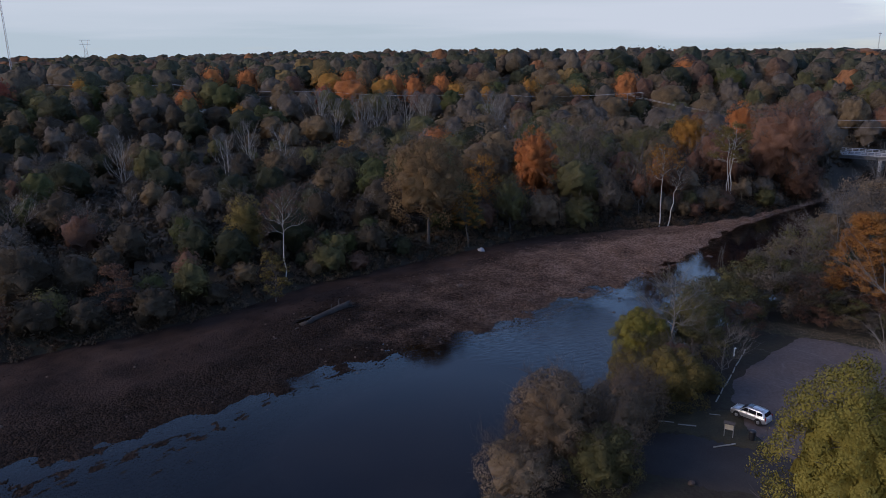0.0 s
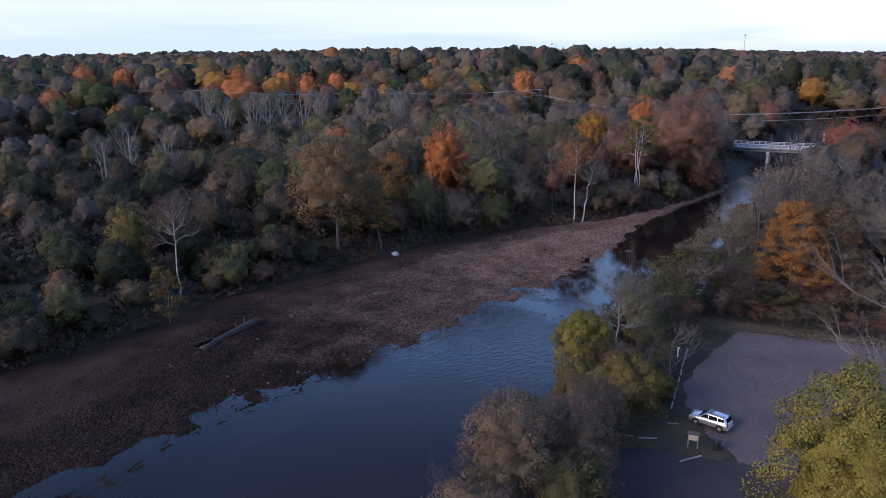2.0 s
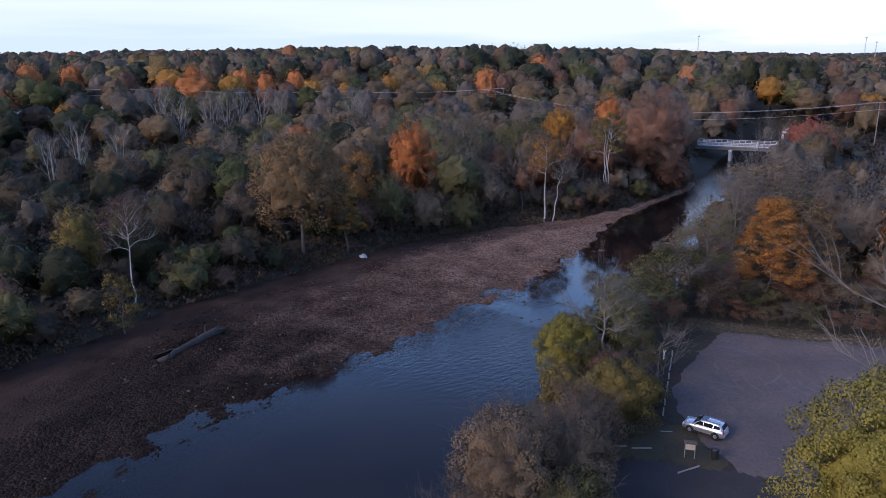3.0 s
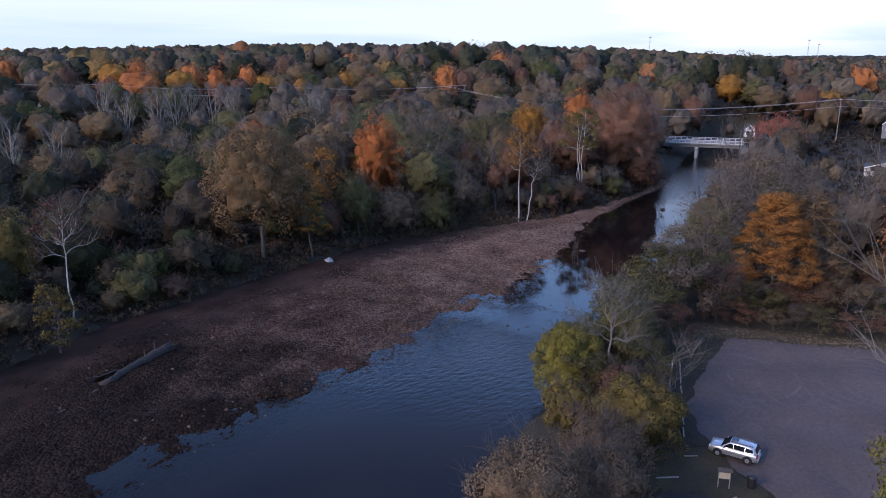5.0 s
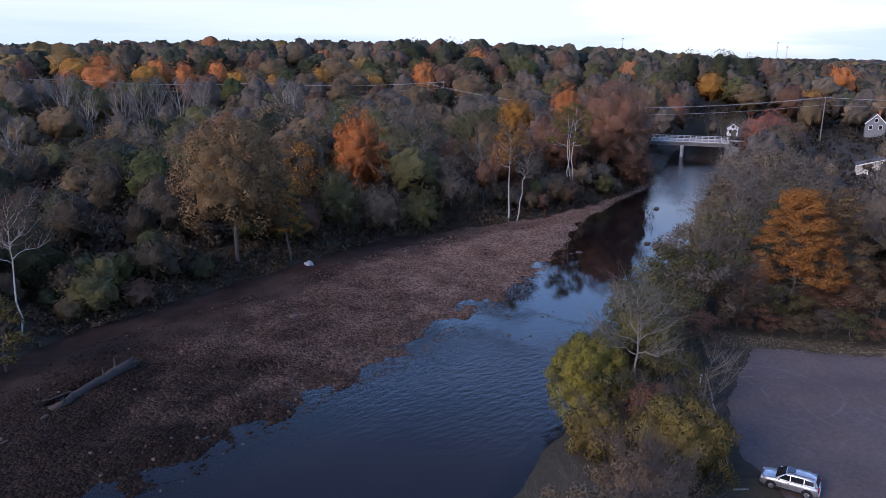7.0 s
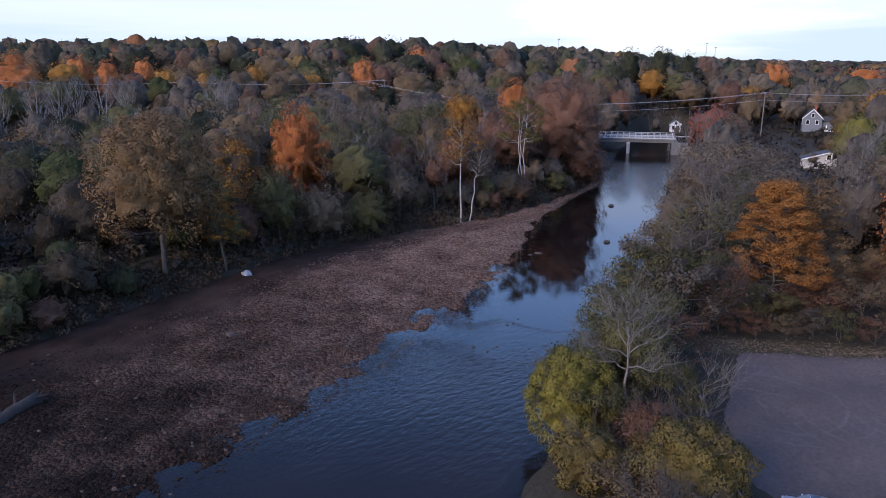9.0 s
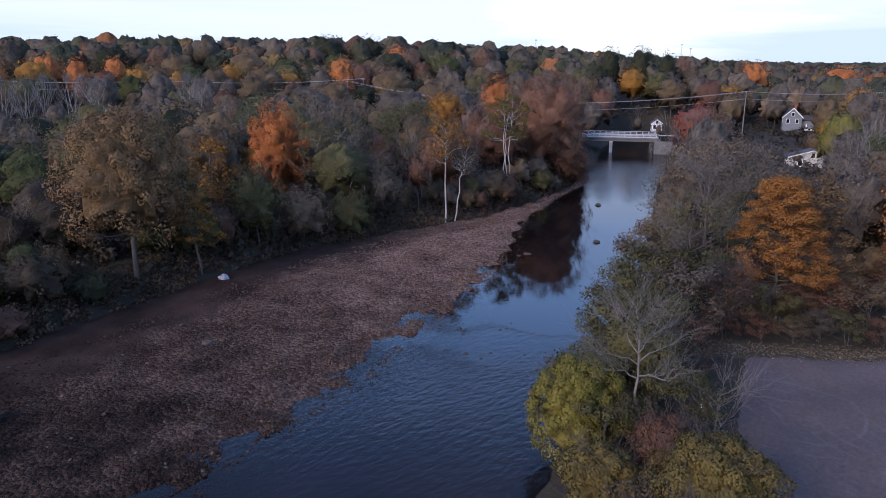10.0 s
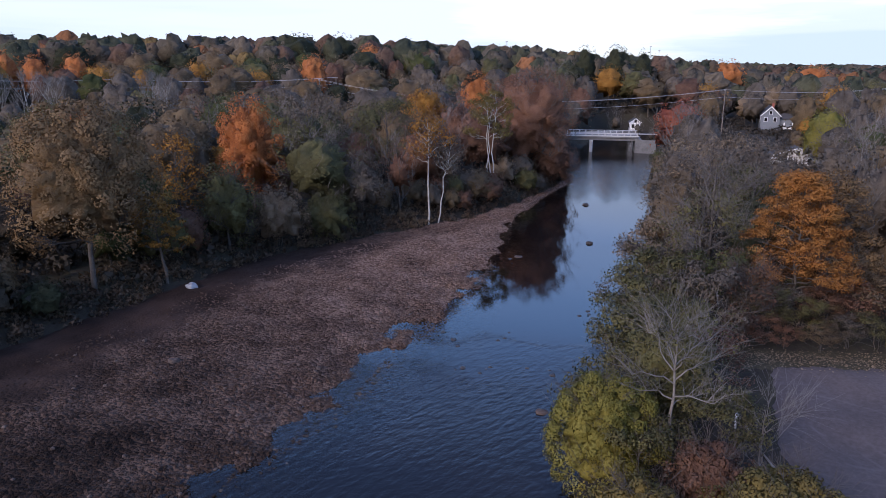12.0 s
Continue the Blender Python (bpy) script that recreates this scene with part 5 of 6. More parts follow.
# ---- woods too far to count, and brush on the forest floor ----
def woods_material(name, stops, value=1.0):
    """Every crown its own shade, mottled by noise."""
    m, n, l, b = node_mat(name)
    geo = n.new("ShaderNodeNewGeometry")
    own = n.new("ShaderNodeAttribute")
    own.attribute_name = "crown_shade"
    r = n.new("ShaderNodeValToRGB")
    r.color_ramp.interpolation = "CONSTANT"
    els = r.color_ramp.elements
    while len(els) < len(stops):
        els.new(0.5)
    for e, (at, c) in zip(els, stops):
        e.position, e.color = at, (*[v * value for v in c], 1)
    l.new(own.outputs["Fac"], r.inputs["Fac"])
    nz = add(n, "ShaderNodeTexNoise", Scale=0.55, Detail=4.0, Roughness=0.7)
    l.new(geo.outputs["Position"], nz.inputs["Vector"])
    hsv = n.new("ShaderNodeHueSaturation")
    k = n.new("ShaderNodeMath")
    k.operation = "MULTIPLY_ADD"
    k.inputs[1].default_value = 1.5
    sp = n.new("ShaderNodeMath")
    sp.operation = "MULTIPLY_ADD"
    sp.inputs[1].default_value, sp.inputs[2].default_value = 0.3, 0.1
    l.new(geo.outputs["Random Per Island"], sp.inputs[0])
    l.new(nz.outputs["Fac"], k.inputs[0])
    l.new(sp.outputs[0], k.inputs[2])
    l.new(k.outputs[0], hsv.inputs["Value"])
    l.new(r.outputs["Color"], hsv.inputs["Color"])
    l.new(hsv.outputs["Color"], b.inputs["Base Color"])
    bp = add(n, "ShaderNodeBump", Strength=0.7, Distance=0.9)
    l.new(nz.outputs["Fac"], bp.inputs["Height"])
    l.new(bp.outputs["Normal"], b.inputs["Normal"])
    b.inputs["Roughness"].default_value = 0.85
    b.inputs["Specular IOR Level"].default_value = 0.1
    return m


def mass(name, v, f, out, tone, mat, label):
    out = out / np.linalg.norm(out, axis=1, keepdims=True)
    me = mesh_of(name, v.tolist(), f, mat, True)
    me.attributes.new("crown_shade", "FLOAT", "POINT").data.foreach_set("value", tone.astype(np.float32))
    me.normals_split_custom_set_from_vertices(out.tolist())
    return tagged(new(name, me), label, "woods", kind="stuff")


def sprays(name, rng, spots, per, leaf, label, mat):
    """Low growth as one mass of leaf sprays; spots: x, y, ground, height, radius."""
    spots = np.array(spots)
    n, blobs = len(spots), 7
    c = np.repeat(spots, blobs, 0)
    ang, rr = rng.uniform(0, 6.28, n * blobs), np.sqrt(rng.uniform(0, 1, n * blobs)) * 0.62
    cz = c[:, 2] + c[:, 3] * (0.84 - 0.42 * rr - rng.uniform(0, 0.25, n * blobs) * (rng.uniform(0, 1, n * blobs) > 0.5))
    tips = np.stack([c[:, 0] + np.cos(ang) * rr * c[:, 4], c[:, 1] + np.sin(ang) * rr * c[:, 4], cz], 1)
    idx = np.repeat(np.arange(n * blobs), per // blobs)
    k, size = len(idx), c[:, 4]
    d = rng.normal(0, 1, (k, 3))
    d /= np.linalg.norm(d, axis=1, keepdims=True)
    p = tips[idx] + d * (size[idx] * 0.46 * rng.uniform(0.75, 1.1, k))[:, None]
    nrm = d + rng.normal(0, 0.5, (k, 3))
    u = np.cross(nrm, rng.normal(0, 1, (k, 3))); u /= np.linalg.norm(u, axis=1, keepdims=True)
    w = np.cross(nrm, u); w /= np.linalg.norm(w, axis=1, keepdims=True)
    s = (leaf * size[idx] / 5.0 * rng.uniform(0.6, 1.3, k))[:, None]
    v = np.stack([p - u * s * 0.6 - w * s * 0.4, p + u * s * 0.6 - w * s * 0.35, p + w * s * 0.65], 1).reshape(-1, 3)
    return mass(name, v, np.arange(k * 3).reshape(k, 3).tolist(), np.repeat(d + np.array([0, 0, 0.6]), 3, 0), np.repeat(rng.uniform(0, 1, n), blobs * 3 * (per // blobs)), mat, label)


def woods(name, rng, spots, label, mat, leafs, leaf, grid, lobes):
    """Whole crowns, lobed and uneven, joined into one mass; spots: x, y, ground, height, radius."""
    forms = [lobed(rng, 1.0, 0.36, leafs, leaf, 0.12, lobes + k % 4, 0.0, 0.24 + 0.01 * (k % 3), 3, 0.96, grid) for k in range(10)]
    vs, fs, ns, ts, at = [], [], [], [], 0
    for x, y, z, H, R in spots:
        v, f, out = forms[int(rng.integers(0, 10))]
        a = rng.uniform(0, 6.28)
        turn = np.array([[math.cos(a), -math.sin(a), 0], [math.sin(a), math.cos(a), 0], [0, 0, 1]])
        vs.append((v @ turn.T) * np.array([R / 0.36, R / 0.36, H]) + np.array([x, y, z]))
        ns.append(out @ turn.T)
        fs += [[i + at for i in q] for q in f]
        ts.append(np.full(len(v), rng.uniform(0, 1)))
        at += len(v)
    return mass(name, np.concatenate(vs), fs, np.concatenate(ns), np.concatenate(ts), mat, label)


WOOD_SHADES = ((0.0, (0.052, 0.052, 0.031)), (0.14, (0.085, 0.07, 0.05)), (0.32, (0.062, 0.06, 0.035)), (0.46, (0.098, 0.078, 0.056)), (0.60, (0.092, 0.066, 0.043)),
               (0.72, (0.036, 0.04, 0.026)), (0.84, (0.098, 0.06, 0.041)), (0.93, (0.22, 0.095, 0.042)), (0.97, (0.16, 0.105, 0.042)))
WOODS = woods_material("distant_autumn_woods", WOOD_SHADES)
# bluer, flatter copy of the wood colours: distance haze painted in
HAZY_HORIZON = woods_material("horizon_woods", [(at, (0.6 * c[0] + 0.018, 0.6 * c[1] + 0.022, 0.6 * c[2] + 0.026)) for at, c in WOOD_SHADES])
weeds, spots = np.random.default_rng(9), []
for i in range(1500):
    x = weeds.uniform(-45, 165)
    spots.append((x, np.interp(x, RX, BANK_FOOT) + weeds.uniform(-0.6, 6.0), 0, 0, weeds.uniform(0.5, 1.2)))
spots = [(x, y, float(land(x, y)) - 0.25, weeds.uniform(0.7, 1.7), r) for x, y, _, _, r in spots]
BANK_WEED = leafy("withered_bank_weeds", (0.05, 0.035, 0.026), (0.10, 0.068, 0.046), (0.19, 0.14, 0.085), 0.12)
sprays("bank_weeds", weeds, spots, 42, 1.3, "withered brown weeds along the bank", BANK_WEED)
spots, tall = [], np.random.default_rng(8)
for lo, hi, n, rad in ((322, 640, 1900, 6.6),):
    for i in range(n):
        a, r = radians(tall.uniform(-24, 98)), math.sqrt(tall.uniform(lo * lo, hi * hi))
        x, y = 8 + math.sin(a) * r, 15 + math.cos(a) * r
        if site(x, y) and not open_field(x, y):
            spots.append((x, y, float(land(x, y)), tall.uniform(13, 18.5), rad * tall.uniform(0.8, 1.3)))
woods("distant_woods", tall, spots, "autumn woods rolling away over low hills", WOODS, 60, 0.024, (12, 8), 26)
spots = []
for i in range(1250):
    a, r = radians(tall.uniform(-24, 98)), math.sqrt(tall.uniform(640 ** 2, 1250 ** 2))
    x, y = 8 + math.sin(a) * r, 15 + math.cos(a) * r
    spots.append((x, y, float(land(x, y)), tall.uniform(13, 20), 10 * tall.uniform(0.8, 1.25)))
woods("farther_woods", tall, spots, "autumn woods on the farther hills", WOODS, 24, 0.035, (9, 6), 18)
spots = []
for i in range(2600):
    a, r = radians(tall.uniform(-26, 100)), math.sqrt(tall.uniform(1200 ** 2, 3800 ** 2))
    x, y = 8 + math.sin(a) * r, 15 + math.cos(a) * r
    spots.append((x, y, float(land(x, y)), tall.uniform(13, 20), tall.uniform(14, 24)))
woods("horizon_woods", tall, spots, "dark woods along the horizon with haze in their colour", HAZY_HORIZON, 6, 0.05, (7, 5), 12)
spots = []
for i in range(3900):
    a, r = radians(tall.uniform(-24, 98)), math.sqrt(tall.uniform(70 ** 2, 320 ** 2))
    x, y = 8 + math.sin(a) * r, 15 + math.cos(a) * r
    if site(x, y) and not open_field(x, y):
        spots.append((x, y, float(land(x, y)) - 0.4, tall.uniform(1.2, 2.8), tall.uniform(1.2, 2.4)))
for i in range(1300):
    x, y = tall.uniform(-45, 75), tall.uniform(112, 205)
    if y > np.interp(x, RX, BANK_FOOT) + 8:
        spots.append((x, y, float(land(x, y)) - 0.4, tall.uniform(1.0, 3.2), tall.uniform(1.2, 2.8)))
BRUSH = leafy("withered_brush", (0.03, 0.025, 0.02), (0.06, 0.05, 0.038), (0.11, 0.085, 0.06), 0.08)
sprays("brush", tall, spots, 35, 1.6, "low withered brush on the forest floor", BRUSH)


# ---- the car on the parking ground ----
def loft(bm, sections):
    """Skin over closed cross-sections of equal count."""
    rings = [[bm.verts.new(p) for p in s] for s in sections]
    n = len(rings[0])
    for a, b in zip(rings, rings[1:]):
        for k in range(n):
            bm.faces.new((a[k], a[(k + 1) % n], b[(k + 1) % n], b[k]))
    bm.faces.new(rings[0][::-1])
    bm.faces.new(rings[-1])
    bmesh.ops.recalc_face_normals(bm, faces=bm.faces)
    return bm


def hull(y, half, low, high, tuck=0.06, crown=0.03):
    """A rounded cross-section of a car body at y along it."""
    return [(-half + tuck, y, low), (half - tuck, y, low), (half, y, low + 0.16), (half, y, low + (high - low) * 0.62), (half - tuck * 0.8, y, high - 0.05),
            (half - tuck * 2.2, y, high), (0, y, high + crown), (-half + tuck * 2.2, y, high), (-half + tuck * 0.8, y, high - 0.05), (-half, y, low + (high - low) * 0.62), (-half, y, low + 0.16)]


def suv():
    car = thing("suv", pose(48.6, 39.9, float(land(48.6, 39.9)) + 0.03, 0, 0, 18.5) @ Matrix.Diagonal((0.79, 0.79, 0.8, 1)), "silver sport utility car with roof rails parked on gravel", "car")
    bm = bmesh.new()
    loft(bm, [hull(2.17, 0.70, 0.42, 0.72), hull(2.10, 0.82, 0.32, 0.86), hull(1.85, 0.89, 0.28, 0.98), hull(1.0, 0.91, 0.28, 1.06), hull(0.2, 0.915, 0.28, 1.07),
              hull(-1.2, 0.915, 0.28, 1.08), hull(-1.95, 0.90, 0.30, 1.08), hull(-2.12, 0.86, 0.36, 1.04), hull(-2.17, 0.78, 0.44, 0.96)])
    body = part("body", bm, SILVER, car, soft=True)
    bm = bmesh.new()

    def cab(y, half, z, w):
        return [(-half, y, 1.0), (half, y, 1.0), (half - 0.02, y, 1.06), (w, y, z - 0.08), (w - 0.1, y, z), (0, y, z + 0.025), (-w + 0.1, y, z), (-w, y, z - 0.08), (-half + 0.02, y, 1.06)]
    loft(bm, [cab(1.10, 0.84, 1.10, 0.80), cab(0.72, 0.86, 1.36, 0.76), cab(0.30, 0.87, 1.63, 0.70), cab(-0.4, 0.87, 1.69, 0.70), cab(-1.3, 0.87, 1.67, 0.69),
              cab(-1.78, 0.85, 1.60, 0.67), cab(-2.08, 0.82, 1.10, 0.76)])
    part("cabin", bm, SILVER, car, soft=True)

    def pane(name, pts, mat=GLASS_DARK, label="dark tinted glass"):
        b = bmesh.new()
        up = (Vector(pts[1]) - Vector(pts[0])).cross(Vector(pts[2]) - Vector(pts[0])).normalized()
        mid = sum((Vector(p) for p in pts), Vector()) / len(pts)
        if up.dot(mid - Vector((0, -0.4, 1.1))) < 0:
            up = -up
        rings = [[b.verts.new(Vector(p) + up * k) for p in pts] for k in (0.012, -0.03)]
        b.faces.new(rings[0])
        b.faces.new(rings[1][::-1])
        for i in range(len(pts)):
            j = (i + 1) % len(pts)
            b.faces.new((rings[0][i], rings[1][i], rings[1][j], rings[0][j]))
        bmesh.ops.recalc_face_normals(b, faces=b.faces)
        return part(name, b, mat, car, label)
    for sx in (-1, 1):
        def side(y, z):
            k = (z - 1.06) / 0.55
            return (sx * (0.862 - 0.148 * k + 0.012), y, z)
        pane("side_window", [side(0.86, 1.14), side(0.02, 1.14), side(0.02, 1.54), side(0.36, 1.54)])
        pane("side_window", [side(-0.04, 1.14), side(-0.98, 1.14), side(-0.98, 1.55), side(-0.04, 1.54)])
        pane("side_window", [side(-1.05, 1.16), side(-1.72, 1.20), side(-1.66, 1.48), side(-1.05, 1.53)])
    pane("windscreen", [(-0.74, 1.06, 1.16), (0.74, 1.06, 1.16), (0.64, 0.37, 1.62), (-0.64, 0.37, 1.62)])
    pane("rear_window", [(0.68, -2.075, 1.18), (-0.68, -2.075, 1.18), (-0.60, -1.86, 1.55), (0.60, -1.86, 1.55)])
    part("sunroof", box(bmesh.new(), 0.82, 0.62, 0.03, (0, 0.0, 1.705), bevel=0.01), GLASS_DARK, car, "dark glass sunroof")
    for sx in (-1, 1):
        bm = bmesh.new()
        rod(bm, (sx * 0.60, 0.25, 1.73), (sx * 0.60, -1.6, 1.72), 0.022, 0.022)
        for y in (0.25, -0.7, -1.6):
            rod(bm, (sx * 0.60, y, 1.64), (sx * 0.60, y, 1.735), 0.02, 0.02)
        part("roof_rail", bm, BLACK_TRIM, car, "black roof rail")
        part("mirror", box(bmesh.new(), 0.2, 0.13, 0.15, (sx * 1.0, 0.82, 1.16), bevel=0.03), SILVER, car)
        part("headlight", box(bmesh.new(), 0.34, 0.22, 0.17, (sx * 0.66, 2.03, 0.80), bevel=0.03), CLEAR_LENS, car, "clear headlight")
        part("tail_light", box(bmesh.new(), 0.14, 0.10, 0.42, (sx * 0.80, -2.10, 0.98), bevel=0.02), RED_LENS, car, "red tail light")
        part("sill", box(bmesh.new(), 0.06, 2.0, 0.16, (sx * 0.91, 0.0, 0.36), bevel=0.02), BLACK_TRIM, car, "dark plastic sill")
        for k in (0.55, -0.45):
            part("door_handle", box(bmesh.new(), 0.04, 0.18, 0.035, (sx * 0.922, k - 0.45, 0.98), bevel=0.01), BLACK_TRIM, car)
        for y in (1.32, -1.31):
            bm = bmesh.new()
            rod(bm, (sx * 0.70, y, 0.35), (sx * 0.93, y, 0.35), 0.35, 0.35, 24)
            bmesh.ops.bevel(bm, geom=[e for e in bm.edges if len(e.link_faces) == 2 and abs(e.calc_face_angle(0)) > 1], offset=0.04, segments=2, affect="EDGES")
            wheel = part("wheel", bm, RUBBER, car, "black tyre")
            bm = bmesh.new()
            rod(bm, (sx * 0.91, y, 0.35), (sx * 0.945, y, 0.35), 0.225, 0.19, 20)
            for a in range(5):
                box(bm, 0.03, 0.05, 0.19, m=pose(sx * 0.945, y, 0.35, 72 * a, 0, 0) @ Matrix.Translation((0, 0, 0.1)))
            part("rim", bm, ALLOY, wheel, "silver alloy rim")
            bm = bmesh.new()
            rod(bm, (sx * 0.86, y, 0.38), (sx * 0.918, y, 0.38), 0.44, 0.44, 24)
            part("wheel_arch", bm, BLACK_TRIM, car, "dark wheel arch")
    part("front_bumper", box(bmesh.new(), 1.5, 0.16, 0.22, (0, 2.12, 0.46), bevel=0.05), SILVER, car)
    part("rear_bumper", box(bmesh.new(), 1.62, 0.16, 0.26, (0, -2.14, 0.50), bevel=0.05), SILVER, car)
    part("grille", box(bmesh.new(), 0.7, 0.05, 0.12, (0, 2.15, 0.74), bevel=0.01), BLACK_TRIM, car, "black grille")
    part("number_plate", box(bmesh.new(), 0.30, 0.02, 0.15, (0, -2.185, 0.88)), WHITE_PAINT, car, "pale blank plate")
    return car


suv()


# ---- notice board, bin, timbers round the parking ground ----
def ground_at(x, y, lift=0.0):
    return float(land(x, y)) + lift


def notice_board(x, y, turn):
    b = thing("notice_board", pose(x, y, ground_at(x, y), 0, 0, turn) @ Matrix.Diagonal((0.74, 0.74, 0.74, 1)), "tan notice board on two weathered timber posts", "sign")
    for sx in (-1, 1):
        part("post", rod(bmesh.new(), (sx * 0.5, 0, -0.2), (sx * 0.5, 0, 1.95), 0.055, 0.05), TIMBER, b)
    part("board", box(bmesh.new(), 0.92, 0.05, 0.72, (0, -0.05, 1.42), bevel=0.008), TAN_BOARD, b, "tan board")
    part("cap", box(bmesh.new(), 1.3, 0.5, 0.06, m=pose(0, -0.1, 1.97, 22)), DARK_TWIG, b, "dark brown pitched cap")
    part("frame_rail", box(bmesh.new(), 0.98, 0.08, 0.07, (0, -0.04, 1.04), bevel=0.01), DARK_TWIG, b)


notice_board(44.25, 38.1, -50)


def litter_bin(x, y):
    b = thing("litter_bin", pose(x, y, ground_at(x, y)), "black round litter bin standing on the grass edge", "bin")
    bm = bmesh.new()
    rod(bm, (0, 0, 0), (0, 0, 0.82), 0.27, 0.31, 20)
    part("drum", bm, BLACK_TRIM, b)
    bm = bmesh.new()
    bmesh.ops.create_uvsphere(bm, u_segments=18, v_segments=8, radius=0.33, matrix=Matrix.Translation((0, 0, 0.83)) @ Matrix.Diagonal((1, 1, 0.55, 1)))
    part("lid", bm, BLACK_TRIM, b, "domed black lid", True)
    part("rim", rod(bmesh.new(), (0, 0, 0.78), (0, 0, 0.84), 0.335, 0.335, 20), BLACK_TRIM, b)


litter_bin(45.9, 37.0)


def timber(x, y, length, turn, label="pale weathered timber lying as a wheel stop"):
    rng = np.random.default_rng(int(x * 10 + y))
    ob = thing("wheel_stop", pose(x, y, ground_at(x, y, 0.06), 0, 0, turn), label, "timber", "wheel stops")
    bm = box(bmesh.new(), length, 0.12, 0.11, (0, 0, 0), bevel=0.03)
    for v in bm.verts:
        v.co += Vector(rng.normal(0, 0.008, 3))
    part("beam", bm, TIMBER, ob)


for k in range(8):
    timber(48.6 + 1.62 * k, 44.2 + 1.16 * k, 1.5, 36 + 3 * math.sin(k * 2.1))
timber(42.9, 37.1, 2.2, -8, "pale timber edging the grass")
timber(41.0, 42.6, 1.5, -38, "pale timber beside the paved way")
timber(42.3, 41.2, 1.6, -35, "pale timber beside the paved way")
timber(46.2, 41.9, 1.0, -40, "short weathered timber in the grass")

marker = thing("marker_post", pose(57.9, 51.8, ground_at(57.9, 51.8)), "short white marker post with bent top", "post")
part("post", rod(bmesh.new(), (0, 0, -0.1), (0, 0, 0.95), 0.07, 0.07), WHITE_PAINT, marker)
part("cap", box(bmesh.new(), 0.28, 0.16, 0.14, (0.07, 0, 0.97), bevel=0.03), WHITE_PAINT, marker)


# ---- fallen trunk and litter on the bar ----
def pipe(pts, r0, r1, sides):
    """One closed round stem along the points."""
    pts = np.array(pts)
    n = len(pts)
    d = np.gradient(pts, axis=0)
    d /= np.linalg.norm(d, axis=1, keepdims=True)
    u = np.cross(d, np.array([0, 0, 1.0]))
    u /= np.linalg.norm(u, axis=1, keepdims=True)
    w = np.cross(d, u)
    a = np.arange(sides) * 2 * math.pi / sides
    r = np.linspace(r0, r1, n)[:, None, None] * (1 + 0.1 * np.sin(np.arange(n)[:, None, None] * 2.3 + a[None, :, None] * 2))
    v = (pts[:, None, :] + (u[:, None, :] * np.cos(a)[None, :, None] + w[:, None, :] * np.sin(a)[None, :, None]) * r).reshape(-1, 3)
    f = [[i * sides + k, i * sides + (k + 1) % sides, (i + 1) * sides + (k + 1) % sides, (i + 1) * sides + k] for i in range(n - 1) for k in range(sides)]
    return v.tolist(), f + [list(range(sides))[::-1], list(range((n - 1) * sides, n * sides))]


def fallen_trunk():
    ob = thing("fallen_trunk", pose(19.0, 88.2, 0.32, 0, 0, 27), "bleached fallen trunk with broken limbs lying in the backwater", "log")
    rng = np.random.default_rng(3)
    segs, pts = bent(rng, (-4.6, 0, 0.12), (4.6, 0.3, 0.5), 8, 0.02, 0.16, 0.38, 0.015)
    me = mesh_of("stem", *pipe(pts, 0.3, 0.56, 10), DRIFTWOOD, True)
    stem = new("stem", me)
    stem.parent = ob
    for k, (at, dx, dy, dz, r) in enumerate(((6, 2.0, 1.6, 0.7, 0.14), (5, 1.2, 1.5, 0.5, 0.11), (3, -2.8, 1.3, 0.25, 0.12), (2, -2.6, -1.1, 0.1, 0.1), (7, 1.4, -1.0, 0.5, 0.12))):
        p = pts[at]
        _, line_pts = bent(rng, p, p + np.array([dx, dy, dz]), 3, 0.05, r, r * 0.35, 0.05)
        limb = new("limb", mesh_of("limb", *pipe(line_pts, r, r * 0.35, 7), DRIFTWOOD, True))
        limb.parent = ob
    bm = bmesh.new()
    for k in range(9):
        a = k * 0.7
        rod(bm, (4.5, 0.3, 0.5), (5.1 + 0.2 * math.cos(k), 0.4 + 0.75 * math.cos(a), 0.55 + 0.6 * math.sin(a)), 0.13, 0.03, 6)
    part("root_plate", bm, DRIFTWOOD, ob)


fallen_trunk()
second = thing("drift_log", pose(13.2, 84.2, 0.12, 0, 0, 33), "dark sodden log lying in the shallows", "log")
o = new("stem", mesh_of("stem", *pipe(bent(np.random.default_rng(4), (-4.2, 0, 0), (4.2, 0.2, 0.1), 6, 0.01, 0.12, 0.2, 0.012)[1], 0.12, 0.22, 8), DARK_TWIG, True))
o.parent = second


def boulder(name, x, y, size, mat, label, seed, squash=0.6, z=None):
    bm = bmesh.new()
    bmesh.ops.create_icosphere(bm, subdivisions=3, radius=size)
    for v in bm.verts:
        n = noise.noise(v.co / size * 1.3 + Vector((seed * 3.1, 0, 0)))
        v.co *= 1 + 0.32 * n + 0.1 * noise.noise(v.co / size * 4 + Vector((0, seed, 0)))
        v.co.z *= squash
    me = bpy.data.meshes.new(name)
    bm.to_mesh(me)
    bm.free()
    me.materials.append(mat)
    ob = new(name, me)
    ob.location = (x, y, (ground_at(x, y) if z is None else z) + size * squash * 0.45)
    return tagged(ob, label, "rock")


boulder("boulder", 53.6, 111.0, 0.62, PALE_STONE, "pale blue-grey boulder at the foot of the bank", 1, 0.7)
boulder("boulder", 102.8, 87.9, 0.5, WET_STONE, "dark boulder standing in the river", 2, 0.6, -0.1)
boulder("boulder", 41.3, 92.6, 0.5, STONE, "flat slab on the gravel bar", 3, 0.4)
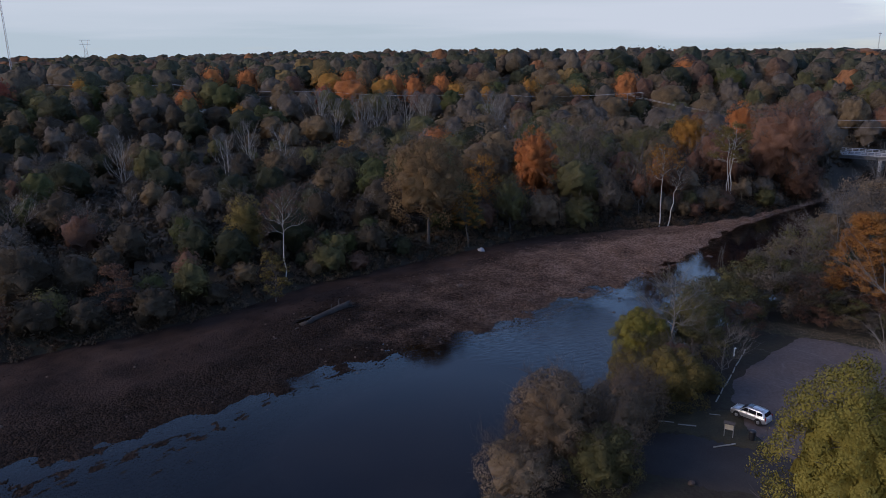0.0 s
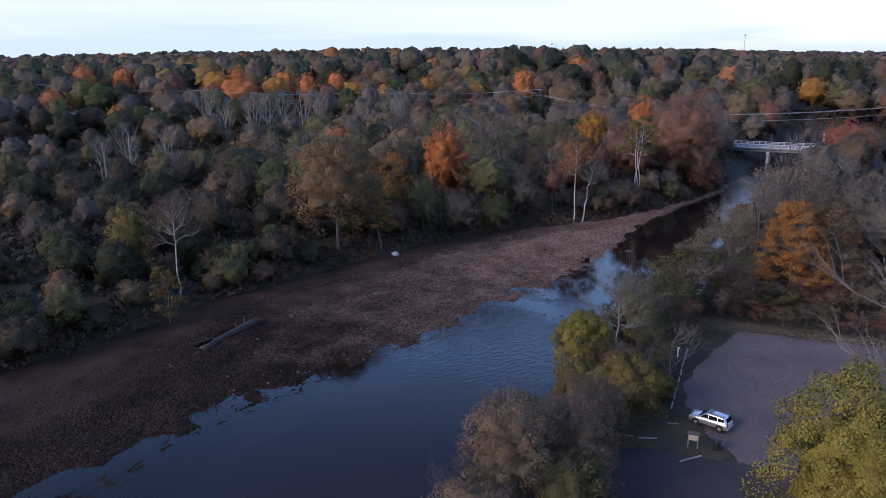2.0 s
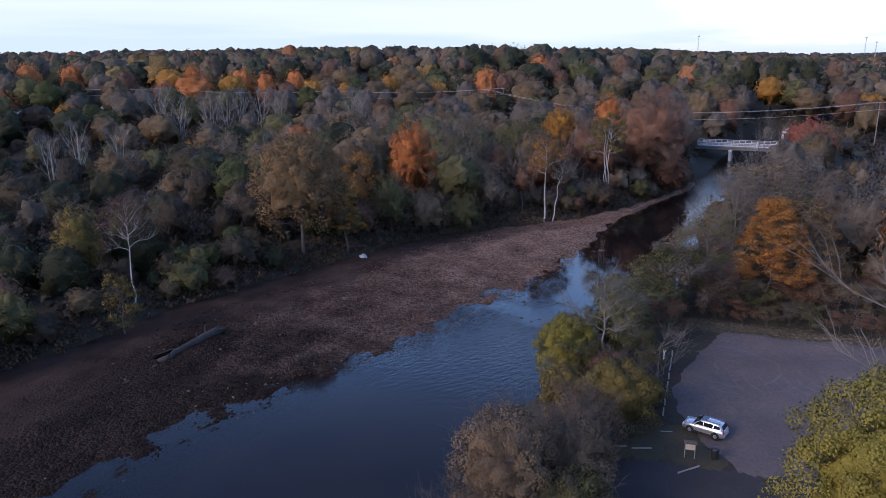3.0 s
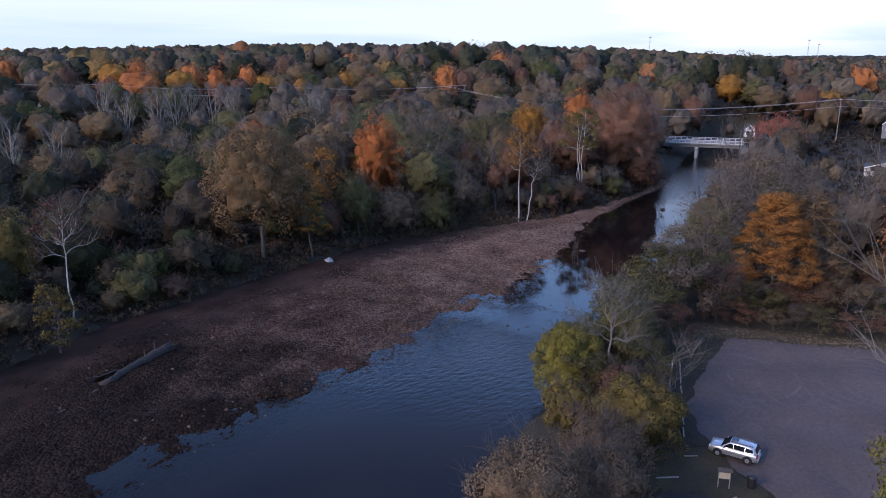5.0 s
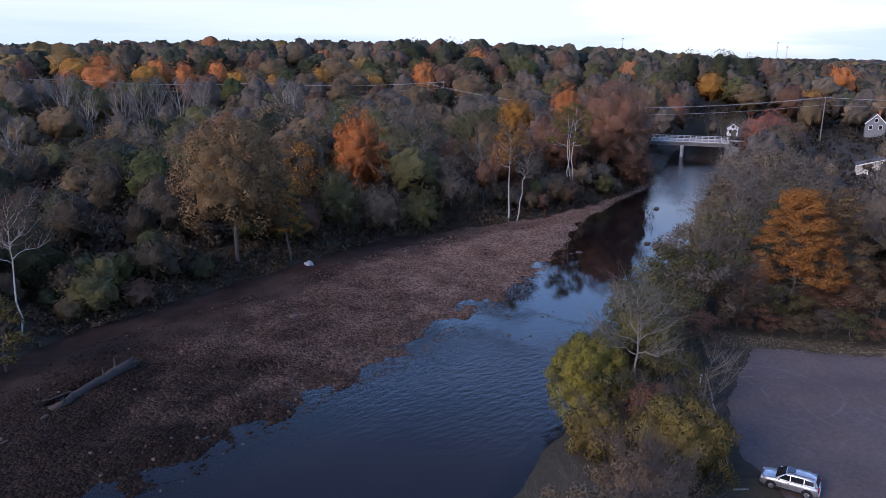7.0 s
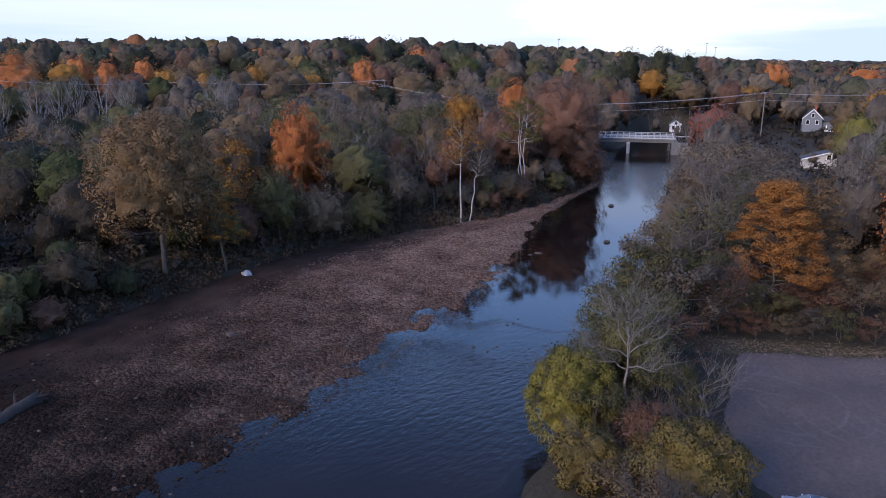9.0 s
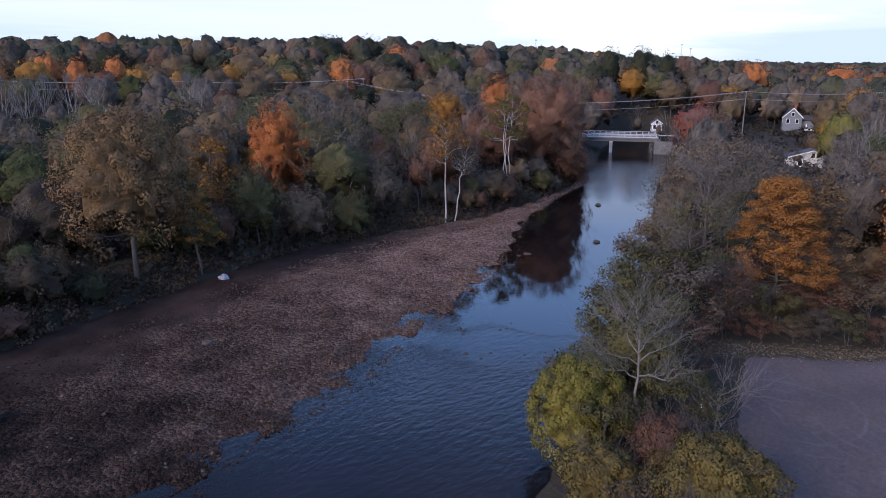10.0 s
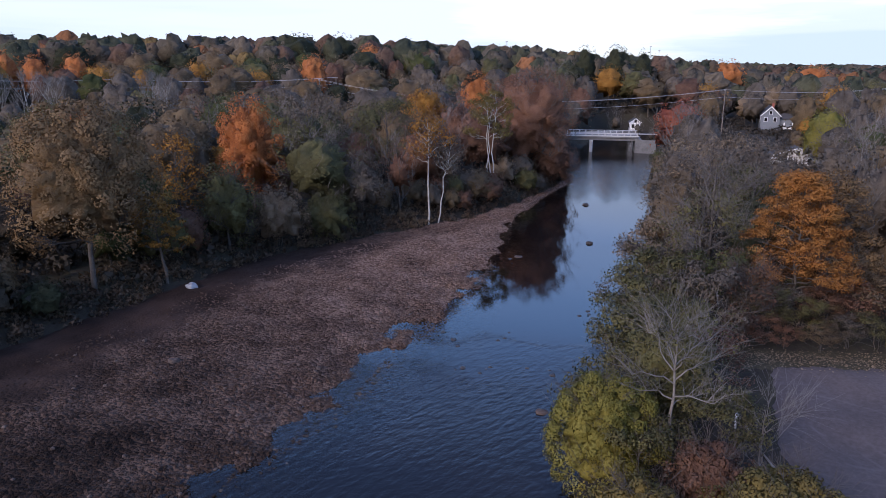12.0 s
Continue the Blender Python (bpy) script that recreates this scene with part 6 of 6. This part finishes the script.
boulder("boulder", 128.0, 103.0, 0.62, WET_STONE, "dark boulder standing in the river", 4, 0.6, -0.15)
boulder("boulder", 36.3, 33.6, 0.28, STONE, "brown boulder in the grass by the paved way", 5, 0.7)


rng = np.random.default_rng(12)
for n_stone, (ax, ay), (bx, by) in ((18, (55.6, 78.6), (62.6, 66.2)), (14, (61.5, 80.0), (67.2, 72.6)), (9, (61.6, 66.2), (64.6, 64.6)), (6, (86.0, 91.5), (92.5, 92.5)), (4, (74.0, 73.5), (79.0, 71.4))):
    for k in range(n_stone):
        f = (k + rng.uniform(0, 1)) / n_stone
        boulder("boulder", ax + (bx - ax) * f + rng.normal(0, 1.1), ay + (by - ay) * f + rng.normal(0, 1.1), 0.09 + 0.22 * rng.uniform() ** 2, WET_STONE, "small dark stone awash in the riffle", 10 + k, 0.6, -0.12)
boulder("boulder", 55.1, 64.7, 0.5, STONE, "flat brown rock awash in the river", 44, 0.35, -0.1)
boulder("boulder", 90.0, 91.3, 0.55, STONE, "flat brown rock at the tip of the bar", 45, 0.35, -0.1)


# ---- bridge ----
def bridge():
    ob = thing("bridge", pose(202.9, 149.6, 0, 0, 0, -60), "pale concrete road bridge with post-and-rail parapets", "bridge")
    L = 36.0
    part("deck", box(bmesh.new(), L, 9.0, 0.4, (0, 0, 4.45), bevel=0.03), GIRDER, ob)
    for k in range(5):
        part("girder", box(bmesh.new(), L - 0.6, 0.5, 0.75, (0, -3.8 + 1.9 * k, 3.87), bevel=0.02), GIRDER, ob)
    for sy in (-1, 1):
        part("kerb", box(bmesh.new(), L, 0.35, 0.3, (0, sy * 4.25, 4.8), bevel=0.03), CONCRETE, ob)
        part("top_rail", box(bmesh.new(), L, 0.16, 0.16, (0, sy * 4.3, 5.72), bevel=0.03), STEEL, ob, "pale steel rail")
        part("mid_rail", box(bmesh.new(), L, 0.12, 0.14, (0, sy * 4.3, 5.3), bevel=0.03), STEEL, ob, "pale steel rail")
        for k in range(20):
            part("parapet_post", box(bmesh.new(), 0.28, 0.25, 0.95, (-L / 2 + 0.6 + k * (L - 1.2) / 19, sy * 4.3, 5.2), bevel=0.02), CONCRETE, ob)
    for x in (4.4,):
        bm = box(bmesh.new(), 1.0, 8.6, 0.7, (x, 0, 3.2), bevel=0.05)
        part("pier_cap", bm, CONCRETE, ob)
        for sy in (-1, 0, 1):
            part("pier_column", rod(bmesh.new(), (x, sy * 3.2, -1.5), (x, sy * 3.2, 2.9), 0.5, 0.5, 14), CONCRETE, ob)
    for sx in (-1, 1):
        part("abutment", box(bmesh.new(), 1.8, 9.6, 5.2, (sx * (L / 2 - 0.2), 0, 1.4), bevel=0.08), GIRDER, ob)
        part("wing_wall", box(bmesh.new(), 4.5, 0.5, 5.2, (sx * (L / 2 + 2.6), -4.8, 1.2), bevel=0.05), GIRDER, ob)
        part("approach_rail", box(bmesh.new(), 5.0, 0.16, 0.3, (sx * (L / 2 + 2.5), -4.3, 5.5), bevel=0.03), STEEL, ob, "pale steel rail")


bridge()


# ---- poles and wires ----
def utility_pole(x, y, H, turn, arms=1):
    p = thing("utility_pole", pose(x, y, ground_at(x, y), 0, 0, turn), "wooden utility pole with crossarm and insulators", "utility pole", "utility poles")
    part("pole", rod(bmesh.new(), (0, 0, -0.5), (0, 0, H), 0.2, 0.13, 10), POLE_WOOD, p)
    for k in range(arms):
        z = H - 0.4 - 1.3 * k
        arm = part("crossarm", box(bmesh.new(), 2.6, 0.12, 0.14, (0, 0.12, z)), POLE_WOOD, p)
        for s in (-1.15, -0.45, 0.45, 1.15):
            part("insulator", rod(bmesh.new(), (s, 0.12, z + 0.07), (s, 0.12, z + 0.3), 0.05, 0.035, 8), CONCRETE, arm)
    return Vector((x, y, ground_at(x, y) + H))


def wire(a, b, sag, r=0.03):
    cu = bpy.data.curves.new("wire", "CURVE")
    cu.dimensions, cu.bevel_depth, cu.bevel_resolution = "3D", r, 0
    sp = cu.splines.new("POLY")
    sp.points.add(16)
    for i, q in enumerate(sp.points):
        t = i / 16
        w = a.lerp(b, t)
        q.co = (w.x, w.y, w.z - 4 * sag * t * (1 - t), 1)
    cu.materials.append(WIRE)
    tagged(new("wire", cu), "thin overhead wire slung between poles", "wire", "overhead wires")


def line(tops, sag):
    for a, b in zip(tops, tops[1:]):
        side = Vector((b.y - a.y, a.x - b.x, 0)).normalized()
        for s, dz in ((-1.1, -0.1), (1.1, -0.1), (0, -2.4)):
            off = side * s + Vector((0, 0, dz))
            wire(a + off, b + off, sag)


east = [utility_pole(x, y, h, t) for x, y, h, t in ((312, 84, 13, 20), (249, 123, 14.5, 28), (196, 178, 9.5, 50), (176, 236, 12, 60))]
line(east, 1.3)
north = [utility_pole(x, y, h, t) for x, y, h, t in ((180, 232, 13, 85), (122, 268, 12, 75), (66, 300, 11, 75), (8, 326, 11, 75), (-60, 352, 11, 75))]
line(north, 1.2)


def mast(x, y, H, w, label, category="mast"):
    ob = thing("radio_mast", pose(x, y, ground_at(x, y)), label, category)
    bm = bmesh.new()
    n = int(H / (w * 2.2))
    legs = [(math.cos(a) * w, math.sin(a) * w) for a in (0.3, 2.4, 4.5)]
    for k in range(3):
        lx, ly = legs[k]
        rod(bm, (lx, ly, 0), (lx * 0.6, ly * 0.6, H), 0.12, 0.09, 5)
        mx, my = legs[(k + 1) % 3]
        for i in range(n):
            z0, z1 = H * i / n, H * (i + 1) / n
            f0, f1 = 1 - 0.4 * i / n, 1 - 0.4 * (i + 1) / n
            rod(bm, (lx * f0, ly * f0, z0), (mx * f1, my * f1, z1), 0.05, 0.05, 4)
    part("lattice", bm, STEEL, ob)
    part("head", box(bmesh.new(), w * 3.4, w * 3.4, 1.2, (0, 0, H)), STEEL, ob, "cluster of aerials at the top")
    part("aerial", rod(bmesh.new(), (0, 0, H), (0, 0, H + 3), 0.06, 0.04, 6), STEEL, ob)


mast(-78, 499, 55, 0.7, "tall slim steel lattice mast above the woods")
mast(840, 640, 36, 0.7, "distant slim steel mast on the horizon")
mast(1120, 560, 44, 0.8, "distant slim steel mast on the horizon")
mast(1135, 552, 38, 0.8, "distant slim steel mast on the horizon")


def pylon(x, y, H):
    ob = thing("power_pylon", pose(x, y, ground_at(x, y), 0, 0, 15), "distant steel lattice power pylon on the skyline", "pylon")
    bm = bmesh.new()
    for sx in (-1, 1):
        for sy in (-1, 1):
            rod(bm, (sx * 4, sy * 3, 0), (sx * 1.6, sy * 1.4, H * 0.7), 0.25, 0.2, 4)
            rod(bm, (sx * 1.6, sy * 1.4, H * 0.7), (sx * 5, sy * 0.4, H), 0.2, 0.15, 4)
        for k in range(6):
            f0, f1 = 4 - 2.4 * k / 6, 4 - 2.4 * (k + 1) / 6
            rod(bm, (-f0 * sx, -2, H * 0.7 * k / 6), (f1 * sx, -2, H * 0.7 * (k + 1) / 6), 0.12, 0.12, 4)
    part("lattice", bm, STEEL, ob)
    for z in (0.86, 1.0):
        part("crossarm", box(bmesh.new(), 17, 0.6, 0.6, (0, 0, H * z)), STEEL, ob)


pylon(-95, 1330, 46)


# ---- houses ----
def house(x, y, turn, w, d, h, rise, wall_mat, roof_mat, label, wing=0.0, chimney=False, z=None):
    ob = thing("house", pose(x, y, ground_at(x, y) if z is None else z, 0, 0, turn), label, "house")
    bm = bmesh.new()
    v = [bm.verts.new(p) for p in ((-w / 2, -d / 2, -1), (w / 2, -d / 2, -1), (w / 2, d / 2, -1), (-w / 2, d / 2, -1),
                                   (-w / 2, -d / 2, h), (w / 2, -d / 2, h), (w / 2, d / 2, h), (-w / 2, d / 2, h), (0, -d / 2, h + rise), (0, d / 2, h + rise))]
    for q in ((0, 1, 5, 8, 4), (2, 3, 7, 9, 6), (1, 2, 6, 5), (3, 0, 4, 7), (3, 2, 1, 0)):
        bm.faces.new([v[i] for i in q])
    wall = part("wall", bm, wall_mat, ob)
    for s in (-1, 1):
        ln = math.hypot(w / 2, rise) + 0.5
        a = math.degrees(math.atan2(rise, w / 2))
        m = pose(s * (w / 4 + 0.1), 0, h + rise / 2 + 0.02, 0, s * a, 0)
        part("roof", box(bmesh.new(), ln, d + 0.9, 0.18, m=m), roof_mat, ob)
        part("barge_board", box(bmesh.new(), ln, 0.1, 0.26, m=m @ Matrix.Translation((0, -d / 2 - 0.48, -0.02))), WHITE_PAINT, ob, "white barge board")

    def window(px, py, pz, ww, wh, along):
        win = part("window", box(bmesh.new(), ww + 0.24 if along else 0.08, 0.08 if along else ww + 0.24, wh + 0.24, (px, py, pz)), WHITE_PAINT, ob, "white-framed window")
        k = 0.03
        part("pane", box(bmesh.new(), ww if along else 0.06, 0.06 if along else ww, wh, (px - (0 if along else k), py - (k if along else 0), pz)), GLASS_DARK, win, "dark glass pane")
    window(0, -d / 2 - 0.03, h + rise * 0.35, 0.8, 1.1, True)
    for px in (-w * 0.24, w * 0.24):
        window(px, -d / 2 - 0.03, h - 1.3, 0.9, 1.3, True)
    for k in range(max(2, int(d / 3))):
        window(-w / 2 - 0.03, -d / 2 + d * (k + 0.5) / max(2, int(d / 3)), h - 1.4, 0.9, 1.3, False)
        window(w / 2 + 0.03, -d / 2 + d * (k + 0.5) / max(2, int(d / 3)), h - 1.4, 0.9, 1.3, False)
    if wing:
        bm = box(bmesh.new(), wing, d * 0.7, h * 0.8 + 1, (w / 2 + wing / 2, 0.6, h * 0.4 - 0.5))
        part("wing", bm, wall_mat, ob)
        part("wing_roof", box(bmesh.new(), wing + 0.4, d * 0.5, 0.18, m=pose(w / 2 + wing / 2, -d * 0.12, h * 0.8 + 1.0, 35)), roof_mat, ob)
        part("wing_roof", box(bmesh.new(), wing + 0.4, d * 0.5, 0.18, m=pose(w / 2 + wing / 2, d * 0.28, h * 0.8 + 1.0, -35)), roof_mat, ob)
        part("porch", box(bmesh.new(), wing * 0.8, 0.3, 2.0, (w / 2 + wing / 2, -d * 0.35 - 0.1, 1.2)), SLATE_SIDING, ob)
        for k in range(4):
            part("porch_post", box(bmesh.new(), 0.35, 0.3, 2.3, (w / 2 + wing * (0.14 + 0.24 * k), -d * 0.35 - 0.45, 1.2)), WHITE_PAINT, ob, "white porch post")
        part("porch_rail", box(bmesh.new(), wing * 0.8, 0.2, 0.5, (w / 2 + wing / 2, -d * 0.35 - 0.42, 0.5)), WHITE_PAINT, ob, "white porch rail")
    if chimney:
        part("chimney", box(bmesh.new(), 0.7, 0.7, 2.2, (w * 0.15, d * 0.1, h + rise)), BRICK_RED, ob, "red brick chimney")
    return ob


house(277, 117, -68, 6.0, 8.0, 4.6, 3.0, SLATE_SIDING, ROOF_DARK, "slate-grey gabled house with white trim and porch", 11.0, True)
house(196, 86, -66, 11.0, 5.5, 2.1, 1.7, CONCRETE, ROOF_DARK, "long low white house seen through bare trees", 0)
house(252, 155, -55, 3.4, 4.0, 1.9, 1.2, WHITE_PAINT, ROOF_DARK, "small white house beyond the bridge", 0, z=3.4)
house(128, 246, -20, 5.0, 4.0, 2.6, 1.2, WHITE_PAINT, ROOF_DARK, "small white shed among bare trees", 0)
house(-115, 640, 10, 40.0, 12.0, 6.0, 1.0, CONCRETE, CONCRETE, "wide pale low building far off", 0)


# ---- the clearing with its lane ----
def clearing(x, y):
    return smooth(42, 38, np.abs(x - 58 - (y - 335) * 0.25)) * smooth(312, 316, y) * smooth(352, 348, y)


def lane_shape(x, y):
    return smooth(3.2, 2.6, np.abs(y - 326 - (x - 58) * 0.12 - 3 * np.sin(x / 18))) * smooth(40, 36, np.abs(x - 50))


patch("meadow", 0, 120, 305, 360, 2.0, clearing, 0.1, MEADOW, "pale meadow clearing among the woods")
patch("lane", 0, 110, 312, 345, 1.0, lane_shape, 0.2, CONCRETE, "pale lane through the meadow")
sign = thing("road_sign", pose(72, 322, ground_at(72, 322, 0.1), 0, 0, 10), "small white road sign on a post", "sign")
part("post", rod(bmesh.new(), (0, 0, 0), (0, 0, 2.6), 0.06, 0.06), STEEL, sign)
part("panel", box(bmesh.new(), 2.2, 0.08, 1.6, (0, -0.08, 2.6), bevel=0.01), WHITE_PAINT, sign, "blank white panel")


# ---- grass round the notice board, and the gravel's stones ----
def verge(x, y):
    near = smooth(4.6, 3.6, np.hypot((x - 43.6) * 0.8, y - 39.6))
    far = smooth(2.6, 1.6, np.abs((x - 71.5) * 0.81 + (y - 49.5) * 0.58 - 2.0)) * smooth(18, 16, np.hypot(x - 72, y - 49))
    return np.maximum(near * (lot_shape(x, y) < 0.05) * (path_shape(x, y) < 0.05), far * (lot_shape(x, y) < 0.3))


patch("verge", 34, 92, 30, 66, 0.5, verge, 0.05, GRASS, "dull grass verge strewn with tan leaves")


def fallen_leaves(name, rng, n, at, size, mat, label):
    p = np.array([at(rng) for i in range(n)])
    p[:, 2] = land(p[:, 0], p[:, 1]) + 0.09
    u = rng.normal(0, 1, (n, 3)) * np.array([1, 1, 0.25])
    w = np.cross(u, np.array([0, 0, 1.0]) + rng.normal(0, 0.2, (n, 3)))
    s = size * rng.uniform(0.6, 1.4, (n, 1))
    u, w = u / np.linalg.norm(u, axis=1, keepdims=True) * s, w / np.linalg.norm(w, axis=1, keepdims=True) * s
    v = np.stack([p - u * 0.6, p - w * 0.45, p + u * 0.6, p + w * 0.45], 1).reshape(-1, 3)
    tagged(new(name, mesh_of(name, v.tolist(), np.arange(n * 4).reshape(n, 4).tolist(), mat)), label, "leaves", kind="stuff")


def by_lot(rng):
    s = rng.uniform(-8, 18)
    c = rng.normal(2.0, 1.0)
    return (71.5 + s * 0.58 + c * 0.81, 49.5 - s * 0.81 + c * 0.58, 0)


fallen_leaves("fallen_leaves", np.random.default_rng(21), 3000, by_lot, 0.13, LEAF["tan"], "tan leaves fallen along the parking ground")


def cobble_forms(rng, k):
    """Small rounded stones: a warped cube of eight corners each."""
    forms = []
    for i in range(k):
        c = np.array([(x, y, z) for z in (-1, 1) for y in (-1, 1) for x in (-1, 1)], float) * 0.5
        c[4:, :2] *= rng.uniform(0.55, 0.8)
        c += rng.normal(0, 0.09, (8, 3))
        forms.append(c * np.array([1.0, rng.uniform(0.6, 0.95), rng.uniform(0.4, 0.65)]))
    return forms


CUBE = np.array([(0, 2, 3, 1), (4, 5, 7, 6), (0, 1, 5, 4), (2, 6, 7, 3), (0, 4, 6, 2), (1, 3, 7, 5)])


def stones(name, rng, n, spot, low, high, mat, label):
    forms = np.array(cobble_forms(rng, 24))
    xy = np.array([spot(rng) for i in range(n)])
    size = low * (high / low) ** (rng.uniform(0, 1, n) ** 2.2)
    a = rng.uniform(0, 6.28, n)
    f = forms[rng.integers(0, 24, n)] * size[:, None, None]
    ca, sa = np.cos(a)[:, None], np.sin(a)[:, None]
    x = f[:, :, 0] * ca - f[:, :, 1] * sa + xy[:, 0:1]
    y = f[:, :, 0] * sa + f[:, :, 1] * ca + xy[:, 1:2]
    z = f[:, :, 2] + (bar_height(xy[:, 0], xy[:, 1]) + size * 0.08)[:, None]
    v = np.stack([x, y, z], 2).reshape(-1, 3)
    q = (CUBE[None] + (np.arange(n) * 8)[:, None, None]).reshape(-1, 4)
    ob = new(name, mesh_of(name, v.tolist(), q.tolist(), mat))
    ob.parent = gravel_bar
    return tagged(ob, label, kind="stuff")


def on_bar(rng):
    while True:
        x = rng.uniform(-30, 140) if rng.uniform() < 0.3 else rng.uniform(15, 85)
        v = rng.uniform(-0.06, 0.85) if rng.uniform() < 0.62 else rng.uniform(-0.1, 0.14)
        yb, yn = np.interp(x, RX, BAR_EDGE), np.interp(x, RX, BANK_FOOT)
        y = yb + v * (yn - yb)
        if wave(x, y, 13, 3) + rng.uniform(-0.8, 0.8) > -0.4 and land(x, y) > -0.17:
            return x, y


def stone_material():
    m, n, l, b = node_mat("mixed_cobbles")
    geo = n.new("ShaderNodeNewGeometry")
    nz = add(n, "ShaderNodeTexNoise", Scale=5.0, Detail=4.0)
    l.new(geo.outputs["Position"], nz.inputs["Vector"])
    k = n.new("ShaderNodeMath")
    k.operation = "MULTIPLY_ADD"
    k.inputs[1].default_value = 0.35
    l.new(nz.outputs["Fac"], k.inputs[0])
    l.new(geo.outputs["Random Per Island"], k.inputs[2])
    r = n.new("ShaderNodeValToRGB")
    els = r.color_ramp.elements
    els.new(0.5); els.new(0.9)
    for e, (at, c) in zip(els, ((0.1, (0.05, 0.03, 0.021)), (0.5, (0.087, 0.053, 0.038)), (0.95, (0.118, 0.075, 0.055)), (1.25, (0.165, 0.116, 0.09)))):
        e.position, e.color = min(at / 1.35, 1), (*c, 1)
    s = n.new("ShaderNodeMath")
    s.operation = "DIVIDE"
    s.inputs[1].default_value = 1.35
    l.new(k.outputs[0], s.inputs[0])
    l.new(s.outputs[0], r.inputs["Fac"])
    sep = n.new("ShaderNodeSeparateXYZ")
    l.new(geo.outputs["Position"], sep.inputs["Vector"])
    # same dimming by x painted into the loose stones
    shade_by_x = n.new("ShaderNodeMapRange")
    shade_by_x.inputs["From Min"].default_value, shade_by_x.inputs["From Max"].default_value = 22.0, 80.0
    shade_by_x.inputs["To Min"].default_value, shade_by_x.inputs["To Max"].default_value = 0.17, 1.32
    l.new(sep.outputs["X"], shade_by_x.inputs["Value"])
    shade_or_marsh = n.new("ShaderNodeVectorMath")
    shade_or_marsh.operation = "SCALE"
    l.new(r.outputs["Color"], shade_or_marsh.inputs[0])
    l.new(shade_by_x.outputs["Result"], shade_or_marsh.inputs["Scale"])
    l.new(shade_or_marsh.outputs["Vector"], b.inputs["Base Color"])
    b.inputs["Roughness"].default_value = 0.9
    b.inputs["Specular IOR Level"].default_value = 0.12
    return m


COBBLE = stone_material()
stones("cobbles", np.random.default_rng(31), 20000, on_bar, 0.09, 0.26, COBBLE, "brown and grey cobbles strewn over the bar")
# the larger stones, each by itself
rng = np.random.default_rng(33)
big = []
for form in cobble_forms(rng, 8):
    bm = bmesh.new()
    vs = [bm.verts.new(p) for p in form]
    for q in CUBE:
        bm.faces.new([vs[i] for i in q])
    bmesh.ops.bevel(bm, geom=list(bm.edges), offset=0.12, segments=1, affect="EDGES")
    me = bpy.data.meshes.new("stone")
    bm.to_mesh(me)
    bm.free()
    me.materials.append(STONE)
    big.append(me)
for i in range(260):
    x, y = on_bar(rng)
    s = rng.uniform(0.22, 0.4)
    ob = new("stone", big[i % 8])
    ob.parent = gravel_bar
    ob.matrix_basis = pose(x, y, float(bar_height(x, y)) + 0.08 * s, rng.uniform(-12, 12), rng.uniform(-12, 12), rng.uniform(0, 360)) @ Matrix.Diagonal((s, s, s, 1))
